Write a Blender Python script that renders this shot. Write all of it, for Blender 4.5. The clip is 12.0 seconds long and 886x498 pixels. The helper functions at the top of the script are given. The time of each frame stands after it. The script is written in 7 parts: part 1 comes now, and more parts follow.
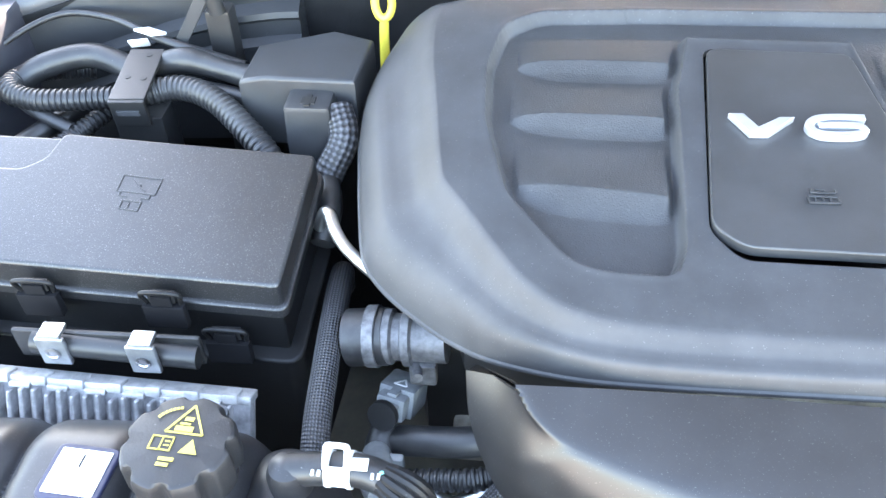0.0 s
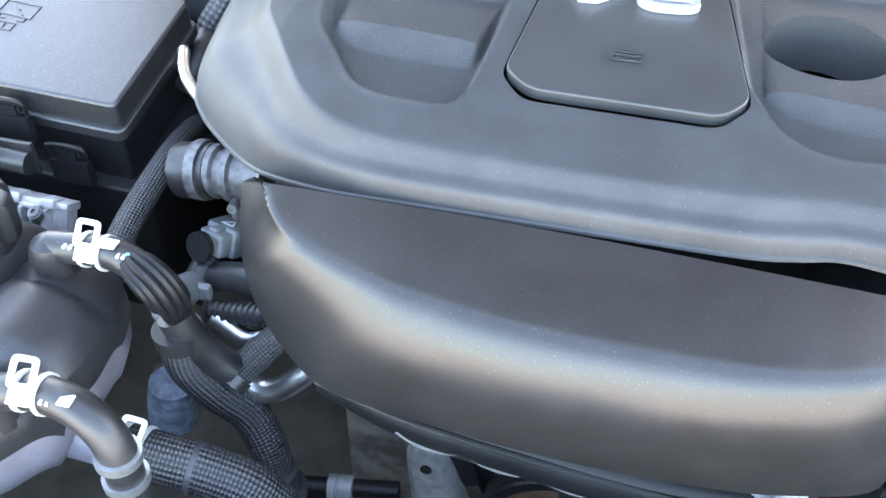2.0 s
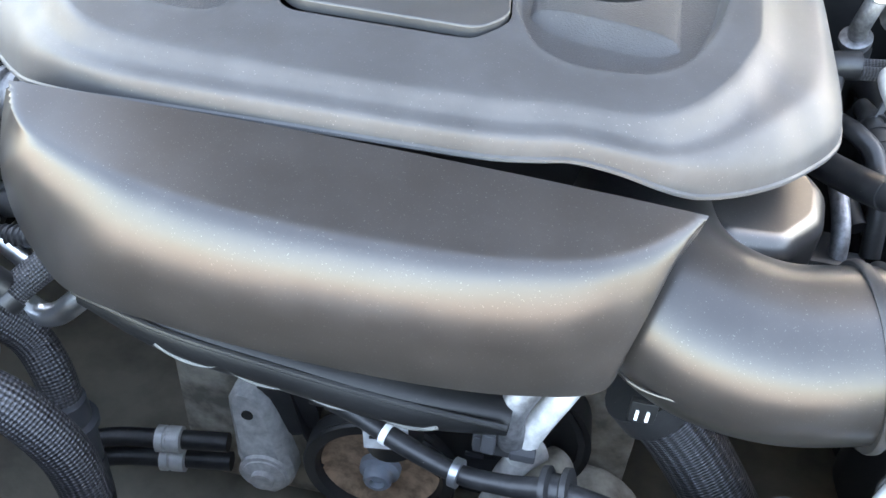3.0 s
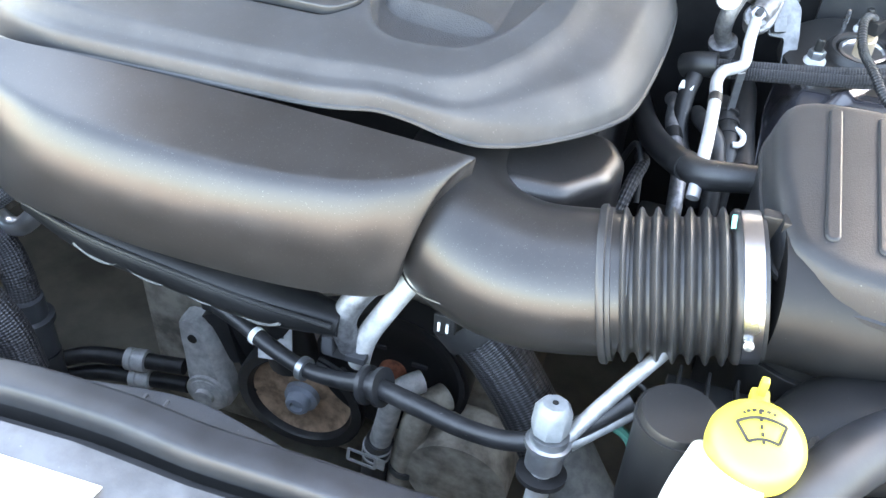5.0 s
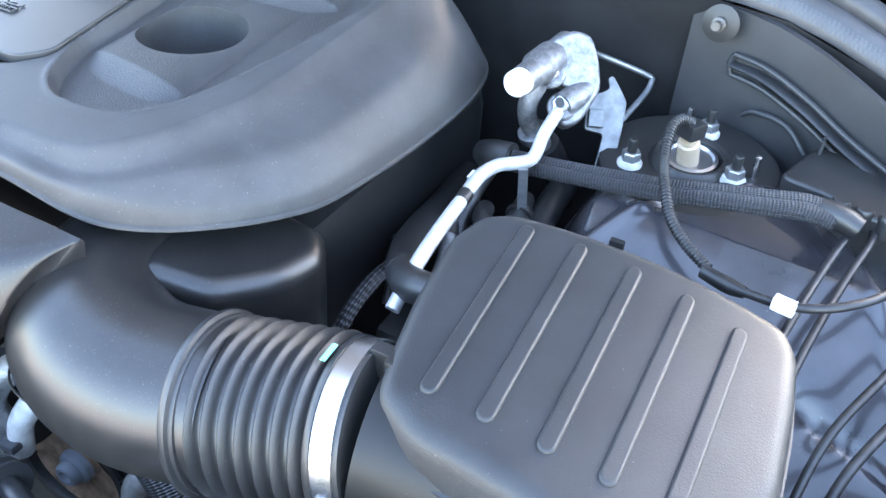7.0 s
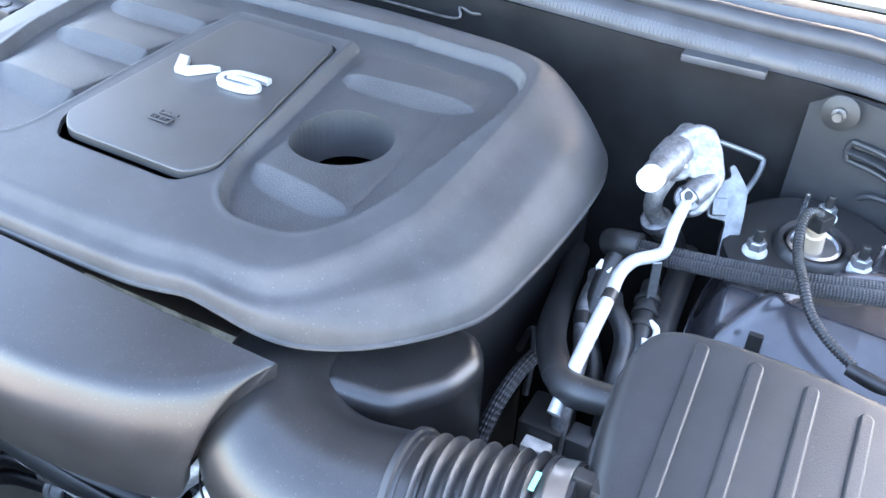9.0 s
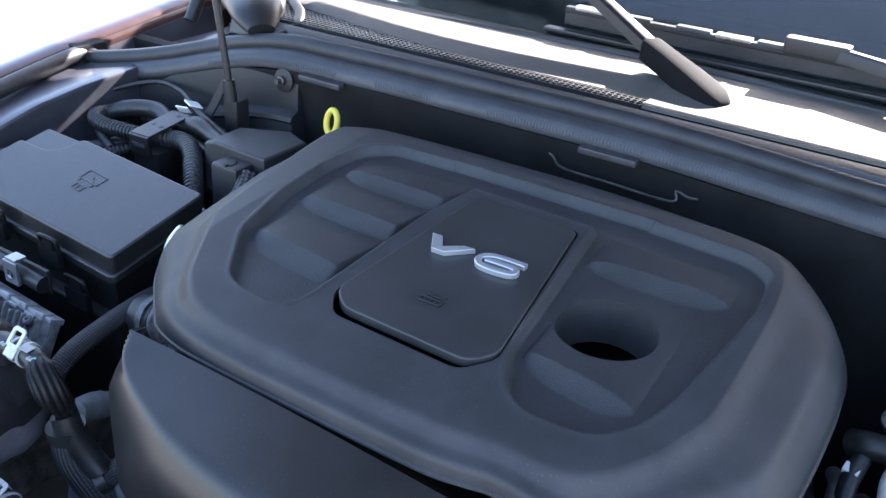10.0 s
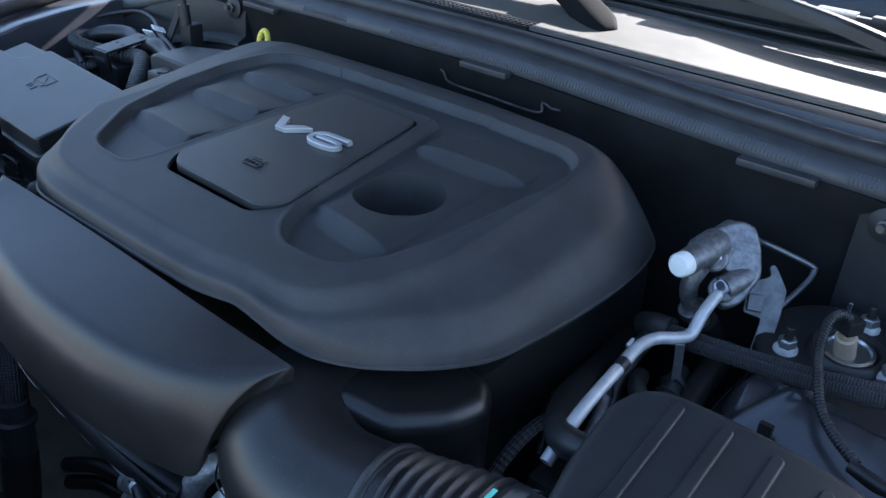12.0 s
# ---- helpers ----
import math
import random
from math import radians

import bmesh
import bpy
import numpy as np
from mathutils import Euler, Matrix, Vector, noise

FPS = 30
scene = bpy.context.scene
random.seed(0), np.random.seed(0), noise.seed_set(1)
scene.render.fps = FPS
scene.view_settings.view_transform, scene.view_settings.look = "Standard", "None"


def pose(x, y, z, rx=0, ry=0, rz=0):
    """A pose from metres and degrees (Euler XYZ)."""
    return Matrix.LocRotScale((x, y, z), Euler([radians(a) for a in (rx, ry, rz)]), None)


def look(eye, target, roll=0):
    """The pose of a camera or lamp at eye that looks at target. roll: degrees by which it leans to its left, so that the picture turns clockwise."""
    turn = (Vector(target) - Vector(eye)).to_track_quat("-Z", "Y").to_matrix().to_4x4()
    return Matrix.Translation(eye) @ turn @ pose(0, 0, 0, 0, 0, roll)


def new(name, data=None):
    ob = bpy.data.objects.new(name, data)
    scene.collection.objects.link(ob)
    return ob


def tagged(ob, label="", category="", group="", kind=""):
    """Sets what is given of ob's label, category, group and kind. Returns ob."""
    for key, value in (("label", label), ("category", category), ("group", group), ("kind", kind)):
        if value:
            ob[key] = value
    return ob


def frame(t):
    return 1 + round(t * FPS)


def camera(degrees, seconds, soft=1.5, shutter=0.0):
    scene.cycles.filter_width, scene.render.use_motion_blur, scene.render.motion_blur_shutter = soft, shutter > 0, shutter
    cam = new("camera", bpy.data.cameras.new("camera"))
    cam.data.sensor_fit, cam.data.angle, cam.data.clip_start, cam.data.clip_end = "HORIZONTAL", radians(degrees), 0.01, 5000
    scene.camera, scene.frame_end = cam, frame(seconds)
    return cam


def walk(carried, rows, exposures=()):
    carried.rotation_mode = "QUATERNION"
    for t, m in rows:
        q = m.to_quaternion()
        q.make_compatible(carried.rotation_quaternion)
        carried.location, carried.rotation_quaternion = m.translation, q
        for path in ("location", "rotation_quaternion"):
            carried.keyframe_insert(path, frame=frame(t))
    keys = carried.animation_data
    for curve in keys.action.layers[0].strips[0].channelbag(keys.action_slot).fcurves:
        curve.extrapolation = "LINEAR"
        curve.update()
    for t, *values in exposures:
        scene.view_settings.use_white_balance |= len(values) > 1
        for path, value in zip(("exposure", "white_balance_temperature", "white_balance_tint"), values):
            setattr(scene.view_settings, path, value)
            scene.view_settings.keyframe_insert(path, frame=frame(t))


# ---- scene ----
cam = camera(54.4, 12.0)
PATH = [
    (0, (0.11, -0.008, 1.471), (-0.057, 1.462, 0.126), -2.1),
    (0.5, (0.109, -0.039, 1.449), (-0.226, 1.415, 0.117), -3.3),
    (1, (0.149, -0.055, 1.412), (-0.239, 1.398, 0.093), -2.8),
    (1.5, (0.214, -0.072, 1.39), (-0.125, 1.378, 0.055), -0.1),
    (2, (0.321, -0.062, 1.376), (-0.02, 1.398, 0.053), 0.8),
    (2.5, (0.394, -0.063, 1.333), (0.112, 1.468, 0.078), 2.4),
    (3, (0.453, -0.075, 1.329), (0.216, 1.427, 0.031), 4.4),
    (3.5, (0.52, -0.087, 1.332), (0.229, 1.41, 0.038), 3.7),
    (3.7, (0.535, -0.088, 1.329), (0.231, 1.414, 0.045), 3.6),
    (5.3, (0.712, -0.173, 1.383), (0.203, 1.3, 0.13), 3.2),
    (5.5, (0.738, -0.167, 1.387), (0.195, 1.305, 0.146), 3.4),
    (6, (0.809, -0.097, 1.381), (0.19, 1.366, 0.166), 3.7),
    (6.5, (0.876, -0.007, 1.374), (0.197, 1.436, 0.167), 4.1),
    (6.7, (0.896, 0.026, 1.364), (0.211, 1.474, 0.166), 4.6),
    (8.3, (0.955, 0.072, 1.353), (0.268, 1.554, 0.199), 3.4),
    (8.5, (0.923, 0.065, 1.367), (0.241, 1.539, 0.2), 3.6),
    (9, (0.809, 0.015, 1.424), (0.097, 1.475, 0.258), 3.3),
    (9.5, (0.697, -0.033, 1.459), (-0.093, 1.439, 0.36), 3.5),
    (10, (0.642, -0.06, 1.473), (-0.247, 1.463, 0.529), 4.3),
    (10.5, (0.614, -0.066, 1.456), (-0.426, 1.367, 0.526), 3.2),
    (11, (0.68, -0.09, 1.456), (-0.439, 1.278, 0.519), 3.5),
    (11.5, (0.817, -0.066, 1.441), (-0.297, 1.299, 0.493), 3.8),
    (12, (0.936, -0.006, 1.418), (-0.149, 1.381, 0.47), 4.1),
]
walk(cam, [(t, look(eye, target, roll)) for t, eye, target, roll in PATH], exposures=[
    (0.0, 5.45, 7750, 12), (0.5, 5.5, 7700, 12), (1.0, 5.35, 7700, 12), (2.0, 5.2, 7700, 12), (2.5, 5.38, 8200, 13), (3.0, 5.45, 8450, 13), (3.7, 5.55, 8700, 12), (5.3, 5.3, 8200, 12), (6.7, 5.15, 7050, 11), (8.3, 5.1, 6850, 11), (9.0, 5.25, 6900, 14),
    (9.5, 4.7, 6950, 17), (10.0, 3.3, 6300, 16), (10.5, 2.45, 5900, 11), (11.0, 2.05, 5800, 10), (11.5, 2.05, 5800, 10), (12.0, 2.58, 5850, 10)])

# ---- light: sun behind the car, sky all round; the raised hood shades the bay ----
SUN_ELEV, SUN_AZ = 30.0, 9.0          # azimuth from +y towards +x
world = bpy.data.worlds.new("sky")
scene.world = world
world.use_nodes = True
wn = world.node_tree
sky = wn.nodes.new("ShaderNodeTexSky")
sky.sky_type, sky.sun_disc = "NISHITA", False
sky.dust_density = 2.0
sky.sun_elevation, sky.sun_rotation = radians(SUN_ELEV), radians(SUN_AZ)
wn.nodes["Background"].inputs["Strength"].default_value = 0.10
wn.links.new(sky.outputs[0], wn.nodes["Background"].inputs["Color"])
sun_data = bpy.data.lights.new("sun", "SUN")
sun_data.energy, sun_data.angle, sun_data.color = 5.0, radians(0.53), (1.0, 0.94, 0.87)
sun = new("sun", sun_data)
sun.matrix_world = look((0, 0, 0), (-math.sin(radians(SUN_AZ)) * math.cos(radians(SUN_ELEV)),
                                    -math.cos(radians(SUN_AZ)) * math.cos(radians(SUN_ELEV)), -math.sin(radians(SUN_ELEV))))

# ---- materials ----
def mat(name, colour, rough=0.5, metal=0.0, grain=0.0, grain_size=0.002, blotch=0.15, blotch_size=0.05,
        dust=0.0, dust_colour=(0.36, 0.35, 0.33), coat=0.0, weave="", weave_n=(20, 300), spec=0.5, dust_at=0.76, dust_size=0.0022):
    """A plain node material: base colour varied at two scales, fine relief, and optional dust specks."""
    m = bpy.data.materials.new(name)
    m.use_nodes = True
    nt = m.node_tree
    b = nt.nodes["Principled BSDF"]
    b.inputs["Metallic"].default_value = metal
    b.inputs["Specular IOR Level"].default_value = spec
    b.inputs["Coat Weight"].default_value = coat
    b.inputs["Coat Roughness"].default_value = 0.08
    tc = nt.nodes.new("ShaderNodeTexCoord")
    obj = tc.outputs["Object"]

    def noise_at(size, detail=4.0, rough_=0.6):
        n = nt.nodes.new("ShaderNodeTexNoise")
        n.inputs["Scale"].default_value = 1.0 / size
        n.inputs["Detail"].default_value = detail
        n.inputs["Roughness"].default_value = rough_
        nt.links.new(obj, n.inputs["Vector"])
        return n.outputs["Fac"]

    def ramp(fac, lo, hi, a=0.0, c=1.0):
        r = nt.nodes.new("ShaderNodeMapRange")
        r.inputs["From Min"].default_value, r.inputs["From Max"].default_value = lo, hi
        r.inputs["To Min"].default_value, r.inputs["To Max"].default_value = a, c
        nt.links.new(fac, r.inputs["Value"])
        return r.outputs["Result"]

    def mixed(fac, a, c):
        x = nt.nodes.new("ShaderNodeMix")
        x.data_type = "RGBA"
        for k, v in (("Factor", fac), ("A", a), ("B", c)):
            s = [i for i in x.inputs if i.name == k and (i.type == "RGBA" or k == "Factor") and i.enabled][0]
            if hasattr(v, "links") or hasattr(v, "is_linked"):
                nt.links.new(v, s)
            else:
                s.default_value = (*v, 1) if isinstance(v, tuple) else v
        return [o for o in x.outputs if o.type == "RGBA"][0]

    big = noise_at(blotch_size)
    dark = tuple(c * (1 - blotch) for c in colour)
    light = tuple(min(1, c * (1 + blotch)) for c in colour)
    col = mixed(ramp(big, 0.35, 0.65), dark, light)
    rg = ramp(big, 0.3, 0.7, max(0.02, rough - 0.02), min(1, rough + 0.03))
    if dust:
        fine = ramp(noise_at(dust_size, 1.0), dust_at, dust_at + 0.04)
        film = ramp(noise_at(0.04, 8.0, 0.8), 0.5, 0.8, 0.0, dust * 0.18)
        m1 = nt.nodes.new("ShaderNodeMath")
        m1.operation = "MULTIPLY_ADD"
        m1.inputs[1].default_value = dust
        nt.links.new(fine, m1.inputs[0])
        nt.links.new(film, m1.inputs[2])
        m1.use_clamp = True
        col = mixed(m1.outputs[0], col, dust_colour)
    height = None
    if grain:
        height = noise_at(grain_size, 2.0)
    if weave:
        uv = nt.nodes.new("ShaderNodeSeparateXYZ")
        nt.links.new(tc.outputs["UV"], uv.inputs[0])

        def saw(ku, kv):
            a = nt.nodes.new("ShaderNodeMath")
            a.operation = "MULTIPLY"
            a.inputs[1].default_value = ku
            nt.links.new(uv.outputs[0], a.inputs[0])
            c = nt.nodes.new("ShaderNodeMath")
            c.operation = "MULTIPLY_ADD"
            c.inputs[1].default_value = kv
            nt.links.new(uv.outputs[1], c.inputs[0])
            nt.links.new(a.outputs[0], c.inputs[2])
            s = nt.nodes.new("ShaderNodeMath")
            s.operation = "SINE"
            nt.links.new(c.outputs[0], s.inputs[0])
            return s.outputs[0]

        k, l = weave_n
        p = nt.nodes.new("ShaderNodeMath")
        p.operation = "MULTIPLY" if weave == "braid" else "MAXIMUM"
        nt.links.new(saw(k * 2 * math.pi, l * 2 * math.pi), p.inputs[0])
        nt.links.new(saw(-k * 2 * math.pi, l * 2 * math.pi), p.inputs[1])
        height = p.outputs[0]
        col = mixed(ramp(height, -0.2, 0.8), tuple(c * 0.3 for c in colour), tuple(min(1, c * 3.0) for c in colour))
    if height is not None:
        bump = nt.nodes.new("ShaderNodeBump")
        bump.inputs["Strength"].default_value = grain if not weave else 1.0
        bump.inputs["Distance"].default_value = 0.0006
        nt.links.new(height, bump.inputs["Height"])
        nt.links.new(bump.outputs[0], b.inputs["Normal"])
    nt.links.new(col, b.inputs["Base Color"])
    nt.links.new(rg, b.inputs["Roughness"])
    return m


COVER = mat("cover_plastic", (0.041, 0.0415, 0.0437), 0.51, grain=0.10, grain_size=0.0012, dust=0.14, dust_at=0.71, dust_size=0.0015, spec=0.28)
PEBBLE = mat("pebbled_plastic", (0.034, 0.0345, 0.036), 0.50, grain=0.8, grain_size=0.0014, dust=0.10, dust_at=0.70, dust_size=0.0015, spec=0.38)
PANEL = mat("panel_plastic", (0.030, 0.0305, 0.032), 0.42, grain=0.15, grain_size=0.001, dust=0.10)
DUCT = mat("duct_plastic", (0.014, 0.0135, 0.0138), 0.32, grain=0.04, grain_size=0.003, dust=0.10, dust_at=0.69, dust_size=0.0012, spec=0.48)
AIRBOX = mat("airbox_plastic", (0.018, 0.019, 0.021), 0.46, grain=0.35, grain_size=0.0011, dust=0.12, spec=0.36)
LIDMAT = mat("fuse_lid_plastic", (0.011, 0.011, 0.0118), 0.36, grain=0.35, grain_size=0.0012, dust=0.18, dust_at=0.65, dust_size=0.0011, spec=0.64)
BLACK = mat("black_plastic", (0.014, 0.014, 0.0145), 0.42, grain=0.1, dust=0.15)
LIGHTGREY = mat("light_grey_plastic", (0.19, 0.20, 0.205), 0.45, grain=0.2, blotch=0.15, blotch_size=0.01, dust=0.2)
TERMINAL = mat("terminal_plastic", (0.026, 0.027, 0.029), 0.48, grain=0.2, dust=0.1)
DARKGREY = mat("grey_plastic", (0.045, 0.046, 0.05), 0.5, grain=0.2, dust=0.15)
RUBBER = mat("rubber", (0.019, 0.019, 0.020), 0.42, grain=0.15, dust=0.25, blotch=0.3)
HOSE = mat("hose_rubber", (0.015, 0.015, 0.016), 0.42, grain=0.1, dust=0.3, blotch=0.3, blotch_size=0.02)
BRAID = mat("braided_sleeve", (0.024, 0.024, 0.027), 0.45, weave="braid", weave_n=(13, 190))
MESHSLEEVE = mat("mesh_sleeve", (0.024, 0.024, 0.027), 0.5, weave="braid", weave_n=(7, 90))
ALU = mat("aluminium", (0.62, 0.63, 0.64), 0.34, 1.0, grain=0.25, grain_size=0.004, blotch=0.12, blotch_size=0.02)
CAST = mat("cast_aluminium", (0.50, 0.49, 0.47), 0.6, 0.3, grain=0.6, grain_size=0.002, blotch=0.25, blotch_size=0.015, dust=0.2)
FINMET = mat("fin_metal", (0.40, 0.40, 0.41), 0.45, 0.6, grain=0.6, grain_size=0.003, blotch=0.3, blotch_size=0.012, dust=0.2)
NECKDULL = mat("oxidised_aluminium", (0.12, 0.12, 0.125), 0.6, 0.6, grain=0.6, grain_size=0.003, blotch=0.35, blotch_size=0.008, dust=0.2)
NECKMET = mat("dull_aluminium", (0.42, 0.42, 0.42), 0.5, 0.6, grain=0.5, grain_size=0.002, blotch=0.2, blotch_size=0.01, dust=0.2)
FITMET = mat("cast_fitting_metal", (0.21, 0.21, 0.22), 0.50, 0.80, grain=0.7, grain_size=0.0025, blotch=0.3, blotch_size=0.006, dust=0.2)
PALEPIPE = mat("pale_pipe", (0.50, 0.50, 0.50), 0.42, 0.4, blotch=0.12, blotch_size=0.015)
SHROUD = mat("shroud_plastic", (0.04, 0.042, 0.046), 0.42, grain=0.2, dust=0.2)
WIPER = mat("wiper_black", (0.009, 0.009, 0.010), 0.75, grain=0.2, dust=0.03, spec=0.05)
STEEL = mat("steel", (0.5, 0.5, 0.52), 0.28, 1.0, blotch=0.1)
ZINC = mat("zinc_plate", (0.36, 0.375, 0.39), 0.42, 0.9, blotch=0.12, blotch_size=0.01)
CLAMPWHITE = mat("pale_coated_steel", (0.50, 0.50, 0.49), 0.45, 0.2, blotch=0.1, blotch_size=0.008)
DARKSTEEL = mat("dark_steel", (0.09, 0.085, 0.08), 0.5, 0.7, grain=0.3, blotch=0.4, blotch_size=0.02)
RUST = mat("rusty_steel", (0.34, 0.225, 0.15), 0.75, 0.1, grain=0.4, blotch=0.4, blotch_size=0.015)
PAINT = mat("body_paint", (0.07, 0.035, 0.03), 0.3, 0.4, coat=0.7, blotch=0.08, dust=0.1)
INNERPAINT = mat("inner_body_paint", (0.13, 0.129, 0.137), 0.26, 0.6, coat=0.8, blotch=0.25, blotch_size=0.06, dust=0.2)
STRIP = mat("silver_strip_paint", (0.10, 0.103, 0.11), 0.42, 0.3, coat=0.2, grain=0.2, blotch=0.2, blotch_size=0.03, dust=0.3)
TOWERPAINT = mat("tower_paint", (0.030, 0.029, 0.034), 0.22, 0.15, coat=0.5, blotch=0.25, blotch_size=0.06, dust=0.15)
TIN = mat("dull_tin", (0.15, 0.155, 0.16), 0.5, 0.8, grain=0.4, grain_size=0.003, blotch=0.25, blotch_size=0.01)
BODYBLACK = mat("deep_black_plastic", (0.009, 0.009, 0.0095), 0.42, grain=0.08, dust=0.10, spec=0.24)
DUSTHOSE = mat("dusty_rubber", (0.11, 0.108, 0.10), 0.7, grain=0.5, grain_size=0.003, blotch=0.3, blotch_size=0.012, dust=0.3)
# bay dirt, its brown lightened to carry the haze low in the bay
HAZEDIRT = mat("hazed_bay_dirt", (0.17, 0.152, 0.118), 0.85, grain=0.4, grain_size=0.006, blotch=0.28, blotch_size=0.09, dust=0.1)
# paler than its dust: veiling haze deep in the bay is put into this colour
DUSTHAZE = mat("dusty_hazed_metal", (0.29, 0.26, 0.215), 0.8, 0.0, grain=0.5, grain_size=0.004, blotch=0.45, blotch_size=0.03, dust=0.2)
WINGPAINT = mat("wing_paint", (0.070, 0.071, 0.086), 0.34, 0.4, coat=0.2, blotch=0.15, dust=0.08)
LINER = mat("firewall_liner", (0.009, 0.009, 0.0095), 0.75, grain=0.5, grain_size=0.004, blotch=0.3, dust=0.02, spec=0.2)
HOODPAD = mat("hood_insulation", (0.085, 0.085, 0.088), 0.85, grain=0.5, grain_size=0.004, blotch=0.15)
SEAL = mat("rubber_seal", (0.02, 0.021, 0.024), 0.5, grain=0.1, blotch=0.25, blotch_size=0.03)
CARRIER = mat("seal_carrier", (0.034, 0.0355, 0.040), 0.42, grain=0.1, blotch=0.2, blotch_size=0.03, dust=0.15)
CAPMAT = mat("cap_plastic", (0.011, 0.011, 0.012), 0.5, grain=0.3, dust=0.2)
COWL = mat("cowl_plastic", (0.095, 0.088, 0.078), 0.6, grain=0.4, blotch=0.12, dust=0.2)
YELLOW = mat("yellow_plastic", (0.68, 0.56, 0.07), 0.4, blotch=0.06)
WHITE = mat("white_plastic", (0.78, 0.78, 0.76), 0.45, blotch=0.06, dust=0.1, dust_colour=(0.3, 0.28, 0.25))
PAPER = mat("soiled_paper", (0.42, 0.42, 0.41), 0.7, blotch=0.15, blotch_size=0.008)
TANPLUG = mat("tan_plastic", (0.36, 0.28, 0.20), 0.55, blotch=0.15)
TANK = mat("translucent_tank", (0.15, 0.138, 0.165), 0.45, blotch=0.25, blotch_size=0.04)
TANKTOP = mat("tank_shell", (0.015, 0.015, 0.017), 0.43, grain=0.12, grain_size=0.0012, blotch=0.2, dust=0.16, dust_at=0.70, dust_size=0.0011, spec=0.46)
YELLOWINK = mat("yellow_print", (0.42, 0.34, 0.07), 0.5)
BLACKINK = mat("black_print", (0.012, 0.012, 0.012), 0.5)
NAVY = mat("navy_plastic", (0.012, 0.015, 0.042), 0.45, grain=0.1)
GREENINK = mat("green_chalk", (0.16, 0.6, 0.48), 0.6)
SILVER = mat("silver_badge", (0.52, 0.53, 0.55), 0.42, 0.75, blotch=0.05)
CONCRETE = mat("concrete", (0.275, 0.258, 0.256), 0.85, grain=0.4, grain_size=0.01, blotch=0.2, blotch_size=0.5)
GLASSY = mat("dark_glass", (0.012, 0.016, 0.02), 0.06, blotch=0.05, coat=0.5)


# ---- mesh helpers ----
def part(name, bm, material, parent=None, label="", smooth=40):
    """Link a bmesh as one mesh object, under a thing or a part."""
    me = bpy.data.meshes.new(name)
    bmesh.ops.recalc_face_normals(bm, faces=bm.faces)
    bm.to_mesh(me)
    bm.free()
    me.materials.append(material)
    if smooth:
        me.shade_smooth()
        me.set_sharp_from_angle(angle=radians(smooth))
    ob = new(name, me)
    if parent is not None:
        ob.parent = parent
        ob.matrix_parent_inverse = parent.matrix_world.inverted() if parent.type != "EMPTY" else Matrix.Translation(-parent.location)
    if smooth and len(me.polygons) < 4000:
        w = ob.modifiers.new("weighted_normals", "WEIGHTED_NORMAL")
        w.keep_sharp = True
    if label:
        ob["label"] = label
    return ob


def thing(name, at, label, category, group="", kind=""):
    ob = new(name)
    ob.location = at
    ob.empty_display_size = 0.02
    return tagged(ob, label, category, group, kind)


def spline(points, n):
    """A smooth line of n points through the given ones (Catmull-Rom, by arc length)."""
    p = np.array(points, float)
    if len(p) == 2:
        return p[0] + (p[1] - p[0]) * np.linspace(0, 1, n)[:, None]
    q = np.vstack([2 * p[0] - p[1], p, 2 * p[-1] - p[-2]])
    dense = []
    for i in range(len(p) - 1):
        a, b, c, d = q[i:i + 4]
        for u in np.linspace(0, 1, 24, endpoint=False):
            dense.append(0.5 * (2 * b + (c - a) * u + (2 * a - 5 * b + 4 * c - d) * u * u + (3 * b - a - 3 * c + d) * u ** 3))
    dense = np.array(dense + [p[-1]])
    s = np.r_[0, np.cumsum(np.linalg.norm(np.diff(dense, axis=0), axis=1))]
    t = np.linspace(0, s[-1], n)
    return np.stack([np.interp(t, s, dense[:, k]) for k in range(dense.shape[1])], 1)


def loft(bm, rings, closed=True, caps=True, uvs=None):
    """Skin a row of rings of equal length."""
    vs = [[bm.verts.new(tuple(p)) for p in r] for r in rings]
    n = len(vs[0])
    layer = bm.loops.layers.uv.verify() if uvs else None
    for i in range(len(vs) - 1):
        for j in range(n if closed else n - 1):
            k = (j + 1) % n
            f = bm.faces.new((vs[i][j], vs[i][k], vs[i + 1][k], vs[i + 1][j]))
            if uvs:
                for lp, (u, v) in zip(f.loops, ((j, i), (j + 1, i), (j + 1, i + 1), (j, i + 1))):
                    lp[layer].uv = (u / n, uvs[v])
    if caps and closed:
        bm.faces.new(list(reversed(vs[0])))
        bm.faces.new(vs[-1])
    return vs


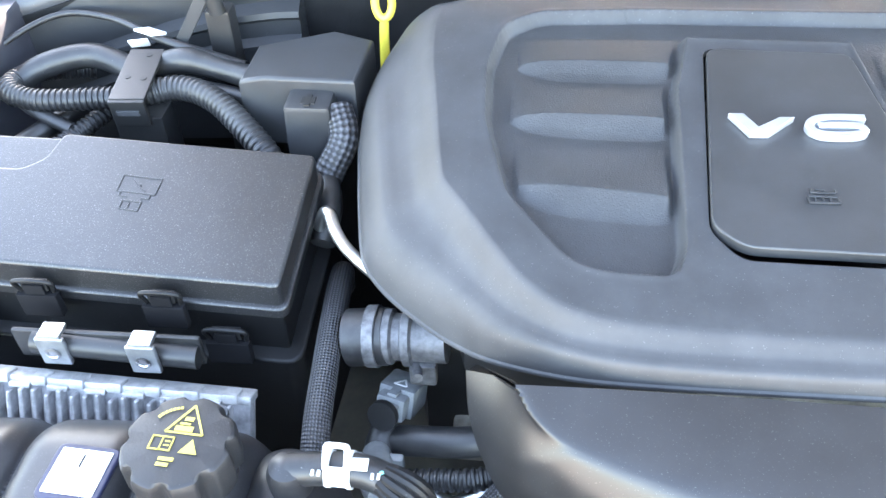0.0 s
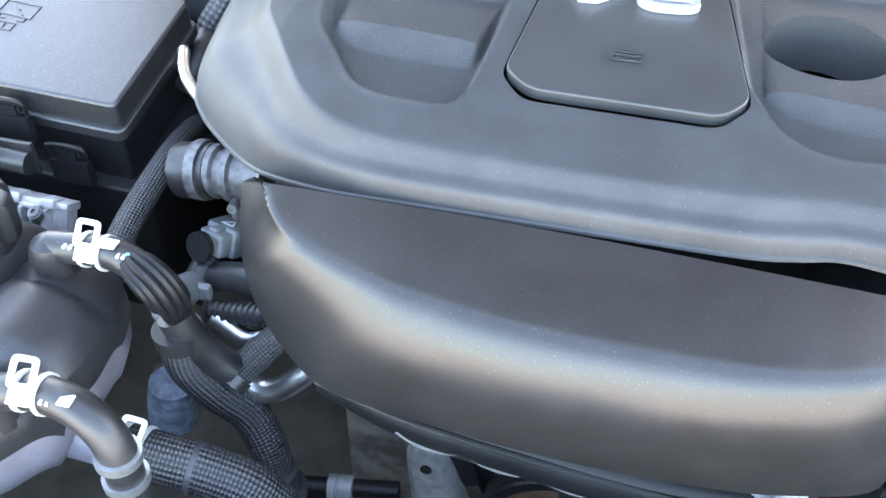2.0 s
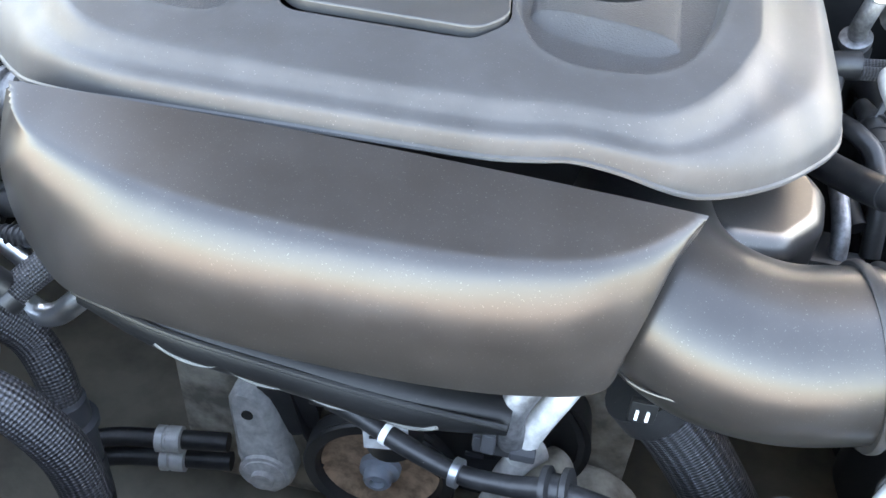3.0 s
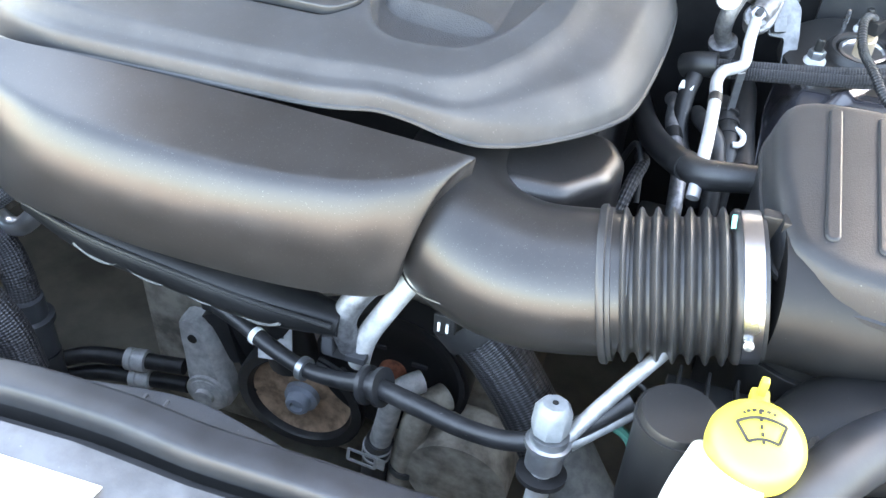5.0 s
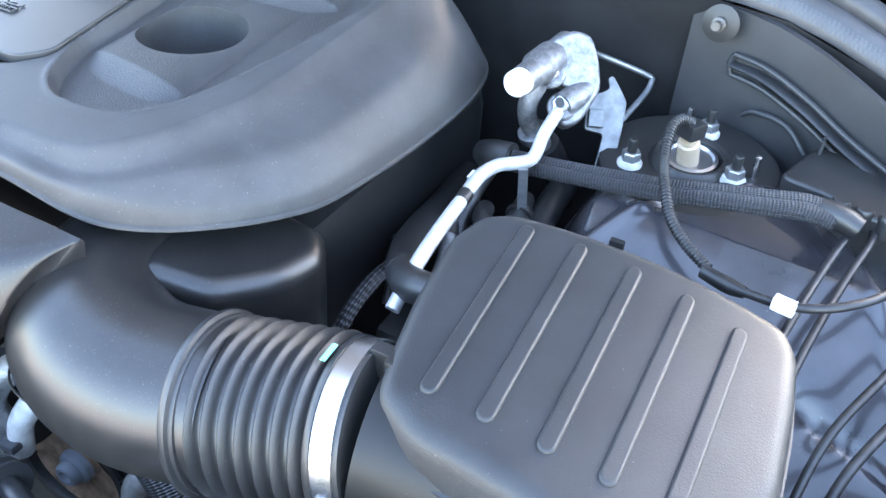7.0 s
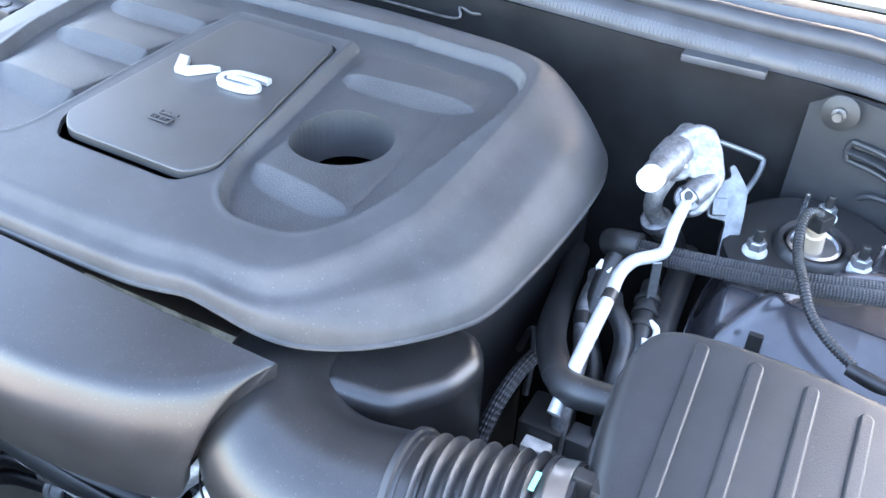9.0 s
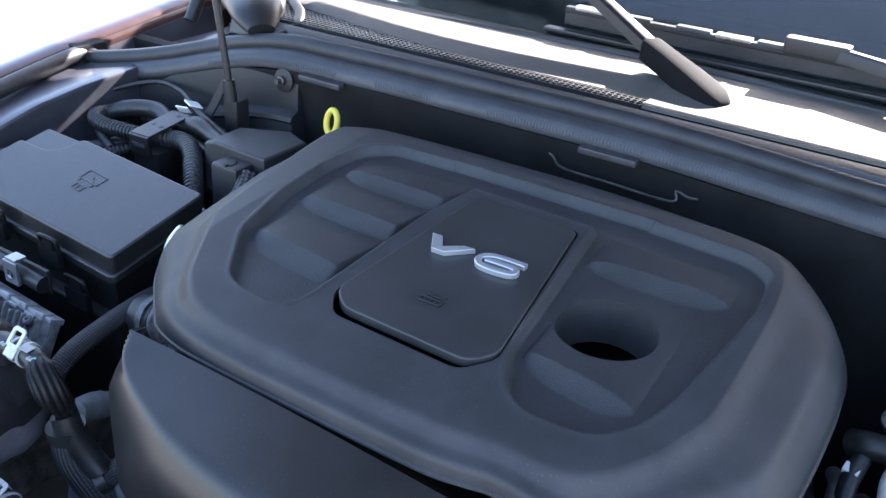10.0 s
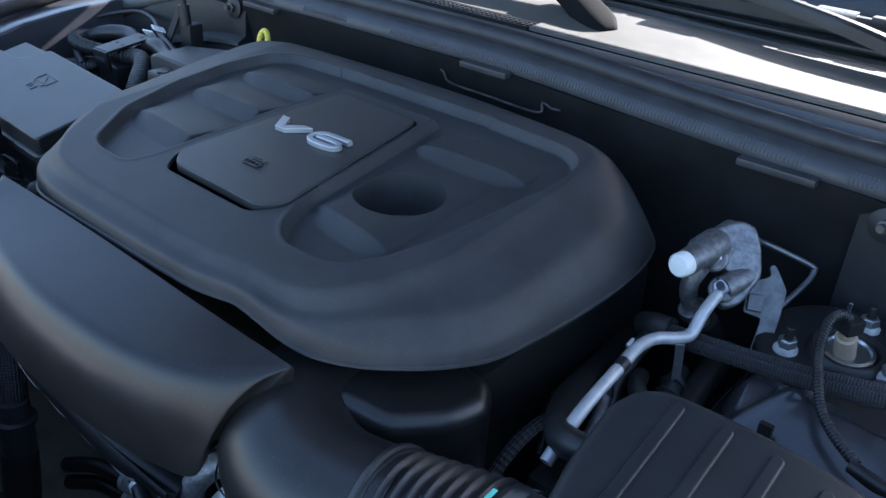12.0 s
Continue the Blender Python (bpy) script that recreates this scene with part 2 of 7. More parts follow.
def sweep(points, radius, n=None, sides=14, ribs=0, rib_depth=0.0, flat=1.0, bm=None):
    """A tube along a line; radius a number or one for each given point; ribs: rings along it, rib_depth metres deep."""
    raw = np.array(points, float)
    r_in = np.full(len(raw), radius, float) if np.isscalar(radius) else np.array(radius, float)
    n = n or max(12, 8 * len(raw))
    if ribs:
        n = max(n, ribs * 6 + 1)
    line = spline(np.c_[raw, r_in], n)
    p, r = line[:, :3], line[:, 3].copy()
    s = np.r_[0, np.cumsum(np.linalg.norm(np.diff(p, axis=0), axis=1))]
    if ribs:
        ph = np.arange(n) * ribs * 2 * np.pi / (n - 1)
        r += rib_depth * (np.clip(np.cos(ph) * 1.6, -1, 1) * 0.5 - 0.5)
    t = np.gradient(p, axis=0)
    t /= np.linalg.norm(t, axis=1)[:, None] + 1e-12
    up = np.array([0, 0, 1.0]) if abs(t[0][2]) < 0.9 else np.array([0, 1.0, 0])
    x = np.cross(t[0], up)
    rings = []
    for i in range(n):
        x = x - t[i] * np.dot(x, t[i])
        x /= np.linalg.norm(x)
        y = np.cross(t[i], x)
        a = np.arange(sides) * 2 * np.pi / sides
        rings.append(p[i] + r[i] * (np.cos(a)[:, None] * x + flat * np.sin(a)[:, None] * y))
    bm = bm or bmesh.new()
    loft(bm, rings, uvs=list(s))
    return bm


def lathe(profile, at=(0, 0, 0), axis=(0, 0, 1), sides=32, lobes=0, lobe=0.0, bm=None):
    """Turn (radius, height) pairs round an axis."""
    rings = []
    q = Vector((0, 0, 1)).rotation_difference(Vector(axis)).to_matrix()
    big = max(r for r, h in profile)
    for r, h in profile:
        ring = []
        for k in range(sides):
            a = 2 * math.pi * k / sides
            rr = r * (1 - lobe * (r / big) ** 8 * max(0.0, math.cos(lobes * a)) ** 1.4) if lobes else r
            ring.append(Vector(at) + q @ Vector((rr * math.cos(a), rr * math.sin(a), h)))
        rings.append(ring)
    bm = bm or bmesh.new()
    loft(bm, rings)
    return bm


def box(x0, y0, z0, x1, y1, z1, bevel=0.002, m=None, segs=2, bm=None, taper=0.0):
    """A box with rounded edges; taper draws the top in."""
    own = bmesh.new()
    vs = bmesh.ops.create_cube(own, size=1)["verts"]
    for v in vs:
        top = v.co.z > 0
        k = 1 - (taper if top else 0)
        v.co = Vector(((x0 + x1) / 2 + v.co.x * (x1 - x0) * k, (y0 + y1) / 2 + v.co.y * (y1 - y0) * k, (z0 + z1) / 2 + v.co.z * (z1 - z0)))
    if bevel:
        bmesh.ops.bevel(own, geom=own.edges, offset=bevel, segments=segs, profile=0.6, affect="EDGES", clamp_overlap=True)
    if m is not None:
        own.transform(m)
    if bm is None:
        return own
    me = bpy.data.meshes.new("tmp")
    own.to_mesh(me)
    own.free()
    bm.from_mesh(me)
    bpy.data.meshes.remove(me)
    return bm


def inset(poly, d):
    """Move a closed outline inwards (anticlockwise outlines) by d."""
    p = np.array(poly, float)
    a, c = np.roll(p, 1, 0), np.roll(p, -1, 0)
    e1, e2 = p - a, c - p
    n1 = np.stack([-e1[:, 1], e1[:, 0]], 1) / (np.linalg.norm(e1, axis=1)[:, None] + 1e-12)
    n2 = np.stack([-e2[:, 1], e2[:, 0]], 1) / (np.linalg.norm(e2, axis=1)[:, None] + 1e-12)
    b = n1 + n2
    b /= np.maximum((b * n1).sum(1), 0.35)[:, None]
    return p + d * b


def rounded(poly, r, n=5):
    """Round the corners of a closed outline."""
    p = np.array(poly, float)
    out = []
    for i in range(len(p)):
        a, b, c = p[i - 1], p[i], p[(i + 1) % len(p)]
        ra = min(r, 0.45 * np.linalg.norm(a - b), 0.45 * np.linalg.norm(c - b))
        s = b + (a - b) / np.linalg.norm(a - b) * ra
        e = b + (c - b) / np.linalg.norm(c - b) * ra
        for u in np.linspace(0, 1, n):
            out.append((1 - u) ** 2 * s + 2 * u * (1 - u) * b + u * u * e)
    return np.array(out)


def slab(poly, z0, ztop, bevel=0.003, bm=None, steps=3):
    """A plate with a rounded upper edge; poly anticlockwise; ztop a number or a function of x and y."""
    zt = ztop if callable(ztop) else (lambda x, y: ztop)
    rings = []
    p = np.array(poly, float)
    rings.append([(x, y, z0(x, y) if callable(z0) else z0) for x, y in p])
    for k in range(steps + 1):
        a = k / steps * math.pi / 2
        q = inset(p, bevel * (1 - math.cos(a)))
        rings.append([(x, y, zt(x, y) - bevel * (1 - math.sin(a))) for x, y in q])
    bm = bm or bmesh.new()
    loft(bm, rings)
    return bm


def dist_to(poly, x, y):
    """Distance of points to a closed outline."""
    p = np.array(poly, float)
    q = np.roll(p, -1, 0)
    best = np.full(np.shape(x), 9.0)
    for (ax, ay), (bx, by) in zip(p, q):
        dx, dy = bx - ax, by - ay
        u = np.clip(((x - ax) * dx + (y - ay) * dy) / (dx * dx + dy * dy + 1e-12), 0, 1)
        best = np.minimum(best, np.hypot(x - ax - u * dx, y - ay - u * dy))
    return best


def inside(poly, x, y):
    p = np.array(poly, float)
    q = np.roll(p, -1, 0)
    res = np.zeros(np.shape(x), bool)
    for (ax, ay), (bx, by) in zip(p, q):
        res ^= ((ay > y) != (by > y)) & (x < (bx - ax) * (y - ay) / (by - ay + 1e-15) + ax)
    return res


def signed(poly, x, y):
    """Positive inside."""
    return np.where(inside(poly, x, y), 1, -1) * dist_to(poly, x, y)


def smooth(a, b, v):
    u = np.clip((v - a) / (b - a), 0, 1)
    return u * u * (3 - 2 * u)


def dome(outline, height, rings=60, points=240, centre=None, skirt=(), thick=0.003):
    """A shell over an outline: height(x, y, d) with d the distance from the rim; skirt: (outwards, down) steps below the rim."""
    o = np.vstack([np.array(outline, float), outline[0]])
    s = np.r_[0, np.cumsum(np.linalg.norm(np.diff(o, axis=0), axis=1))]
    t = np.linspace(0, s[-1], points, endpoint=False)
    o = np.stack([np.interp(t, s, o[:, 0]), np.interp(t, s, o[:, 1])], 1)
    c = np.array(centre if centre is not None else o.mean(0))
    w = 1 - np.linspace(0, 1, rings + 1)[:-1] ** 1.25
    x = c[0] + (o[:, 0] - c[0])[None] * w[:, None]
    y = c[1] + (o[:, 1] - c[1])[None] * w[:, None]
    d = dist_to(outline, x, y)
    z = height(x, y, d)
    bm = bmesh.new()
    lay = [np.stack([x[i], y[i], z[i]], 1) for i in range(rings)]
    below = []
    for out, down in skirt:
        q = inset(o, -out)
        below.append(np.c_[q, z[0] - down])
    loft(bm, list(reversed(below)) + lay, caps=False)
    bm.verts.ensure_lookup_table()
    last = [v for v in bm.verts][-points:]
    mid = bm.verts.new((c[0], c[1], float(height(np.array([[c[0]]]), np.array([[c[1]]]), np.array([[0.2]]))[0, 0])))
    for k in range(points):
        bm.faces.new((last[k], last[(k + 1) % points], mid))
    return bm


def cut(bm, poly, depth, floor=True):
    """Sink a pit with upright walls and a clean edge into a shell (poly anticlockwise)."""
    poly = np.array(poly, float)
    xy = np.array([v.co[:2] for v in bm.verts])
    zs = np.array([v.co.z for v in bm.verts])
    near = zs > np.median(zs) - 0.06
    ins = inside(poly, xy[:, 0], xy[:, 1]) & near
    bm.verts.ensure_lookup_table()
    gone = [bm.verts[i] for i in np.nonzero(ins)[0]]
    bmesh.ops.delete(bm, geom=gone, context="VERTS")
    edges = [e for e in bm.edges if len(e.link_faces) == 1]
    c = poly.mean(0)
    span = np.abs(poly - c).max() + 0.02
    edges = [e for e in edges if all(abs(v.co.x - c[0]) < span and abs(v.co.y - c[1]) < span for v in e.verts)]
    q = np.roll(poly, -1, 0)
    for v in {v for e in edges for v in e.verts}:
        pt = np.array(v.co[:2])
        best, where = 9, None
        for a, b in zip(poly, q):
            u = np.clip(np.dot(pt - a, b - a) / (np.dot(b - a, b - a) + 1e-12), 0, 1)
            w = a + u * (b - a)
            dd = np.hypot(*(pt - w))
            if dd < best:
                best, where = dd, w
        if best < 0.02:
            v.co.x, v.co.y = where
    ret = bmesh.ops.extrude_edge_only(bm, edges=edges)
    low = [g for g in ret["geom"] if isinstance(g, bmesh.types.BMVert)]
    for v in low:
        v.co.z -= depth
    if floor:
        es = [g for g in ret["geom"] if isinstance(g, bmesh.types.BMEdge) and all(v in set(low) for v in g.verts)]
        bmesh.ops.edgeloop_fill(bm, edges=es)


def stroke(points, width, depth, m):
    """A flat raised stroke along a line in the plane, laid by the pose m."""
    p = np.array(points, float)
    t = np.gradient(p, axis=0)
    t /= np.linalg.norm(t, axis=1)[:, None] + 1e-12
    n = np.stack([-t[:, 1], t[:, 0]], 1)
    w = np.full(len(p), width / 2) if np.isscalar(width) else np.array(width) / 2
    a, b = p + n * w[:, None], p - n * w[:, None]
    e = min(0.0008, depth / 3)
    ai, bi = p + n * (w[:, None] - e), p - n * (w[:, None] - e)
    bm = bmesh.new()
    loft(bm, [[(*a[i], 0), (*a[i], depth - e), (*ai[i], depth), (*bi[i], depth), (*b[i], depth - e), (*b[i], 0)] for i in range(len(p))])
    bm.transform(m)
    return bm


def hexnut(at, r, h, axis=(0, 0, 1), bm=None):
    return lathe([(r * 0.2, 0), (r, 0), (r, h * 0.85), (r * 0.85, h), (r * 0.2, h)], at, axis, sides=6, bm=bm)

# ---- setting: ground, inner body, firewall, cowl ----
MID = 0.33                                   # the car's middle


def ground():
    bm = bmesh.new()
    vs = [bm.verts.new((x, y, 0)) for x, y in ((-300, -300), (300, -300), (300, 300), (-300, 300))]
    bm.faces.new(vs)
    tagged(part("ground", bm, CONCRETE), "pale warm sunlit concrete paving under the car", "ground", kind="structure")


ground()


def zs(x):
    """Height of the hood seal along the firewall, dipping towards the wings."""
    return float(np.interp(x, (-0.60, -0.52, -0.447, -0.38, -0.318, -0.26, -0.20, -0.15, 0.0, 0.33, 0.45, 0.60, 0.75, 0.82, 0.86, 0.90, 0.94, 0.985, 1.03, 1.10, 1.20),
                           (1.047, 1.057, 1.070, 1.087, 1.106, 1.123, 1.137, 1.143, 1.147, 1.151, 1.147, 1.139, 1.134, 1.133, 1.128, 1.117, 1.102, 1.084, 1.071, 1.060, 1.050)))


def ys(x):
    """Line of the seal across the car, bending forwards at both ends."""
    return 0.856 - 0.10 * max(0, abs(x - MID) - 0.62) ** 1.3 / 0.3


def firewall():
    # upright rear wall of the bay, bending forwards at both ends
    xs = np.linspace(-0.56, 1.20, 90)
    rows = []
    for drop, back, z in ((0, 0.0, 0.45), (0, 0.004, 0.80), (0.16, -0.004, 0), (0.08, -0.012, 0), (0.045, -0.020, 0), (0.030, -0.022, 0)):
        ln = np.array([(x, ys(x) - 0.010 + back, zs(x) - drop if drop else z) for x in xs])
        rows.append(np.vstack([ln, (ln + np.array([0, 0.035, 0]))[::-1]]))
    bm = bmesh.new()
    loft(bm, rows)
    tagged(part("firewall", bm, LINER), "black matt firewall liner behind the engine", "firewall", kind="structure")


firewall()


def side_seal(side):
    """The seal along one wing, from the firewall forwards."""
    bend = 0 if side > 0 else 1
    return [(MID + side * (d - bend * 0.62 * max(0, 0.485 - y) ** 1.15), y, z) for d, y, z in ((0.885, 0.815, 1.060), (0.875, 0.775, 1.061), (0.862, 0.70, 1.054), (0.852, 0.64, 1.047), (0.842, 0.585, 1.039), (0.836, 0.535, 1.028), (0.832, 0.488, 1.012),
                                                    (0.830, 0.445, 0.992), (0.826, 0.40, 0.964), (0.820, 0.35, 0.935), (0.812, 0.28, 0.905), (0.806, 0.18, 0.88))]


def hood_seal():
    seal = thing("hood_seal", (MID, 0.86, 1.13), "black rubber hood seal running round the engine bay", "seal", kind="structure")
    line = [(x, ys(x), zs(x)) for x in np.linspace(-0.53, 1.19, 24)]
    part("bulb", sweep(list(reversed(side_seal(-1))) + line + side_seal(1), 0.0125, n=220, sides=14), SEAL, seal, "dark grey rubber bulb seal")
    part("corner_block", box(-0.578, 0.782, 1.030, -0.540, 0.838, 1.0745, 0.005), LINER, seal, "matt black corner block")
    # ribbed carrier strip below the bulb
    xs = np.linspace(-0.53, 1.19, 200)
    bm = bmesh.new()
    loft(bm, [[(x, ys(x) - 0.004, zs(x) - 0.004), (x, ys(x) - 0.018, zs(x) - 0.007), (x, ys(x) - 0.027, zs(x) - 0.014), (x, ys(x) - 0.0305, zs(x) - 0.024), (x, ys(x) - 0.029, zs(x) - 0.031), (x, ys(x) - 0.012, zs(x) - 0.030)] for x in xs])
    part("carrier", bm, CARRIER, seal, "grey ribbed seal carrier", smooth=60)
    ribs = bmesh.new()
    for x in np.arange(-0.50, 1.15, 0.0042):
        if -0.30 < x < -0.06 or 0.0 < x < 0.09 or 0.17 < x < 0.72 or x > 0.76:
            y, z = ys(x), zs(x)
            m = Matrix.Translation((x, y - 0.0285, z - 0.018)) @ Matrix.Rotation(radians(-26), 4, "X")
            box(-0.0010, -0.0003, -0.006, 0.0010, 0.0020, 0.006, 0, m=m, bm=ribs)
    tagged(part("rib_row", ribs, CARRIER, seal), kind="stuff")
    for x0, x1 in ((-0.115, -0.045), (0.30, 0.37), (0.66, 0.74)):
        z = zs((x0 + x1) / 2) - 0.028
        part("slot", box(x0, 0.812, z - 0.008, x1, 0.842, z, 0.002), CARRIER, seal, "raised clip tab")


hood_seal()


def lip(y):
    """Height of the fender edge along the car."""
    return float(np.interp(y, (-0.25, 0.05, 0.3, 0.478, 0.565, 0.66, 0.768, 0.885, 1.015, 1.4), (0.86, 0.92, 0.968, 1.012, 1.030, 1.048, 1.067, 1.083, 1.100, 1.155)))


def inner_wings():
    def wing(side, name, label):
        sx = lambda d: MID + side * d
        rows = []
        flange_y, flange_z = (-0.1, 0.18, 0.33, 0.404, 0.445, 0.494, 0.537, 0.55, 0.624, 0.713, 0.82, 1.1), (0.87, 0.90, 0.945, 0.976, 0.994, 1.003, 1.010, 1.026, 1.046, 1.058, 1.064, 1.09)
        seal_d, seal_y, seal_z = zip(*[(abs(x - MID), y, z) for x, y, z in reversed(side_seal(side))])
        # across: fender edge, gutter, seal ledge, inner flange with a notch, drop
        for y in np.r_[np.linspace(-0.1, 0.36, 8), np.linspace(0.38, 0.535, 8), 0.5445, np.linspace(0.555, 0.83, 12), 0.95, 1.1]:
            k = 0.035 * max(0, 0.5 - y)
            zf, zb, zl = lip(y), float(np.interp(y, seal_y, seal_z)) - 0.014, float(np.interp(y, flange_y, flange_z))
            d = float(np.interp(y, seal_y, seal_d))
            inner = 0.757 - k + (0.018 if y < 0.54 else 0.0)
            prof = [(0.890 - k, zf - 0.012), (0.878 - k, zf - 0.016), (min(d + 0.022, 0.872 - k), min(zb + 0.001, zf - 0.016)), (d - 0.020, zb), (inner + 0.016, zl), (inner + 0.003, zl - 0.0015), (inner, zl - 0.006), (inner - 0.002, zl - 0.09), (inner, zl - 0.30), (inner, zl - 0.5)]
            rows.append([(sx(a), y, z) for a, z in prof])
        bm = bmesh.new()
        ring = []
        for r in rows:
            ln = np.array(r)
            ring.append(np.vstack([ln, (ln + np.array([side * 0.01, 0, -0.012]))[::-1]]))
        loft(bm, ring)
        tagged(part(name, bm, WINGPAINT), label, "wing", kind="structure")
    wing(-1, "wing_left", "dark grey painted inner wing beside the fuse box")
    wing(1, "wing_right", "dark grey painted inner wing beside the air cleaner")
    for side, name in ((-1, "fender_left"), (1, "fender_right")):
        bm = bmesh.new()
        rows = []
        for y in (-0.25, 0.05, 0.3, 0.478, 0.565, 0.66, 0.768, 0.885, 1.015, 1.4):
            k = 0.035 * max(0, 0.5 - y)
            zf = lip(y)
            prof = [(0.884 - k, zf - 0.014), (0.886 - k, zf - 0.002), (0.891 - k, zf + 0.003), (0.903 - k, zf + 0.007), (0.925 - k, zf + 0.006), (0.95 - k, zf - 0.001), (0.99 - k, zf - 0.018), (1.03 - k, zf - 0.06), (1.06 - k, zf - 0.13), (1.07 - k, zf - 0.45)]
            ln = np.array([(MID + side * d, y, z) for d, z in prof])
            rows.append(np.vstack([ln, (ln + np.array([-side * 0.006, 0, -0.006]))[::-1]]))
        loft(bm, rows)
        tagged(part(name, bm, PAINT), "dark metallic painted fender of the car", "fender", kind="structure")


inner_wings()


def bay_floor():
    # dark cradle and engine block low in the bay
    bm = box(-0.55, 0.36, 0.28, 1.2, 0.90, 0.40, 0.02)
    box(-0.55, -0.10, 0.30, 0.10, 0.36, 0.40, 0.02, bm=bm)
    box(0.20, -0.10, 0.30, 1.2, 0.36, 0.40, 0.02, bm=bm)
    box(0.10, -0.10, 0.30, 0.20, 0.20, 0.40, 0.02, bm=bm)
    tagged(part("bay_floor", bm, HAZEDIRT), "dark dirty undertray and cradle under the engine", "undertray", kind="structure")


bay_floor()


def engine_block():
    e = thing("engine_block", (0.33, 0.58, 0.4), "dark dusty engine block under the plastic cover", "engine")
    part("block", box(0.10, 0.505, 0.40, 0.56, 0.80, 0.86, 0.03), HAZEDIRT, e)
    for x0, x1 in ((0.03, 0.20), (0.44, 0.61)):
        part("cylinder_head", box(x0, 0.47, 0.78, x1, 0.79, 0.985, 0.025), BLACK, e)
    part("intake_manifold", box(0.07, 0.42, 0.93, 0.58, 0.74, 1.005, 0.02), BLACK, e)


engine_block()


# ---- engine cover ----
# the rim in plan, with the height of its lower edge
RIM_PLAN = [(-0.030, 0.755, 1.012), (-0.038, 0.70, 1.013), (-0.036, 0.64, 1.014), (-0.028, 0.585, 1.014), (-0.018, 0.525, 1.014), (-0.006, 0.472, 1.013), (0.014, 0.442, 1.011), (0.044, 0.414, 1.010),
            (0.070, 0.392, 1.013), (0.098, 0.371, 1.022), (0.146, 0.350, 1.034), (0.20, 0.340, 1.042), (0.30, 0.337, 1.045), (0.40, 0.338, 1.045), (0.435, 0.342, 1.046), (0.458, 0.345, 1.048), (0.485, 0.344, 1.046),
            (0.51, 0.347, 1.038), (0.53, 0.354, 1.031), (0.55, 0.363, 1.029), (0.57, 0.376, 1.028), (0.588, 0.391, 1.028), (0.604, 0.411, 1.026), (0.619, 0.431, 1.026), (0.630, 0.457, 1.024), (0.636, 0.50, 1.022),
            (0.640, 0.57, 1.019), (0.641, 0.64, 1.019), (0.636, 0.70, 1.020), (0.615, 0.752, 1.020), (0.565, 0.79, 1.020), (0.45, 0.81, 1.020), (0.33, 0.818, 1.020), (0.15, 0.812, 1.020), (0.06, 0.80, 1.015), (0.0, 0.785, 1.012)]
COVER_MID = (0.318, 0.585)
RIM_CURVE = spline(RIM_PLAN + RIM_PLAN[:1], 360)[:-1]
RIM = RIM_CURVE[:, :2]
RIM_TURN = np.unwrap(np.arctan2(RIM[:, 1] - COVER_MID[1], RIM[:, 0] - COVER_MID[0]))


def rim_height(x, y):
    """Height of the rim in the direction of a point from the cover's middle."""
    a = np.arctan2(y - COVER_MID[1], x - COVER_MID[0])
    a = RIM_TURN[0] + np.mod(a - RIM_TURN[0], 2 * math.pi)
    return np.interp(a, np.r_[RIM_TURN, RIM_TURN[0] + 2 * math.pi], np.r_[RIM_CURVE[:, 2], RIM_CURVE[0, 2]]) + 0.005


REC_L = rounded([(0.222, 0.430), (0.231, 0.600), (0.246, 0.672), (0.246, 0.712), (0.125, 0.706), (0.095, 0.685), (0.083, 0.63), (0.085, 0.56), (0.104, 0.48), (0.147, 0.419), (0.165, 0.410), (0.214, 0.407)], 0.012, 5)
REC_R = rounded([(0.405, 0.468), (0.424, 0.425), (0.447, 0.408), (0.500, 0.411), (0.524, 0.442), (0.538, 0.49), (0.548, 0.56), (0.558, 0.63), (0.556, 0.682), (0.53, 0.702), (0.382, 0.712), (0.386, 0.672)], 0.018, 5)
REC_B = np.array([(0.20, 0.676), (0.43, 0.672), (0.43, 0.711), (0.20, 0.711)])
HOLE = (0.458, 0.535, 0.0435)
PANEL_POLY = rounded([(0.262, 0.430), (0.386, 0.427), (0.403, 0.447), (0.377, 0.649), (0.262, 0.653), (0.242, 0.449)], 0.010, 5)
PIT_POLY = rounded([(0.259, 0.4205), (0.384, 0.4175), (0.4045, 0.444), (0.3785, 0.652), (0.2600, 0.656), (0.2405, 0.446)], 0.010, 6)


def plateau(y):
    return 1.077 + 0.1 * (y - 0.40) - 0.5 * np.maximum(0, y - 0.70) ** 1.6


# flanks of the cover from rim to plateau: (share of the width, share of the height)
def flank(knots):
    k = spline(knots, 300)
    d = np.linspace(0, 1, 241)
    return lambda u: np.interp(u, d, np.interp(d, k[:, 0], k[:, 1]))


FLANK_FRONT = flank([(0, 0), (0.02, 0.25), (0.05, 0.42), (0.11, 0.52), (0.20, 0.565), (0.36, 0.60), (0.50, 0.65), (0.64, 0.77), (0.78, 0.91), (0.88, 0.975), (1, 1)])
FLANK_LEFT = flank([(0, 0), (0.05, 0.22), (0.14, 0.42), (0.25, 0.56), (0.36, 0.62), (0.50, 0.67), (0.65, 0.74), (0.80, 0.86), (0.92, 0.96), (1, 1)])
FLANK_RIGHT = flank([(0, 0), (0.03, 0.20), (0.09, 0.37), (0.16, 0.51), (0.22, 0.615), (0.27, 0.672), (0.33, 0.708), (0.45, 0.755), (0.65, 0.835), (0.85, 0.93), (1, 1)])


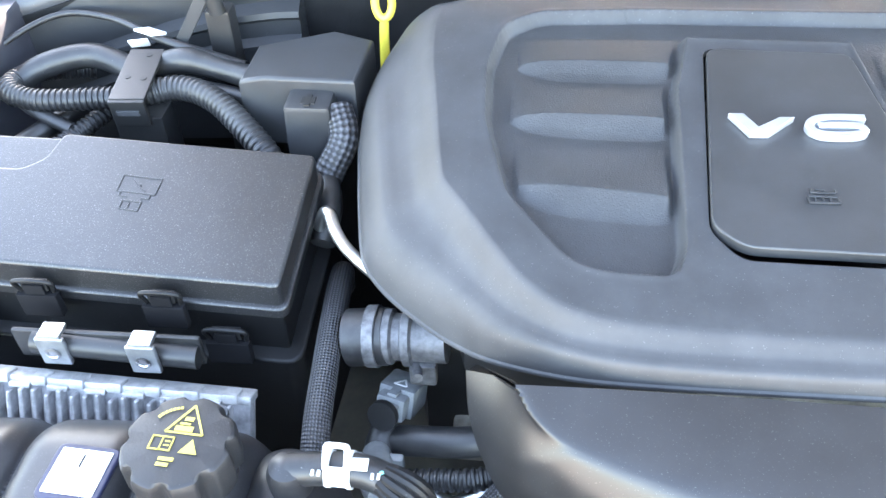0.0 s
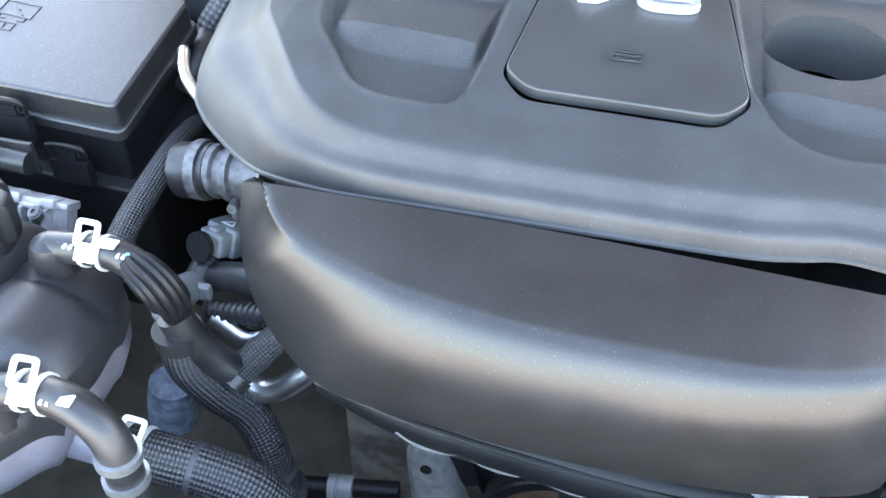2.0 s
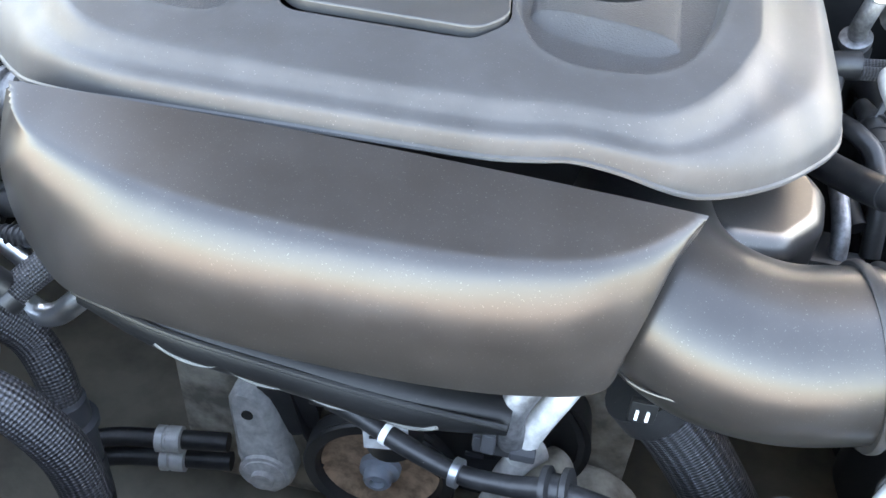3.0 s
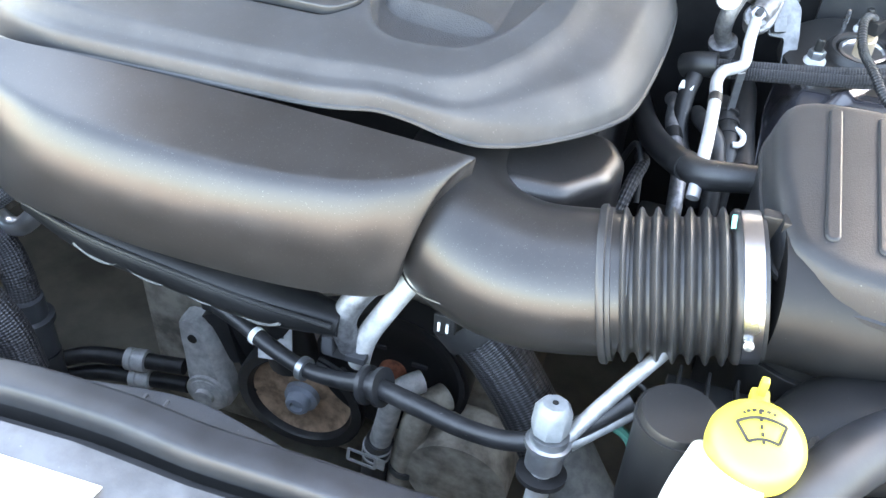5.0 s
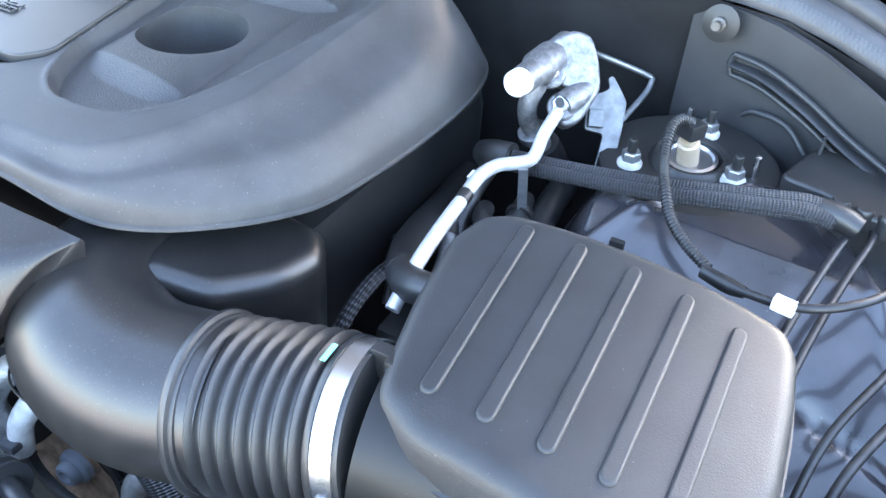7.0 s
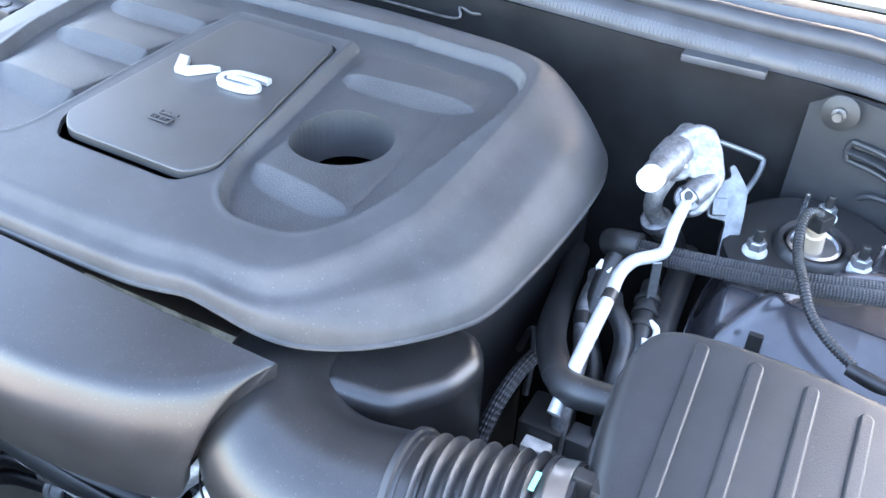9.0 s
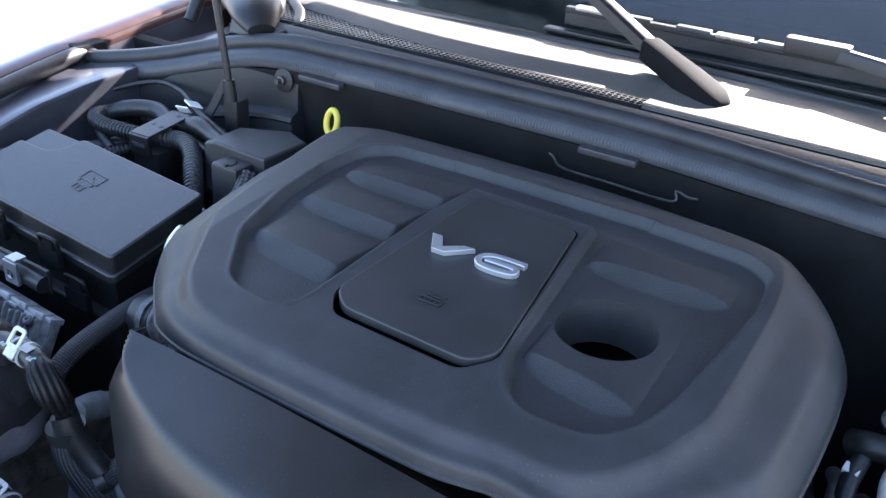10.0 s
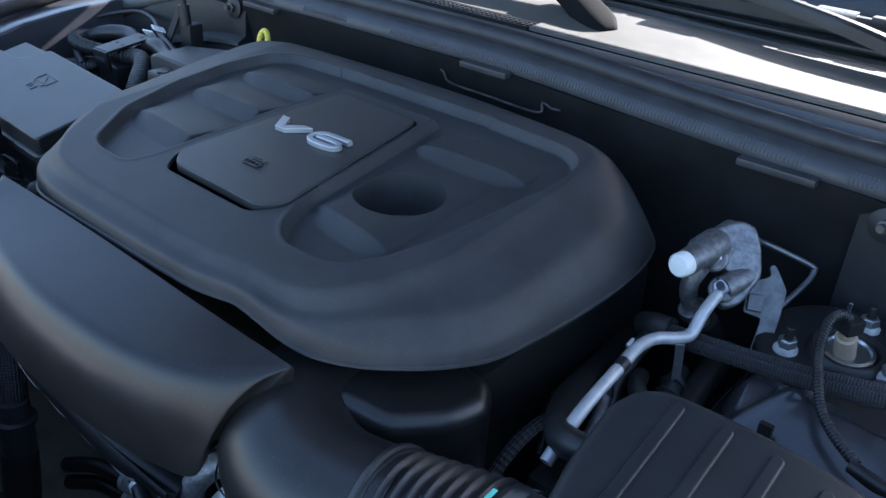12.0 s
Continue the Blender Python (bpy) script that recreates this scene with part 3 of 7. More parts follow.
def louvre(x, y, cx, edge, rx, w, length, slant=0.0):
    """A step with a sharp upper edge and a hollow, lens-shaped front; behind the edge it falls away."""
    u = np.clip((x - cx) / rx, -1, 1)
    k = 1 - u ** 4
    v = y - edge - slant * (x - cx)
    front = np.maximum(0, 1 + v / (w * (0.15 + 0.85 * k))) ** 1.2
    return k ** 0.6 * np.where(v < 0, front, 1 - np.clip(v / length, 0, 1))


def recess(x, y):
    return np.maximum(np.maximum(signed(REC_L, x, y), signed(REC_R, x, y)), signed(REC_B, x, y))


def cover_height(x, y, d):
    left = smooth(0.15, 0.03, x)
    right = smooth(0.50, 0.60, x)
    rear = smooth(0.62, 0.76, y)
    rim = rim_height(x, y)
    wide = 0.026 + 0.044 * left + 0.060 * right + 0.05 * rear * (1 - np.maximum(left, right))
    u = np.clip(d / wide, 0, 1)
    lift = FLANK_FRONT(u) * (1 - left - right) + FLANK_LEFT(u) * left + FLANK_RIGHT(u) * right
    lift = lift * (1 - rear) + (1 - (1 - u) ** 2.0) * rear
    z = rim + (plateau(y) - 0.10 * np.maximum(0, x - 0.56) - 0.12 * np.maximum(0, 0.075 - x) - rim) * lift
    s = recess(x, y)
    s = s + 0.003
    k = np.clip(s / 0.0065, 0, 1)
    z = z - 0.0105 * (0.7 * smooth(0, 1, k) + 0.3 * (1 - (1 - k) ** 3)) + 0.0005 * np.exp(-((s + 0.002) / 0.0025) ** 2)
    lr = smooth(0.003, 0.009, signed(REC_L, x, y))
    z = z + lr * (0.0105 * louvre(x, y, 0.172, 0.484, 0.066, 0.022, 0.070, -0.10) + 0.0105 * louvre(x, y, 0.172, 0.567, 0.070, 0.019, 0.060, -0.02) + 0.0100 * louvre(x, y, 0.178, 0.638, 0.072, 0.020, 0.045))
    rr = smooth(0.003, 0.009, signed(REC_R, x, y))
    z = z + rr * (0.0090 * louvre(x, y, 0.464, 0.466, 0.050, 0.020, 0.16, -0.15) + 0.0090 * louvre(x, y, 0.468, 0.625, 0.066, 0.020, 0.05, 0.04))
    return z


def engine_cover():
    cov = thing("engine_cover", (0.32, 0.58, 1.0), "large dusty black plastic engine cover with silver badge", "engine cover")
    bm = dome(RIM, cover_height, rings=270, points=900, centre=COVER_MID, skirt=((0.0, 0.0012), (0.0016, 0.0022), (0.0020, 0.0040), (0.0008, 0.0052), (-0.003, 0.0055), (-0.010, 0.003)))
    cut(bm, PIT_POLY, 0.0055)
    a = np.linspace(0, 2 * math.pi, 48, endpoint=False)
    cut(bm, np.stack([HOLE[0] + HOLE[2] * np.cos(a), HOLE[1] + HOLE[2] * np.sin(a)], 1), 0.045, floor=False)
    shell = part("shell", bm, COVER, cov, smooth=28)
    shell.data.materials.append(PEBBLE)
    mids = np.array([f.center[:2] for f in shell.data.polygons])
    deep = recess(mids[:, 0], mids[:, 1]) > 0.004
    shell.data.polygons.foreach_set("material_index", deep.astype(np.int32))
    panel = part("access_panel", slab(PANEL_POLY, lambda x, y: plateau(y) - 0.005, lambda x, y: plateau(y) + 0.0030, 0.0016), PANEL, cov, "flat black lift-off panel")
    # badge strokes lie on the panel
    at = Vector((0.317, 0.5515, float(plateau(0.5515)) + 0.0035))
    m = Matrix.Translation(at) @ Matrix.Rotation(math.atan(0.1), 4, "X") @ Matrix.Rotation(radians(1.5), 4, "Z")
    bm = bmesh.new()
    for arm in ([(-0.0495, 0.0115), (-0.0375, -0.0115), (-0.0262, -0.0115), (-0.0300, -0.0040), (-0.0385, 0.0115)],
                [(-0.0302, -0.0040), (-0.0264, -0.0115), (-0.0235, -0.0115), (-0.0015, 0.0075), (-0.0125, 0.0075)]):
        slab(arm, 0.0, 0.0052, 0.0006, bm=bm)
    bm.transform(m)
    part("badge_letter", bm, SILVER, panel, "raised silver letter V")
    six = [(0.050, 0.0085), (0.030, 0.0090), (0.016, 0.0075), (0.0085, 0.0015), (0.0085, -0.0055), (0.015, -0.0105), (0.030, -0.0115), (0.043, -0.0095), (0.0465, -0.005), (0.043, -0.0012), (0.030, -0.0002), (0.014, -0.0005)]
    part("badge_digit", stroke(spline(six, 60), 0.0066, 0.0052, m), SILVER, panel, "raised silver digit 6")
    # oil pictogram, raised lines
    ico = bmesh.new()
    z = float(plateau(0.478)) + 0.0034
    ic = Matrix.Translation((0.321, 0.478, z)) @ Matrix.Rotation(math.atan(0.1), 4, "X")
    for x0, y0, x1, y1 in ((-0.011, -0.006, 0.011, -0.0045), (-0.011, 0.000, 0.011, 0.0015), (-0.011, -0.006, -0.0095, 0.0015), (0.0095, -0.006, 0.011, 0.0015), (-0.006, -0.0045, -0.005, 0.0), (-0.001, -0.0045, 0.0, 0.0),
                          (0.004, -0.0045, 0.005, 0.0), (-0.008, 0.004, 0.006, 0.0055), (-0.008, 0.0055, -0.0065, 0.0085), (0.0045, 0.004, 0.009, 0.0055), (-0.004, 0.007, 0.002, 0.0082), (0.009, 0.0055, 0.0105, 0.0085)):
        box(x0, y0, 0, x1, y1, 0.0011, 0.0002, m=ic, segs=1, bm=ico)
    part("oil_pictogram", ico, PANEL, panel, "moulded oil pictogram")
    # what shows down the filler hole
    part("filler_neck", sweep([(0.458, 0.552, 0.96), (0.456, 0.545, 1.03)], [0.016, 0.012], sides=16), BLACK, cov, "black plastic oil filler neck")


engine_cover()


# ---- intake duct in front of the cover ----
def intake_duct():
    duct = thing("intake_duct", (0.31, 0.30, 0.98), "smooth black moulded intake duct with dust specks", "air duct")
    n = 90
    A = spline([(0.113, 0.331, 1.050), (0.18, 0.331, 1.050), (0.30, 0.329, 1.050), (0.42, 0.327, 1.047), (0.49, 0.329, 1.042), (0.539, 0.333, 1.036)], n)
    C = spline([(0.114, 0.3295, 1.0495), (0.126, 0.312, 1.044), (0.150, 0.296, 1.039), (0.21, 0.275, 1.036), (0.263, 0.265, 1.036), (0.31, 0.260, 1.036), (0.35, 0.259, 1.036), (0.40, 0.261, 1.035), (0.44, 0.267, 1.034), (0.480, 0.280, 1.033), (0.508, 0.299, 1.033), (0.528, 0.319, 1.034), (0.5385, 0.332, 1.0355)], n)
    B = spline([(0.080, 0.366, 1.019), (0.083, 0.346, 1.000), (0.091, 0.327, 0.984), (0.106, 0.307, 0.966), (0.132, 0.286, 0.951), (0.17, 0.263, 0.947), (0.24, 0.250, 0.949), (0.31, 0.246, 0.947), (0.38, 0.248, 0.944), (0.43, 0.253, 0.942), (0.465, 0.261, 0.940), (0.486, 0.265, 0.942), (0.501, 0.269, 0.949), (0.507, 0.276, 0.965)], n)
    rings = []
    for i in range(n):
        a, c, b = A[i], C[i], B[i]
        out = np.array((b[0] - 0.31, (b[1] - 0.42) * 1.2, 0.0))
        out /= np.linalg.norm(out)
        inw = -out
        end = max(0.0, 1 - (n - 1 - i) / 10) ** 1.5           # the face hollows towards the elbow
        out = out * (1 - end) + np.array((-0.95, -1.45, 0.0)) * end
        bulge = 0.0125 * min(1.0, i / 7 - 0.6)
        face = [a, a + (c - a) * 0.5, a + (c - a) * 0.92, c + out * 0.0012 + (0, 0, -0.0012)]
        face += [c + (b - c) * u + out * bulge * math.sin(math.pi * u ** 0.75) for u in (0.10, 0.28, 0.50, 0.75)] + [b]
        r = list(spline(face, 44))
        r += [b + inw * 0.003 + (0, 0, -0.0008), b + inw * 0.008 + (0, 0, 0.004), a + inw * 0.004 + (0, 0, -0.02), a + (0, 0.002, -0.003)]
        rings.append(r)
    bm = bmesh.new()
    loft(bm, rings)
    part("resonator_shell", bm, DUCT, duct, "crescent-shaped glossy black duct shell", smooth=60)
    el = [(0.512, 0.46, 0.975), (0.512, 0.40, 0.972), (0.522, 0.352, 0.968), (0.550, 0.322, 0.963), (0.595, 0.314, 0.959), (0.655, 0.3265, 0.960)]
    part("elbow", sweep(el, [0.048, 0.050, 0.053, 0.055, 0.0545, 0.0535], n=60, sides=40), DUCT, duct, "smooth black elbow pipe", smooth=60)
    seam = [(0.489, 0.305, 0.952), (0.515, 0.2765, 0.949), (0.550, 0.2675, 0.950), (0.595, 0.2612, 0.953), (0.648, 0.2715, 0.955)]
    part("mould_seam", sweep(seam, 0.0009, n=40, sides=6), DUCT, duct)


intake_duct()


BL, BR = np.array((0.645, 0.325, 0.958)), np.array((0.748, 0.338, 0.978))


def bellows():
    ax = (BR - BL) / np.linalg.norm(BR - BL)
    hose = thing("bellows_hose", tuple(BL), "ribbed black rubber intake bellows hose", "hose")
    L = np.linalg.norm(BR - BL)
    prof = [(0.050, -0.001), (0.0575, -0.001), (0.0585, 0.0005), (0.0585, 0.004), (0.056, 0.005), (0.056, 0.008)]
    k = 7
    pitch = (L - 0.028) / k
    for i in range(k):
        z = 0.010 + i * pitch
        prof += [(0.0492, z), (0.0490, z + 0.16 * pitch), (0.0510, z + 0.30 * pitch), (0.0550, z + 0.42 * pitch), (0.0566, z + 0.56 * pitch), (0.0552, z + 0.70 * pitch), (0.0512, z + 0.84 * pitch), (0.0495, z + 0.95 * pitch)]
    prof += [(0.053, L - 0.017), (0.055, L - 0.015), (0.055, L - 0.012), (0.0525, L - 0.0115), (0.0525, L + 0.004), (0.045, L + 0.004)]
    part("bellows", lathe(prof, BL, ax, sides=64), RUBBER, hose, smooth=50)
    clamp = part("band_clamp", lathe([(0.0526, 0), (0.0540, 0), (0.0540, 0.0125), (0.0526, 0.0125)], BL + ax * (L - 0.0115), ax, sides=64), STEEL, hose, "shiny steel band clamp")
    part("clamp_screw", lathe([(0.001, 0), (0.0035, 0), (0.0035, 0.008), (0.001, 0.009)], (0.747, 0.286, 0.972), (0.1, -1, 0.4), sides=12), ZINC, clamp)
    part("chalk_mark", box(-0.0016, -0.0065, -0.0004, 0.0016, 0.0065, 0.0006, 0, m=Matrix.Translation((0.7205, 0.334, 1.0305)) @ Matrix.Rotation(0.12, 4, "X") @ Matrix.Rotation(-0.2, 4, "Y")), GREENINK, hose, "mint green chalk mark")


bellows()


# ---- air cleaner ----
AIR = rounded([(0.756, 0.321), (0.785, 0.306), (0.90, 0.300), (0.945, 0.312), (0.962, 0.38), (0.957, 0.440), (0.951, 0.474), (0.940, 0.489), (0.90, 0.491), (0.850, 0.490), (0.800, 0.487), (0.765, 0.484), (0.745, 0.474), (0.736, 0.448), (0.741, 0.39), (0.750, 0.345)], 0.010, 5)


def air_top(x, y):
    return 1.0345 + 0.155 * (y - 0.3326) - 0.8 * np.maximum(0, x - 0.775) ** 2


def air_cleaner():
    b = thing("air_cleaner", (0.85, 0.41, 0.85), "black ribbed plastic air cleaner box", "air box")

    def h(x, y, d):
        u = np.clip(d / 0.012, 0, 1)
        return air_top(x, y) - 0.012 * (1 - np.sqrt(np.maximum(0, 1 - (1 - u) ** 2)))
    lid = part("lid", dome(AIR, h, rings=34, points=200, centre=(0.85, 0.41), skirt=((0.0015, 0.008), (0.002, 0.014), (0.004, 0.015), (0.004, 0.019))), AIRBOX, b)
    for x0, x1, y0, y1 in ((0.7817, 0.7785, 0.336, 0.466), (0.815, 0.813, 0.335, 0.467), (0.849, 0.848, 0.335, 0.467), (0.882, 0.882, 0.336, 0.465), (0.915, 0.9155, 0.338, 0.461)):
        ends = [(x0 + 0.0052 * math.cos(a), y0 + 0.0052 * math.sin(a)) for a in np.linspace(math.pi, 2 * math.pi, 9)] + [(x1 + 0.0048 * math.cos(a), y1 + 0.0048 * math.sin(a)) for a in np.linspace(0, math.pi, 9)]
        outline = [(ends[i][0] * (1 - u) + ends[(i + 1) % 18][0] * u, ends[i][1] * (1 - u) + ends[(i + 1) % 18][1] * u) for i in range(18) for u in (np.linspace(0, 1, 12, endpoint=False) if i in (8, 17) else (0.0,))]
        part("lid_rib", slab(outline, lambda x, y: float(air_top(x, y)) - 0.004, lambda x, y: float(air_top(x, y)) + 0.0022, 0.0020, steps=4), AIRBOX, lid, "long raised rib")
    part("body", slab(inset(AIR, -0.001), 0.70, lambda x, y: air_top(x, y) - 0.026, 0.004), BODYBLACK, b)
    part("body_line", slab(inset(AIR, -0.0055), 0.930, 0.932, 0.0005), BODYBLACK, b)
    part("outlet_neck", sweep([(0.752, 0.338, 0.979), (0.775, 0.342, 0.978), (0.81, 0.35, 0.972), (0.85, 0.36, 0.965)], [0.051, 0.052, 0.056, 0.058], sides=40), BODYBLACK, b, "glossy black outlet neck", smooth=60)
    part("clip_block", box(-0.006, -0.012, -0.008, 0.008, 0.012, 0.008, 0.002, m=Matrix.Translation((0.757, 0.352, 1.026))), BLACK, b)
    part("clip_block", box(-0.010, -0.005, -0.010, 0.010, 0.005, 0.010, 0.002, m=Matrix.Translation((0.748, 0.352, 1.022))), BLACK, b, "square black latch block")
    part("clip_arm", sweep([(0.762, 0.362, 1.026), (0.766, 0.345, 1.028), (0.768, 0.318, 1.018), (0.766, 0.300, 1.0)], 0.003, sides=8), BLACK, b)
    part("side_latch", box(0.95, 0.36, 0.872, 0.972, 0.40, 0.925, 0.003), BLACK, b)
    part("side_latch", box(0.95, 0.45, 0.872, 0.972, 0.49, 0.925, 0.003), BLACK, b)
    part("breather_elbow", sweep([(0.768, 0.467, 0.987), (0.742, 0.465, 0.986), (0.714, 0.463, 0.983), (0.698, 0.467, 0.979), (0.688, 0.475, 0.977), (0.683, 0.487, 0.974)], [0.0115, 0.0115, 0.0125, 0.013, 0.012, 0.0115], sides=18), RUBBER, b, "black rubber breather elbow")
    part("elbow_ring", lathe([(0.0115, 0), (0.0138, 0), (0.0138, 0.005), (0.0115, 0.005)], (0.738, 0.465, 0.986), (1, 0.05, 0.05), sides=20), BLACK, b)


air_cleaner()


# ---- fuse box ----
def lid_plane(x, y):
    return 1.002 + 0.25 * (y - 0.456)


LID_FULL = rounded([(-0.072, 0.454), (-0.064, 0.584), (-0.300, 0.600), (-0.372, 0.602), (-0.380, 0.470)], 0.006, 4)
LID = rounded([(-0.072, 0.454), (-0.064, 0.584), (-0.296, 0.600), (-0.304, 0.572), (-0.322, 0.560), (-0.3755, 0.562), (-0.380, 0.470)], 0.007, 5)


def fuse_box():
    f = thing("fuse_box", (-0.22, 0.52, 0.85), "black plastic fuse box with grainy lid", "fuse box")
    poly = LID
    lid = part("lid", slab(poly, lambda x, y: lid_plane(x, y) - 0.024, lambda x, y: lid_plane(x, y), 0.003), LIDMAT, f)
    part("lid_rim", slab(inset(LID_FULL, -0.004), lambda x, y: lid_plane(x, y) - 0.031, lambda x, y: lid_plane(x, y) - 0.022, 0.002), LIDMAT, lid)
    part("body", slab(inset(LID_FULL, 0.003), 0.80, lambda x, y: lid_plane(x, y) - 0.030, 0.002), BODYBLACK, f)
    part("base_step", slab(inset(LID_FULL, -0.010), 0.78, lambda x, y: 0.925 + 0.25 * (y - 0.456), 0.003), BODYBLACK, f)
    part("corner_step", slab(inset(LID_FULL, 0.001), lambda x, y: lid_plane(x, y) - 0.026, lambda x, y: lid_plane(x, y) - 0.0045, 0.003), LIDMAT, lid, "lower step at the lid corner")
    # moulded pictogram
    ic = Matrix.Translation((-0.212, 0.535, float(lid_plane(0, 0.535)) - 0.0003)) @ Matrix.Rotation(math.atan(0.25), 4, "X") @ Matrix.Rotation(radians(-6), 4, "Z")
    ico = bmesh.new()
    for x0, y0, x1, y1 in ((-0.018, 0.002, 0.018, 0.0032), (-0.018, 0.019, 0.018, 0.0202), (-0.018, 0.002, -0.0168, 0.020), (0.0168, 0.002, 0.018, 0.020), (-0.014, -0.003, -0.006, -0.0018), (-0.014, -0.003, -0.0128, 0.002),
                          (0.006, -0.003, 0.014, -0.0018), (0.0128, -0.003, 0.014, 0.002), (-0.009, -0.016, 0.009, -0.0148), (-0.009, -0.007, 0.009, -0.0058), (-0.009, -0.016, -0.0078, -0.006), (0.0078, -0.016, 0.009, -0.006), (-0.002, -0.014, -0.0008, -0.008)):
        box(x0, y0, -0.0004, x1, y1, 0.0010, 0.0002, m=ic, segs=1, bm=ico)
    for a, b2 in (((-0.007, 0.016), (0.002, 0.0105)), ((0.002, 0.0105), (-0.003, 0.0112)), ((-0.003, 0.0112), (0.008, 0.005))):
        d = Vector((b2[0] - a[0], b2[1] - a[1], 0))
        box(0, -0.0006, -0.0004, d.length, 0.0006, 0.001, 0, m=ic @ Matrix.Translation((*a, 0)) @ Matrix.Rotation(math.atan2(d.y, d.x), 4, "Z"), bm=ico)
    part("pictogram", ico, LIDMAT, lid, "moulded bolt pictogram")

    def latch(x, y, z, w):
        lt = part("latch", box(x - w / 2, y - 0.012, z - 0.030, x + w / 2, y - 0.004, z - 0.006, 0.0015), WIPER, f)
        part("latch_loop", sweep([(x - w / 2 + 0.003, y - 0.006, z - 0.006), (x - w / 2 + 0.003, y - 0.010, z + 0.008), (x + w / 2 - 0.003, y - 0.010, z + 0.008), (x + w / 2 - 0.003, y - 0.006, z - 0.006)], 0.0020, sides=10), BODYBLACK, lt)
        part("latch_recess", box(x - w / 2 + 0.006, y - 0.0085, z - 0.004, x + w / 2 - 0.006, y - 0.003, z + 0.006, 0.0006), LINER, lt)
        part("latch_tongue", box(x - w / 4, y - 0.011, z - 0.006, x + w / 4, y - 0.003, z + 0.004, 0.001), WIPER, lt)
    latch(-0.273, 0.459, 0.992, 0.034)
    latch(-0.166, 0.453, 0.991, 0.034)
    latch(-0.119, 0.448, 0.957, 0.036)
    latch(-0.345, 0.458, 0.957, 0.036)


fuse_box()


# ---- finned control module ----
def control_module():
    c = thing("control_module", (-0.22, 0.39, 0.85), "cast aluminium engine control module with cooling fins", "control module")
    tilt = Matrix.Translation((-0.222, 0.392, 0.954)) @ Matrix.Rotation(radians(1.25), 4, "Y") @ Matrix.Rotation(radians(-2.0), 4, "Z") @ Matrix.Rotation(radians(-27), 4, "X")
    part("plate", box(-0.137, -0.004, -0.105, 0.137, 0.010, -0.003, 0.003, m=tilt), FINMET, c)
    rim = bmesh.new()
    box(-0.138, -0.006, -0.007, 0.138, 0.012, 0.0, 0.002, m=tilt, bm=rim)
    for k in range(9):
        x = -0.122 + k * 0.0305
        box(x - 0.006, -0.009, -0.006, x + 0.006, 0.006, 0.0022, 0.0018, m=tilt, bm=rim)
    for k in range(8):
        x = -0.1067 + k * 0.0305
        box(x - 0.0085, -0.0095, -0.0085, x + 0.0085, -0.004, -0.004, 0.0012, m=tilt, bm=rim)
    part("top_rim", rim, NECKMET, c, "bright scalloped aluminium rim")
    fins = box(-0.0018, -0.014, -0.062, 0.0018, -0.002, -0.008, 0.0016, segs=2)
    me = bpy.data.meshes.new("fin")
    fins.transform(tilt.to_3x3().to_4x4())
    fins.to_mesh(me)
    fins.free()
    me.materials.append(FINMET)
    for k in range(25):
        fin = new("fin", me)
        fin.parent = c
        fin.location = tilt @ Vector((-0.125 + k * 0.0103, 0, 0.0025 * math.sin(k * 2.4))) - c.location
    for x, z in ((0.118, -0.012), (0.130, -0.055), (-0.13, -0.02), (-0.09, -0.02)):  # cast bosses
        part("boss", lathe([(0.001, 0), (0.0058, 0), (0.0058, 0.007), (0.0045, 0.0075), (0.0045, 0.009), (0.002, 0.0092), (0.002, 0.0075), (0.001, 0.0075)], tilt @ Vector((x, -0.012, z)), (0, -0.5, 1), sides=14), NECKDULL, c, "dull screw head")


control_module()


def module_bracket():
    b = thing("module_bracket", (-0.21, 0.415, 0.95), "black steel bracket rail with two zinc clips", "bracket")
    part("rail", box(-0.280, 0.413, 0.952, -0.128, 0.418, 0.982, 0.003, m=None), BLACK, b)
    part("rail_lip", sweep([(-0.262, 0.4125, 0.972), (-0.13, 0.4095, 0.966)], 0.010, sides=16), BLACK, b)
    for x, y in ((-0.241, 0.404), (-0.168, 0.400)):
        cl = part("spring_clip", box(x - 0.0115, y - 0.0045, 0.960, x + 0.0115, y, 0.988, 0.0015), ZINC, b, "bright zinc spring clip")
        part("clip_top", box(x - 0.009, y - 0.003, 0.987, x + 0.009, y + 0.012, 0.991, 0.0012), ZINC, cl)
        part("clip_hole", lathe([(0.0005, 0), (0.0055, 0), (0.0062, 0.0008), (0.0042, 0.0014), (0.0035, 0.0004), (0.0005, 0.0004)], (x, y - 0.0046, 0.973), (0, -1, 0.0), sides=18), STEEL, cl)


module_bracket()


# ---- coolant tank ----
TANK_OUT = rounded([(-0.04, 0.147), (-0.008, 0.161), (0.012, 0.193), (0.020, 0.235), (0.016, 0.28), (0.004, 0.312), (-0.03, 0.338), (-0.16, 0.350), (-0.30, 0.350), (-0.327, 0.318), (-0.292, 0.262), (-0.226, 0.240), (-0.212, 0.203), (-0.185, 0.192), (-0.145, 0.188), (-0.131, 0.158), (-0.10, 0.140)], 0.012, 5)


LOBES = ((-0.0595, 0.030, 0.2035, 0.282, 0.000), (-0.0595, 0.075, 0.2035, 0.400, -0.0085), (-0.0580, 0.065, 0.095, 0.2035, -0.001), (-0.137, -0.0595, 0.2035, 0.400, 0.002), (-0.131, -0.0580, 0.090, 0.2035, 0.0),
         (-0.208, -0.137, 0.150, 0.262, -0.002), (-0.226, -0.135, 0.240, 0.400, 0.000), (-0.37, -0.222, 0.205, 0.400, 0.000))



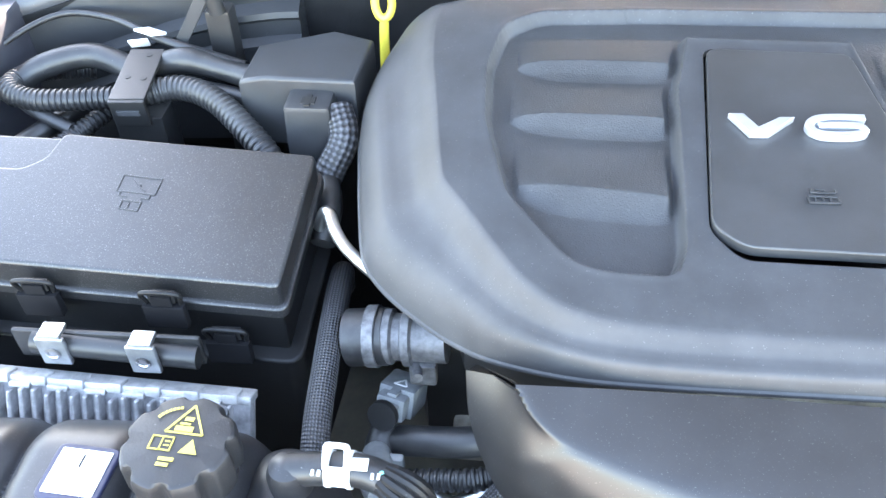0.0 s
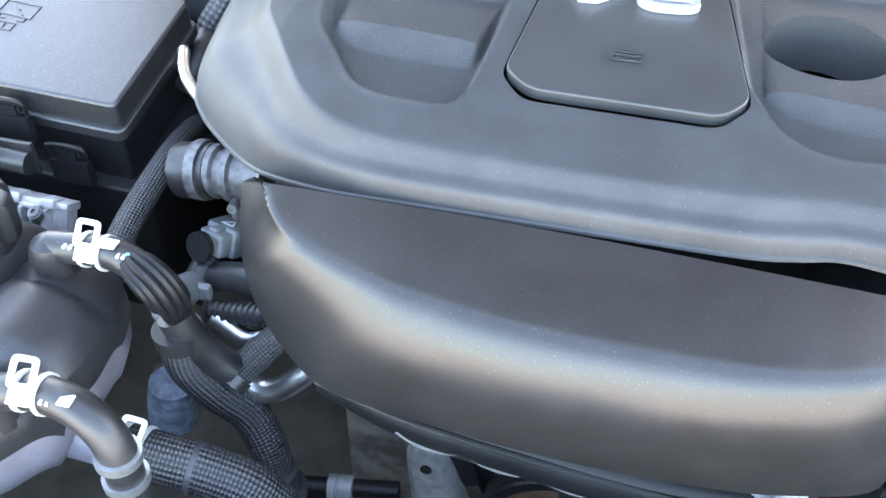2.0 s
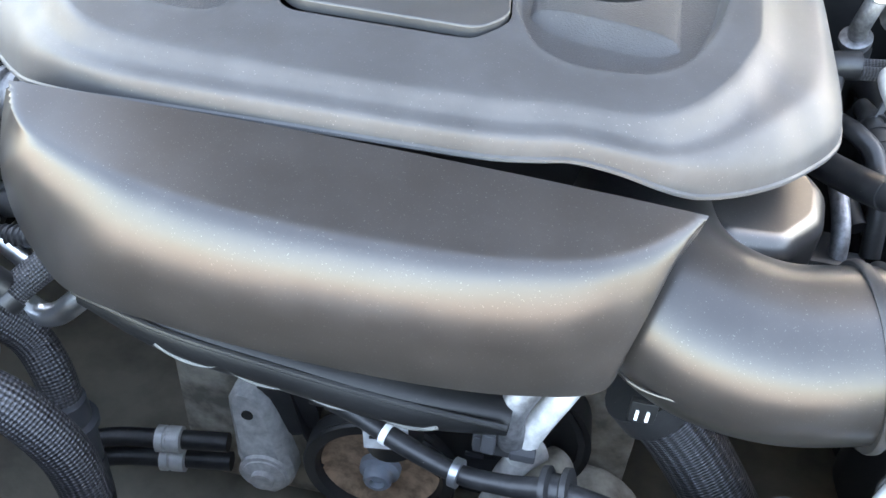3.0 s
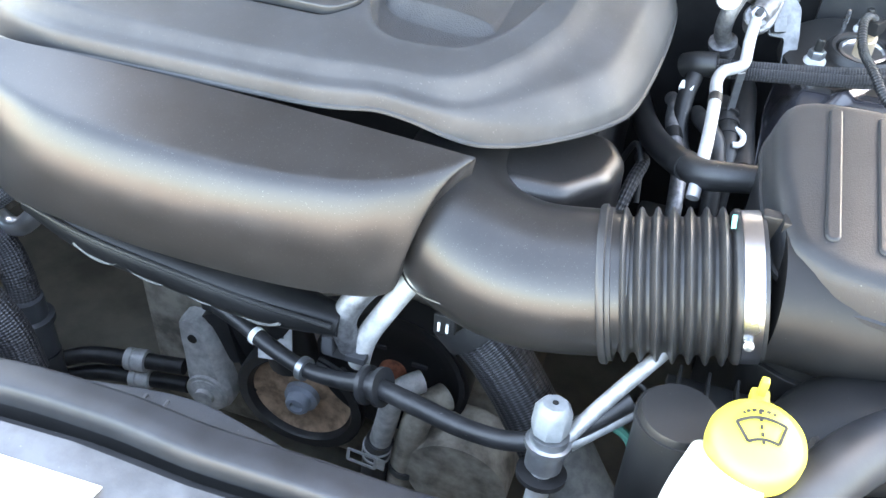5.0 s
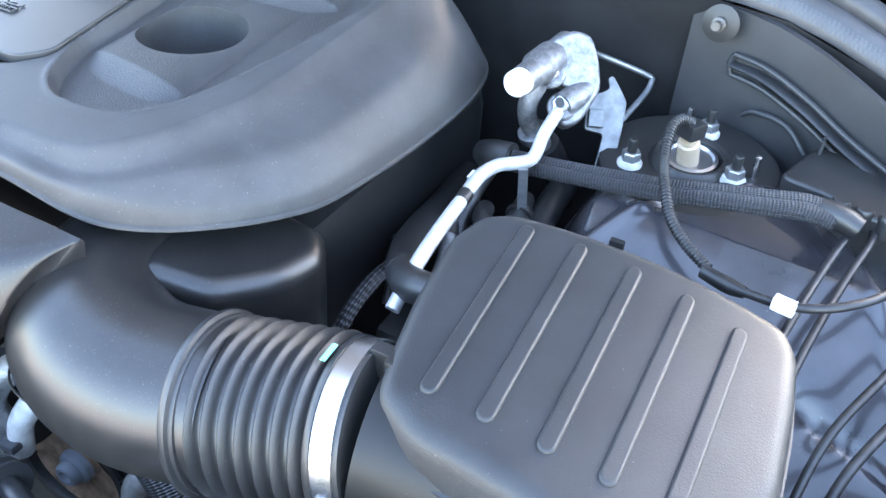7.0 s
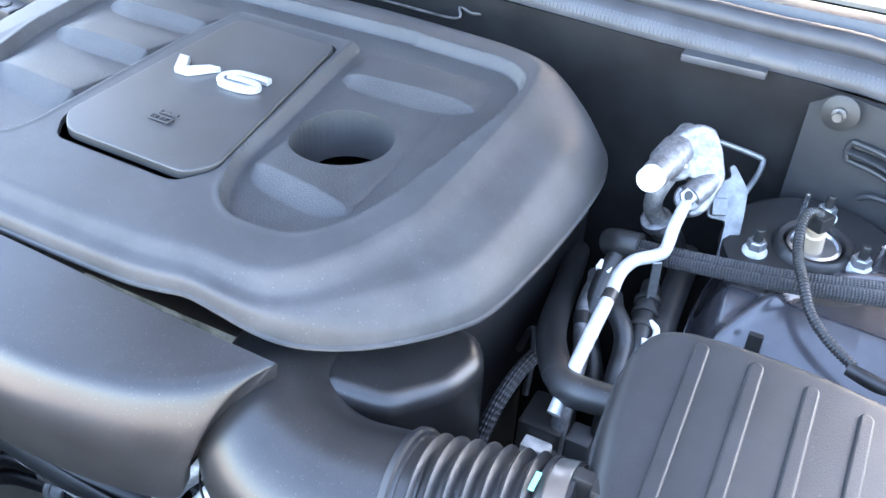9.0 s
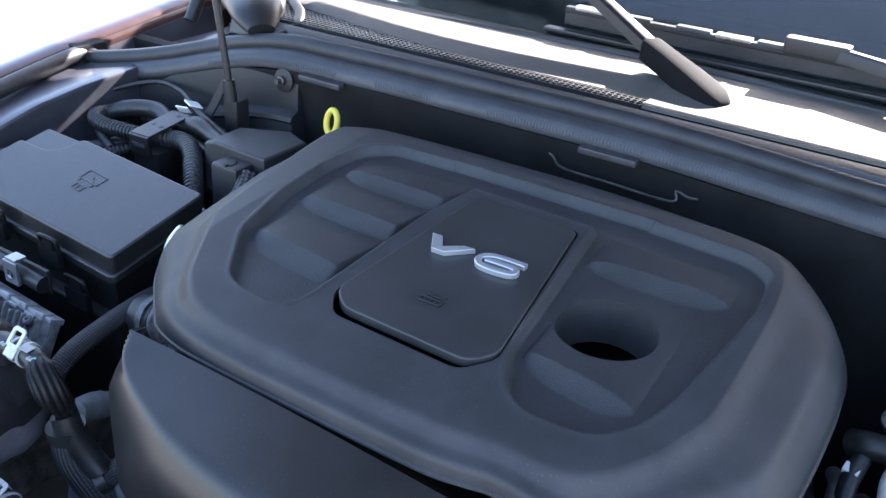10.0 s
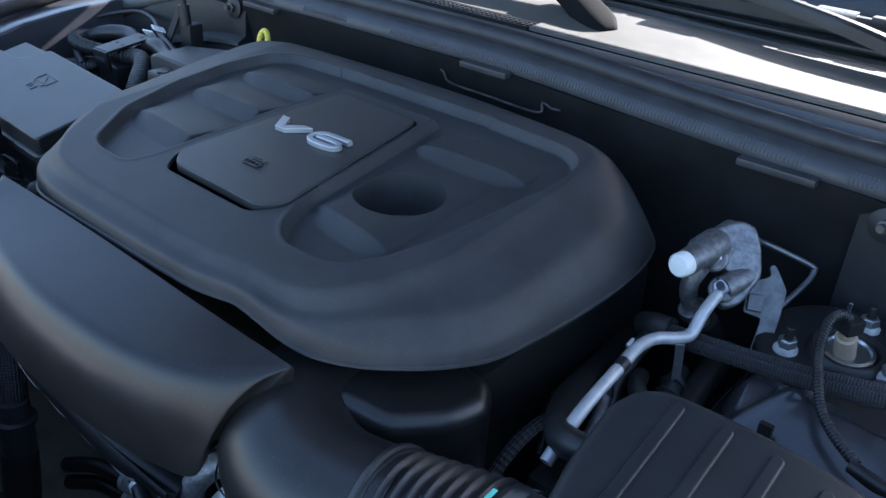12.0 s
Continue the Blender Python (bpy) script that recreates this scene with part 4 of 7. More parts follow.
def tank_top(x, y, d):
    base = 0.972 - 0.06 * np.maximum(0, 0.20 - y) - 0.05 * np.maximum(0, -0.13 - x)
    rise = np.zeros(np.shape(x))
    lean = 0.2 * np.maximum(0, 0.2035 - y)
    for x0, x1, y0, y1, up in LOBES:
        u = np.clip(((x1 - x0) / 2 - np.abs(x - lean - (x0 + x1) / 2)) / 0.024, 0, 1)
        v = np.clip(((y1 - y0) / 2 - np.abs(y - (y0 + y1) / 2)) / 0.024, 0, 1)
        rise = np.maximum(rise, (0.0175 + up) * (1 - (1 - u) ** 2.6) * (1 - (1 - v) ** 2.6))
    return base + rise - 0.026 * (1 - np.clip(d / 0.046, 0, 1)) ** 2.2


def coolant_tank():
    k = thing("coolant_tank", (-0.14, 0.23, 0.82), "pillow-shaped coolant tank, black top over translucent base", "coolant tank")
    part("upper_shell", dome(TANK_OUT, tank_top, rings=150, points=520, centre=(-0.0595, 0.2035), skirt=((0.001, 0.012), (0.001, 0.022))), TANKTOP, k, "black moulded upper shell")
    rings = []
    for dz, d in ((0.0, -0.0003), (-0.003, -0.0008), (-0.006, 0.001), (-0.028, 0.003), (-0.044, 0.010), (-0.052, 0.020), (-0.055, 0.030)):
        q = inset(TANK_OUT, d)
        rings.append([(x, y, 0.6 * float(tank_top(np.array([x]), np.array([y]), np.array([0.0]))[0]) + 0.4 * 0.95 - 0.014 + dz) for x, y in q])
    bm = bmesh.new()
    loft(bm, rings)
    part("lower_shell", bm, TANK, k, "cloudy translucent lower shell")
    part("outlet", sweep([(-0.03, 0.228, 0.905), (0.0, 0.226, 0.900), (0.032, 0.2245, 0.893)], [0.024, 0.020, 0.0165], sides=24), TANK, k, "cloudy outlet stub")
    part("foot", box(-0.075, 0.165, 0.80, -0.035, 0.180, 0.91, 0.004, taper=-0.3), TANK, k, "cloudy moulded mounting foot")
    # cap
    c = Vector((-0.0985, 0.297, 0.983))
    part("filler_neck", lathe([(0.03, -0.03), (0.033, -0.004), (0.033, 0.004), (0.02, 0.006)], c, sides=40), TANKTOP, k)
    cap = part("filler_cap", lathe([(0.032, 0.004), (0.0362, 0.005), (0.0372, 0.010), (0.0372, 0.030), (0.0355, 0.0345), (0.033, 0.0362), (0.010, 0.0372), (0.0008, 0.0372)], c, sides=176, lobes=8, lobe=0.15), CAPMAT, k, "black lobed pressure cap with yellow warning print", smooth=35)
    zt = c.z + 0.0374
    ink = Matrix.Translation((c.x, c.y, zt)) @ Matrix.Rotation(radians(-4), 4, "Z")

    def tri(cx, cy, s, w):
        p = [(cx, cy + s), (cx - s, cy - s * 0.75), (cx + s, cy - s * 0.75), (cx, cy + s)]
        bm2 = bmesh.new()
        for a, b in zip(p, p[1:]):
            d = Vector((b[0] - a[0], b[1] - a[1], 0))
            box(0, -w / 2, 0, d.length, w / 2, 0.0004, 0, m=ink @ Matrix.Translation((*a, 0)) @ Matrix.Rotation(math.atan2(d.y, d.x), 4, "Z"), bm=bm2)
        return bm2
    t = tri(0.003, 0.014, 0.0125, 0.0013)
    for x0, y0, x1, y1 in ((-0.004, 0.006, 0.008, 0.010), (-0.002, 0.011, 0.005, 0.0125), (0.0, 0.014, 0.006, 0.017)):
        box(x0, y0, 0, x1, y1, 0.0004, 0, m=ink, bm=t)
    part("warning_triangle", t, YELLOWINK, cap, "yellow printed warning triangle")
    t = bmesh.new()
    v = [t.verts.new(ink @ Vector(p)) for p in ((0.0045, -0.010, 0.0004), (0.017, -0.010, 0.0004), (0.0108, 0.0008, 0.0004))]
    t.faces.new(v)
    part("warning_triangle", t, YELLOWINK, cap, "solid yellow printed triangle")
    t = bmesh.new()
    for x0, y0, x1, y1 in ((-0.016, -0.009, -0.015, 0.001), (-0.009, -0.0095, -0.008, 0.0005), (-0.002, -0.009, -0.001, 0.001), (-0.016, -0.0095, -0.001, -0.0085), (-0.016, 0.0002, -0.001, 0.0012), (-0.0065, -0.006, -0.003, -0.005), (-0.0065, -0.003, -0.003, -0.002)):
        box(x0, y0, 0, x1, y1, 0.0004, 0, m=ink, bm=t)
    part("book_symbol", t, YELLOWINK, cap, "yellow printed handbook symbol")
    for i, (x0, w) in enumerate(((-0.006, 0.010), (-0.006, 0.008))):
        part("print_bar", box(x0, -0.0165 - i * 0.004, 0, x0 + w, -0.014 - i * 0.004, 0.0004, 0, m=ink), YELLOWINK, cap)
    arc = [(0.020 * math.cos(a) - 0.001, 0.020 * math.sin(a) + 0.004, 0.0) for a in np.linspace(radians(100), radians(150), 8)]
    for a, b in zip(arc[::1], arc[1:]):
        d = Vector(b) - Vector(a)
        part("print_bar", box(0, -0.001, 0, d.length * 0.75, 0.001, 0.0004, 0, m=ink @ Matrix.Translation(a) @ Matrix.Rotation(math.atan2(d.y, d.x), 4, "Z")), YELLOWINK, cap)
    # label
    lm = Matrix.Translation((-0.1700, 0.2880, 0.9880))  @ Matrix.Rotation(radians(-4), 4, "Z")
    fr = part("label_frame", slab(rounded([(-0.0222, -0.0212), (0.0222, -0.0212), (0.0222, 0.0212), (-0.0222, 0.0212)], 0.006, 5), -0.006, 0.0012, 0.0015), NAVY, k, "dark navy label frame")
    fr.data.transform(lm)
    lb = part("label", box(-0.0178, -0.0168, 0.0, 0.0178, 0.0168, 0.0022, 0.0003, m=lm), WHITE, fr, "white paper label with blue border")
    part("print_bar", box(-0.001, 0.003, 0.001, 0.0005, 0.013, 0.0025, 0, m=lm), BLACKINK, lb)
    # hose stubs
    part("hose_stub", lathe([(0.014, -0.02), (0.0145, 0.004), (0.012, 0.011), (0.006, 0.0145), (0.001, 0.015)], (-0.030, 0.295, 0.9895), sides=24), TANKTOP, k)
    part("hose_stub", lathe([(0.014, -0.02), (0.0145, 0.004), (0.012, 0.011), (0.006, 0.0145), (0.001, 0.015)], (-0.007, 0.187, 0.9765), sides=24), TANKTOP, k)


coolant_tank()


# ---- rear of the bay: cowl, windscreen, wipers, raised hood ----
def flat_sheet(rows, thick=0.004):
    bm = bmesh.new()
    ring = []
    for r in rows:
        ln = np.array(r, float)
        ring.append(np.vstack([ln, (ln - np.array([0, 0, thick]))[::-1]]))
    loft(bm, ring)
    return bm


def zc(x):
    """Height of the cowl panel across the car."""
    return 1.156 - 0.05 * max(0, abs(x - MID) - 0.55) ** 1.3


def grille_back(x):
    """Rear edge of the wedge-shaped air grille."""
    return float(np.interp(x, (-0.33, -0.255, -0.134, -0.02, 0.08, 0.33), (0.990, 0.982, 0.957, 0.938, 0.930, 0.932)))


def cowl():
    c = thing("cowl_panel", (MID, 1.0, 1.15), "sunlit grey plastic cowl panel with black mesh grille", "cowl", kind="structure")
    xs = np.linspace(-0.30, 1.05, 30)
    part("front_rail", flat_sheet([[(x, 0.873, zc(x) - 0.022), (x, 0.879, zc(x) - 0.006), (x, 0.893, zc(x) - 0.002), (x, 0.902, zc(x) - 0.004)] for x in xs]), CARRIER, c, "blue-grey front edge of the cowl")
    rear = lambda x: (grille_back(x) + 0.002) if x < 0.3355 else 0.9035
    part("rear_panel", flat_sheet([[(x, rear(x), zc(x) + 0.001), (x, 0.99, zc(x) + 0.006), (x, 1.03, zc(x) + 0.009), (x, 1.10, zc(x) + 0.006)] for x in (*np.linspace(-0.30, 0.335, 20), *np.linspace(0.336, 1.12, 16))]), COWL, c, "pale dusty grey cowl surface")
    part("grille_tray", flat_sheet([[(x, 0.902, zc(x) - 0.022), (x, grille_back(x) + 0.006, zc(x) - 0.022)] for x in np.linspace(-0.33, 0.337, 14)]), LINER, c)
    g = bmesh.new()
    gx = np.linspace(-0.33, 0.335, 24)
    for i in range(11):
        y = 0.9035 + i * 0.0082
        run = [x for x in gx if y < grille_back(x)]
        if len(run) > 1:
            loft(g, [[(x, y - 0.0010, zc(x) + 0.001), (x, y + 0.0010, zc(x) + 0.001), (x, y + 0.0010, zc(x) - 0.004), (x, y - 0.0010, zc(x) - 0.004)] for x in run])
    for i in range(84):
        x = -0.33 + i * 0.008
        box(x - 0.0010, 0.9025, zc(x) - 0.004, x + 0.0010, grille_back(x) + 0.001, zc(x) + 0.0007, 0, bm=g)
    tagged(part("grille_mesh", g, BLACK, c, "black square-mesh air grille"), kind="stuff")
    part("end_cap", sweep([(-0.225, 0.862, 1.146), (-0.255, 0.885, 1.158), (-0.30, 0.93, 1.160), (-0.36, 0.985, 1.15), (-0.42, 1.02, 1.13)], [0.020, 0.036, 0.046, 0.05, 0.03], sides=24, flat=0.55), BLACK, c, "black moulded end cap round the hinge")
    part("cap_lip", sweep([(-0.20, 0.866, 1.142), (-0.196, 0.90, 1.150), (-0.225, 0.945, 1.158), (-0.27, 0.985, 1.162)], 0.008, sides=12, n=30, flat=0.6), BLACK, c)


cowl()


def windscreen():
    w = thing("windscreen", (MID, 1.2, 1.2), "raked windscreen glass above the cowl", "windscreen", kind="structure")
    g = bpy.data.materials.new("glass")
    g.use_nodes = True
    b = g.node_tree.nodes["Principled BSDF"]
    b.inputs["Base Color"].default_value = (0.75, 0.88, 0.86, 1)
    b.inputs["Transmission Weight"].default_value = 1.0
    b.inputs["Roughness"].default_value = 0.02
    b.inputs["IOR"].default_value = 1.33
    bm = bmesh.new()
    loft(bm, [[(x, 1.085 - 0.06 * ((x - MID) / 0.75) ** 2 + s, 1.158 + s * 0.62 - 0.02 * ((x - MID) / 0.75) ** 2) for s in (0.0, 0.25, 0.5)] + [(x, 1.089 - 0.06 * ((x - MID) / 0.75) ** 2 + s, 1.152 + s * 0.62 - 0.02 * ((x - MID) / 0.75) ** 2) for s in (0.5, 0.25, 0.0)] for x in np.linspace(-0.42, 1.08, 20)])
    pane = part("pane", bm, g, w)
    pane.visible_shadow = False
    part("dashboard", box(-0.44, 1.16, 1.05, 1.10, 1.62, 1.13, 0.02), GLASSY, w, "dark dashboard behind the glass")
    part("cabin_wall", box(-0.46, 1.62, 0.6, 1.12, 1.66, 1.462, 0.015), LINER, w)
    part("roof_edge", box(-0.45, 1.60, 1.462, 1.11, 1.69, 1.487, 0.010), PAINT, w)
    for x in (-0.52, 1.14):
        part("screen_pillar", sweep([(x, 1.08, 1.12), (x, 1.35, 1.29), (x, 1.63, 1.462)], 0.028, sides=12), PAINT, w)
        part("cabin_side", box(x - 0.012, 1.12, 0.9, x + 0.012, 1.64, 1.14, 0.004), LINER, w)
    part("lower_seal", sweep([(x, 1.080 - 0.06 * ((x - MID) / 0.75) ** 2, 1.164 - 0.02 * ((x - MID) / 0.75) ** 2) for x in np.linspace(-0.43, 1.09, 9)], 0.006, n=60, sides=8), BLACK, w)


windscreen()


def wipers():
    def wiper(pivot, tip, name_label):
        w = thing("wiper_arm", pivot, name_label, "wiper", group="windscreen wipers")
        p, t = np.array(pivot), np.array(tip)
        d = (t - p) / np.linalg.norm(t - p)
        n = np.cross(d, (0, 0, 1))
        n /= np.linalg.norm(n)
        # broad rounded head, then a tapering channel
        rings = []
        for s, wd, h in ((-0.022, 0.006, 0.004), (-0.018, 0.013, 0.010), (-0.006, 0.0185, 0.016), (0.012, 0.020, 0.018), (0.045, 0.019, 0.018), (0.085, 0.0165, 0.017), (0.122, 0.0165, 0.016), (0.126, 0.015, 0.014)):
            c = p + d * s
            rings.append([c + n * wd * 0.95 + (0, 0, -0.012), c + n * wd + (0, 0, h * 0.4), c + n * wd * 0.86 + (0, 0, h * 0.85), c + n * wd * 0.5 + (0, 0, h), c - n * wd * 0.5 + (0, 0, h), c - n * wd * 0.86 + (0, 0, h * 0.85), c - n * wd + (0, 0, h * 0.4), c - n * wd * 0.95 + (0, 0, -0.012)])
        bm = bmesh.new()
        loft(bm, rings)
        part("pivot_head", bm, WIPER, w, "black moulded wiper head")
        rings = []
        L = np.linalg.norm(t - p)
        for s in np.linspace(0.118, L, 14):
            u = (s - 0.118) / (L - 0.118)
            c = p + d * s + np.array((0, 0, 0.012 * math.sin(u * math.pi)))
            wd = 0.0135 - 0.006 * u
            rings.append([c + n * wd + (0, 0, -0.004), c + n * wd * 0.9 + (0, 0, 0.009), c + n * wd * 0.5 + (0, 0, 0.013), c - n * wd * 0.5 + (0, 0, 0.013), c - n * wd * 0.9 + (0, 0, 0.009), c - n * wd + (0, 0, -0.004)])
        bm = bmesh.new()
        loft(bm, rings)
        part("arm", bm, BLACK, w)
        return w
    wiper((0.400, 0.972, 1.160), (-0.20, 1.290, 1.335), "black wiper arm lying across the sunlit cowl")
    w2 = wiper((1.00, 0.965, 1.14), (0.50, 1.118, 1.206), "black wiper arm with blade parked on the windscreen")
    lie = Matrix.Translation((0.47, 1.122, 1.196))
    part("blade_spine", box(-0.34, -0.006, 0, 0.34, 0.006, 0.009, 0.002, m=lie), BLACK, w2)
    for i, x in enumerate((-0.30, -0.235, -0.15, -0.095, -0.04, 0.10, 0.165, 0.23)):
        part("blade_claw", box(x - 0.024, -0.0075, 0.005, x + 0.024, 0.0075, 0.0125, 0.002, m=lie), CARRIER if i % 3 else STEEL, w2, "worn grey blade bridge")
    part("blade_hub", box(-0.03, -0.014, 0.004, 0.05, 0.010, 0.026, 0.004, m=lie), BLACK, w2, "black blade hub")
    part("blade_rubber", box(-0.34, -0.003, -0.018, 0.34, 0.003, 0.001, 0.001, m=lie), RUBBER, w2)
    part("park_ledge", box(-0.36, -0.030, -0.026, 0.36, -0.012, -0.020, 0.002, m=lie), BLACK, w2)


wipers()


def hood():
    h = thing("engine_hood", (MID, 0.95, 1.19), "raised dark metallic engine hood held open by a prop", "hood")
    a = radians(55)
    m = Matrix.Translation((MID, 1.17, 1.305)) @ Matrix.Rotation(-a, 4, "X")
    part("outer_skin", box(-0.86, -1.30, 0.014, 0.86, 0.0, 0.024, 0.004, m=m), PAINT, h)
    part("inner_frame", box(-0.83, -1.27, 0.0, 0.83, -0.03, 0.013, 0.004, m=m), INNERPAINT, h)
    for x in (-0.50, 1.16):
        part("hinge_arm", sweep([(x, 0.98, 1.09), (x, 1.03, 1.16), (x, 1.12, 1.24), (x, 1.165, 1.312)], 0.012, sides=10), BLACK, h)
    part("insulation_pad", box(-0.62, -1.16, -0.014, 0.62, -0.12, -0.001, 0.005, m=m), HOODPAD, h, "grey fibre insulation pad")


hood()


def hood_prop():
    p = thing("hood_prop", (-0.16, 0.735, 1.09), "slim black gas strut holding the hood open", "hood strut")
    part("rod", sweep([(-0.199, 0.768, 1.088), (-0.2055, 0.768, 1.134), (-0.222, 0.768, 1.24), (-0.285, 0.768, 1.64)], 0.0050, sides=12), BLACK, p)
    part("lower_sleeve", sweep([(-0.197, 0.768, 1.070), (-0.201, 0.768, 1.100)], 0.0085, sides=14), BLACK, p)
    part("mount_stay", box(-0.006, -0.002, -0.055, 0.006, 0.002, 0.05, 0.001, m=Matrix.Translation((-0.230, 0.764, 1.055)) @ Matrix.Rotation(radians(33), 4, "Y")), TERMINAL, p)
    part("mount_post", box(-0.211, 0.765, 0.90, -0.185, 0.790, 1.072, 0.004), BLACK, p)


hood_prop()


def rosette(at, axis, label):
    r = thing("panel_fastener", at, label, "fastener", group="firewall fasteners")
    part("washer", lathe([(0.001, -0.002), (0.0145, -0.002), (0.0165, 0.001), (0.010, 0.003), (0.001, 0.003)], at, axis, sides=28), BLACKINK, r)
    part("stud", lathe([(0.001, 0.002), (0.0065, 0.002), (0.0065, 0.008), (0.004, 0.009), (0.004, 0.016), (0.001, 0.016)], at, axis, sides=16), DARKSTEEL, r)


rosette((-0.150, 0.823, 1.098), (0, -1, 0.1), "black round push fastener on the firewall liner")
rosette((0.811, 0.808, 1.088), (-0.1, -1, 0.1), "steel stud in a black washer on the side panel")


def latch_wire():
    w = thing("latch_wire", (0.36, 0.835, 1.09), "thin bent steel wire along the firewall", "wire")
    part("wire", sweep([(0.252, 0.832, 1.100), (0.266, 0.826, 1.097), (0.280, 0.824, 1.087), (0.34, 0.822, 1.086), (0.414, 0.822, 1.085), (0.416, 0.828, 1.096), (0.432, 0.826, 1.093), (0.447, 0.832, 1.094)], 0.0016, n=60, sides=8), DARKSTEEL, w)


latch_wire()


def side_panels():
    p = thing("cowl_side_panel", (0.93, 0.78, 1.0), "dark grey moulded plastic cowl side panel", "side panel", kind="structure")
    plan = spline([(0.783, 0.826), (0.86, 0.812), (0.95, 0.785), (1.03, 0.735), (1.09, 0.66)], 30)
    bm = bmesh.new()
    loft(bm, [[(x, y, 0.90), (x, y - 0.003, 1.0), (x, y + 0.002, zs(x) - 0.034), (x, y + 0.010, zs(x) - 0.033), (x, y + 0.010, 0.90)] for x, y in plan])
    part("panel", bm, AIRBOX, p)
    run = [(0.829, 0.817, 1.052), (0.86, 0.806, 1.050), (0.90, 0.795, 1.036), (0.94, 0.782, 1.018), (0.99, 0.753, 1.005), (1.04, 0.715, 0.995)]
    part("channel_face", sweep(run, 0.0085, n=50, sides=14, flat=0.3), AIRBOX, p, "raised moulded channel")
    for dz in (0.0095, -0.0095):
        part("moulded_rib", sweep([(x, y - 0.002, z + dz) for x, y, z in run], 0.0026, n=50, sides=8), AIRBOX, p, "fine raised rib")
    part("moulded_rib", sweep([(0.829, 0.8145, 1.0615), (0.8265, 0.815, 1.052), (0.829, 0.8145, 1.0425)], 0.0026, n=16, sides=8), AIRBOX, p)
    part("moulded_rib", sweep([(0.85, 0.806, 1.012), (0.862, 0.80, 1.02), (0.89, 0.792, 1.018), (0.912, 0.784, 1.0)], 0.0028, sides=10), AIRBOX, p)
    part("stiffener", box(0.922, 0.768, 0.985, 0.925, 0.790, 1.025, 0.001), AIRBOX, p)
    q = thing("cowl_side_panel", (-0.30, 0.80, 1.0), "black moulded plastic side panel behind the strut tower", "side panel", kind="structure")
    plan = spline([(-0.126, 0.828), (-0.20, 0.824), (-0.32, 0.816), (-0.44, 0.800), (-0.53, 0.785)], 30)
    bm = bmesh.new()
    loft(bm, [[(x, y + 0.012, 0.90), (x, y + 0.012, zs(x) - 0.030), (x, y + 0.002, zs(x) - 0.031), (x, y - 0.003, zs(x) - 0.055), (x, y - 0.004, zs(x) - 0.085), (x, y - 0.018, zs(x) - 0.092), (x, y - 0.020, zs(x) - 0.098), (x, y - 0.017, zs(x) - 0.102), (x, y - 0.018, zs(x) - 0.118), (x, y - 0.028, zs(x) - 0.124), (x, y - 0.030, 0.90)] for x, y in plan])
    part("panel", bm, AIRBOX, q)


side_panels()


# ---- left rear: dipstick, terminal cover, looms ----
def dipstick():
    d = thing("dipstick", (-0.033, 0.78, 1.0), "bright yellow looped oil dipstick handle", "dipstick")
    loop = [(-0.030 + 0.0085 * math.sin(a), 0.780 - 0.003 * math.cos(a), 1.0780 + 0.0155 * -math.cos(a)) for a in np.linspace(0, 2 * math.pi, 24)]
    part("handle_loop", sweep(loop, 0.0042, n=48, sides=10), YELLOW, d)
    part("stem", sweep([(-0.030, 0.780, 1.064), (-0.032, 0.779, 1.03), (-0.035, 0.776, 0.93)], [0.0045, 0.0052, 0.0052], sides=12), YELLOW, d)


dipstick()


def terminal_cover():
    t = thing("terminal_cover", (-0.09, 0.70, 0.97), "dark grey plastic terminal cover with moulded corner block", "terminal cover")
    poly = [(-0.155, 0.675), (-0.128, 0.668), (-0.042, 0.664), (-0.034, 0.735), (-0.075, 0.752), (-0.150, 0.735)]
    part("housing", slab(poly, 0.985, lambda x, y: 1.062 - 0.10 * np.maximum(0, 0.70 - y) - 0.35 * np.maximum(0, -0.125 - x), 0.004), TERMINAL, t)
    part("corner_block", box(-0.106, 0.634, 0.985, -0.060, 0.672, 1.047, 0.005, taper=0.06), TERMINAL, t)
    part("key_slot", box(-0.089, 0.642, 1.0468, -0.076, 0.653, 1.0482, 0.0005), BLACKINK, t)
    part("key_slot", box(-0.085, 0.638, 1.0468, -0.080, 0.657, 1.0484, 0.0005), BLACKINK, t)


terminal_cover()


def loom_bracket():
    b = thing("loom_bracket", (-0.27, 0.70, 1.0), "black steel cable bracket with punched holes", "bracket")
    m = Matrix.Translation((-0.264, 0.700, 1.038)) @ Matrix.Rotation(radians(3), 4, "Z") @ Matrix.Rotation(radians(6), 4, "X")
    part("plate", box(-0.018, -0.040, -0.002, 0.017, 0.040, 0.002, 0.0012, m=m), BLACK, b)
    for x, y, r in ((0.004, 0.030, 0.0034), (-0.008, -0.006, 0.0030), (0.008, -0.008, 0.0034)):
        part("punched_hole", lathe([(0.0003, 0), (r, 0), (r, 0.0006), (0.0003, 0.0006)], m @ Vector((x, y, 0.0019)), (0, -0.1, 1), sides=14), BLACKINK, b)
    part("front_flange", box(-0.018, -0.044, -0.028, 0.017, -0.038, 0.001, 0.0015, m=m), BLACK, b)
    part("flange_slot", box(-0.012, -0.0452, -0.015, 0.010, -0.0435, -0.009, 0.0004, m=m), DARKGREY, b)
    part("foot", box(-0.285, 0.665, 0.90, -0.235, 0.70, 1.012, 0.004), BLACK, b)


loom_bracket()


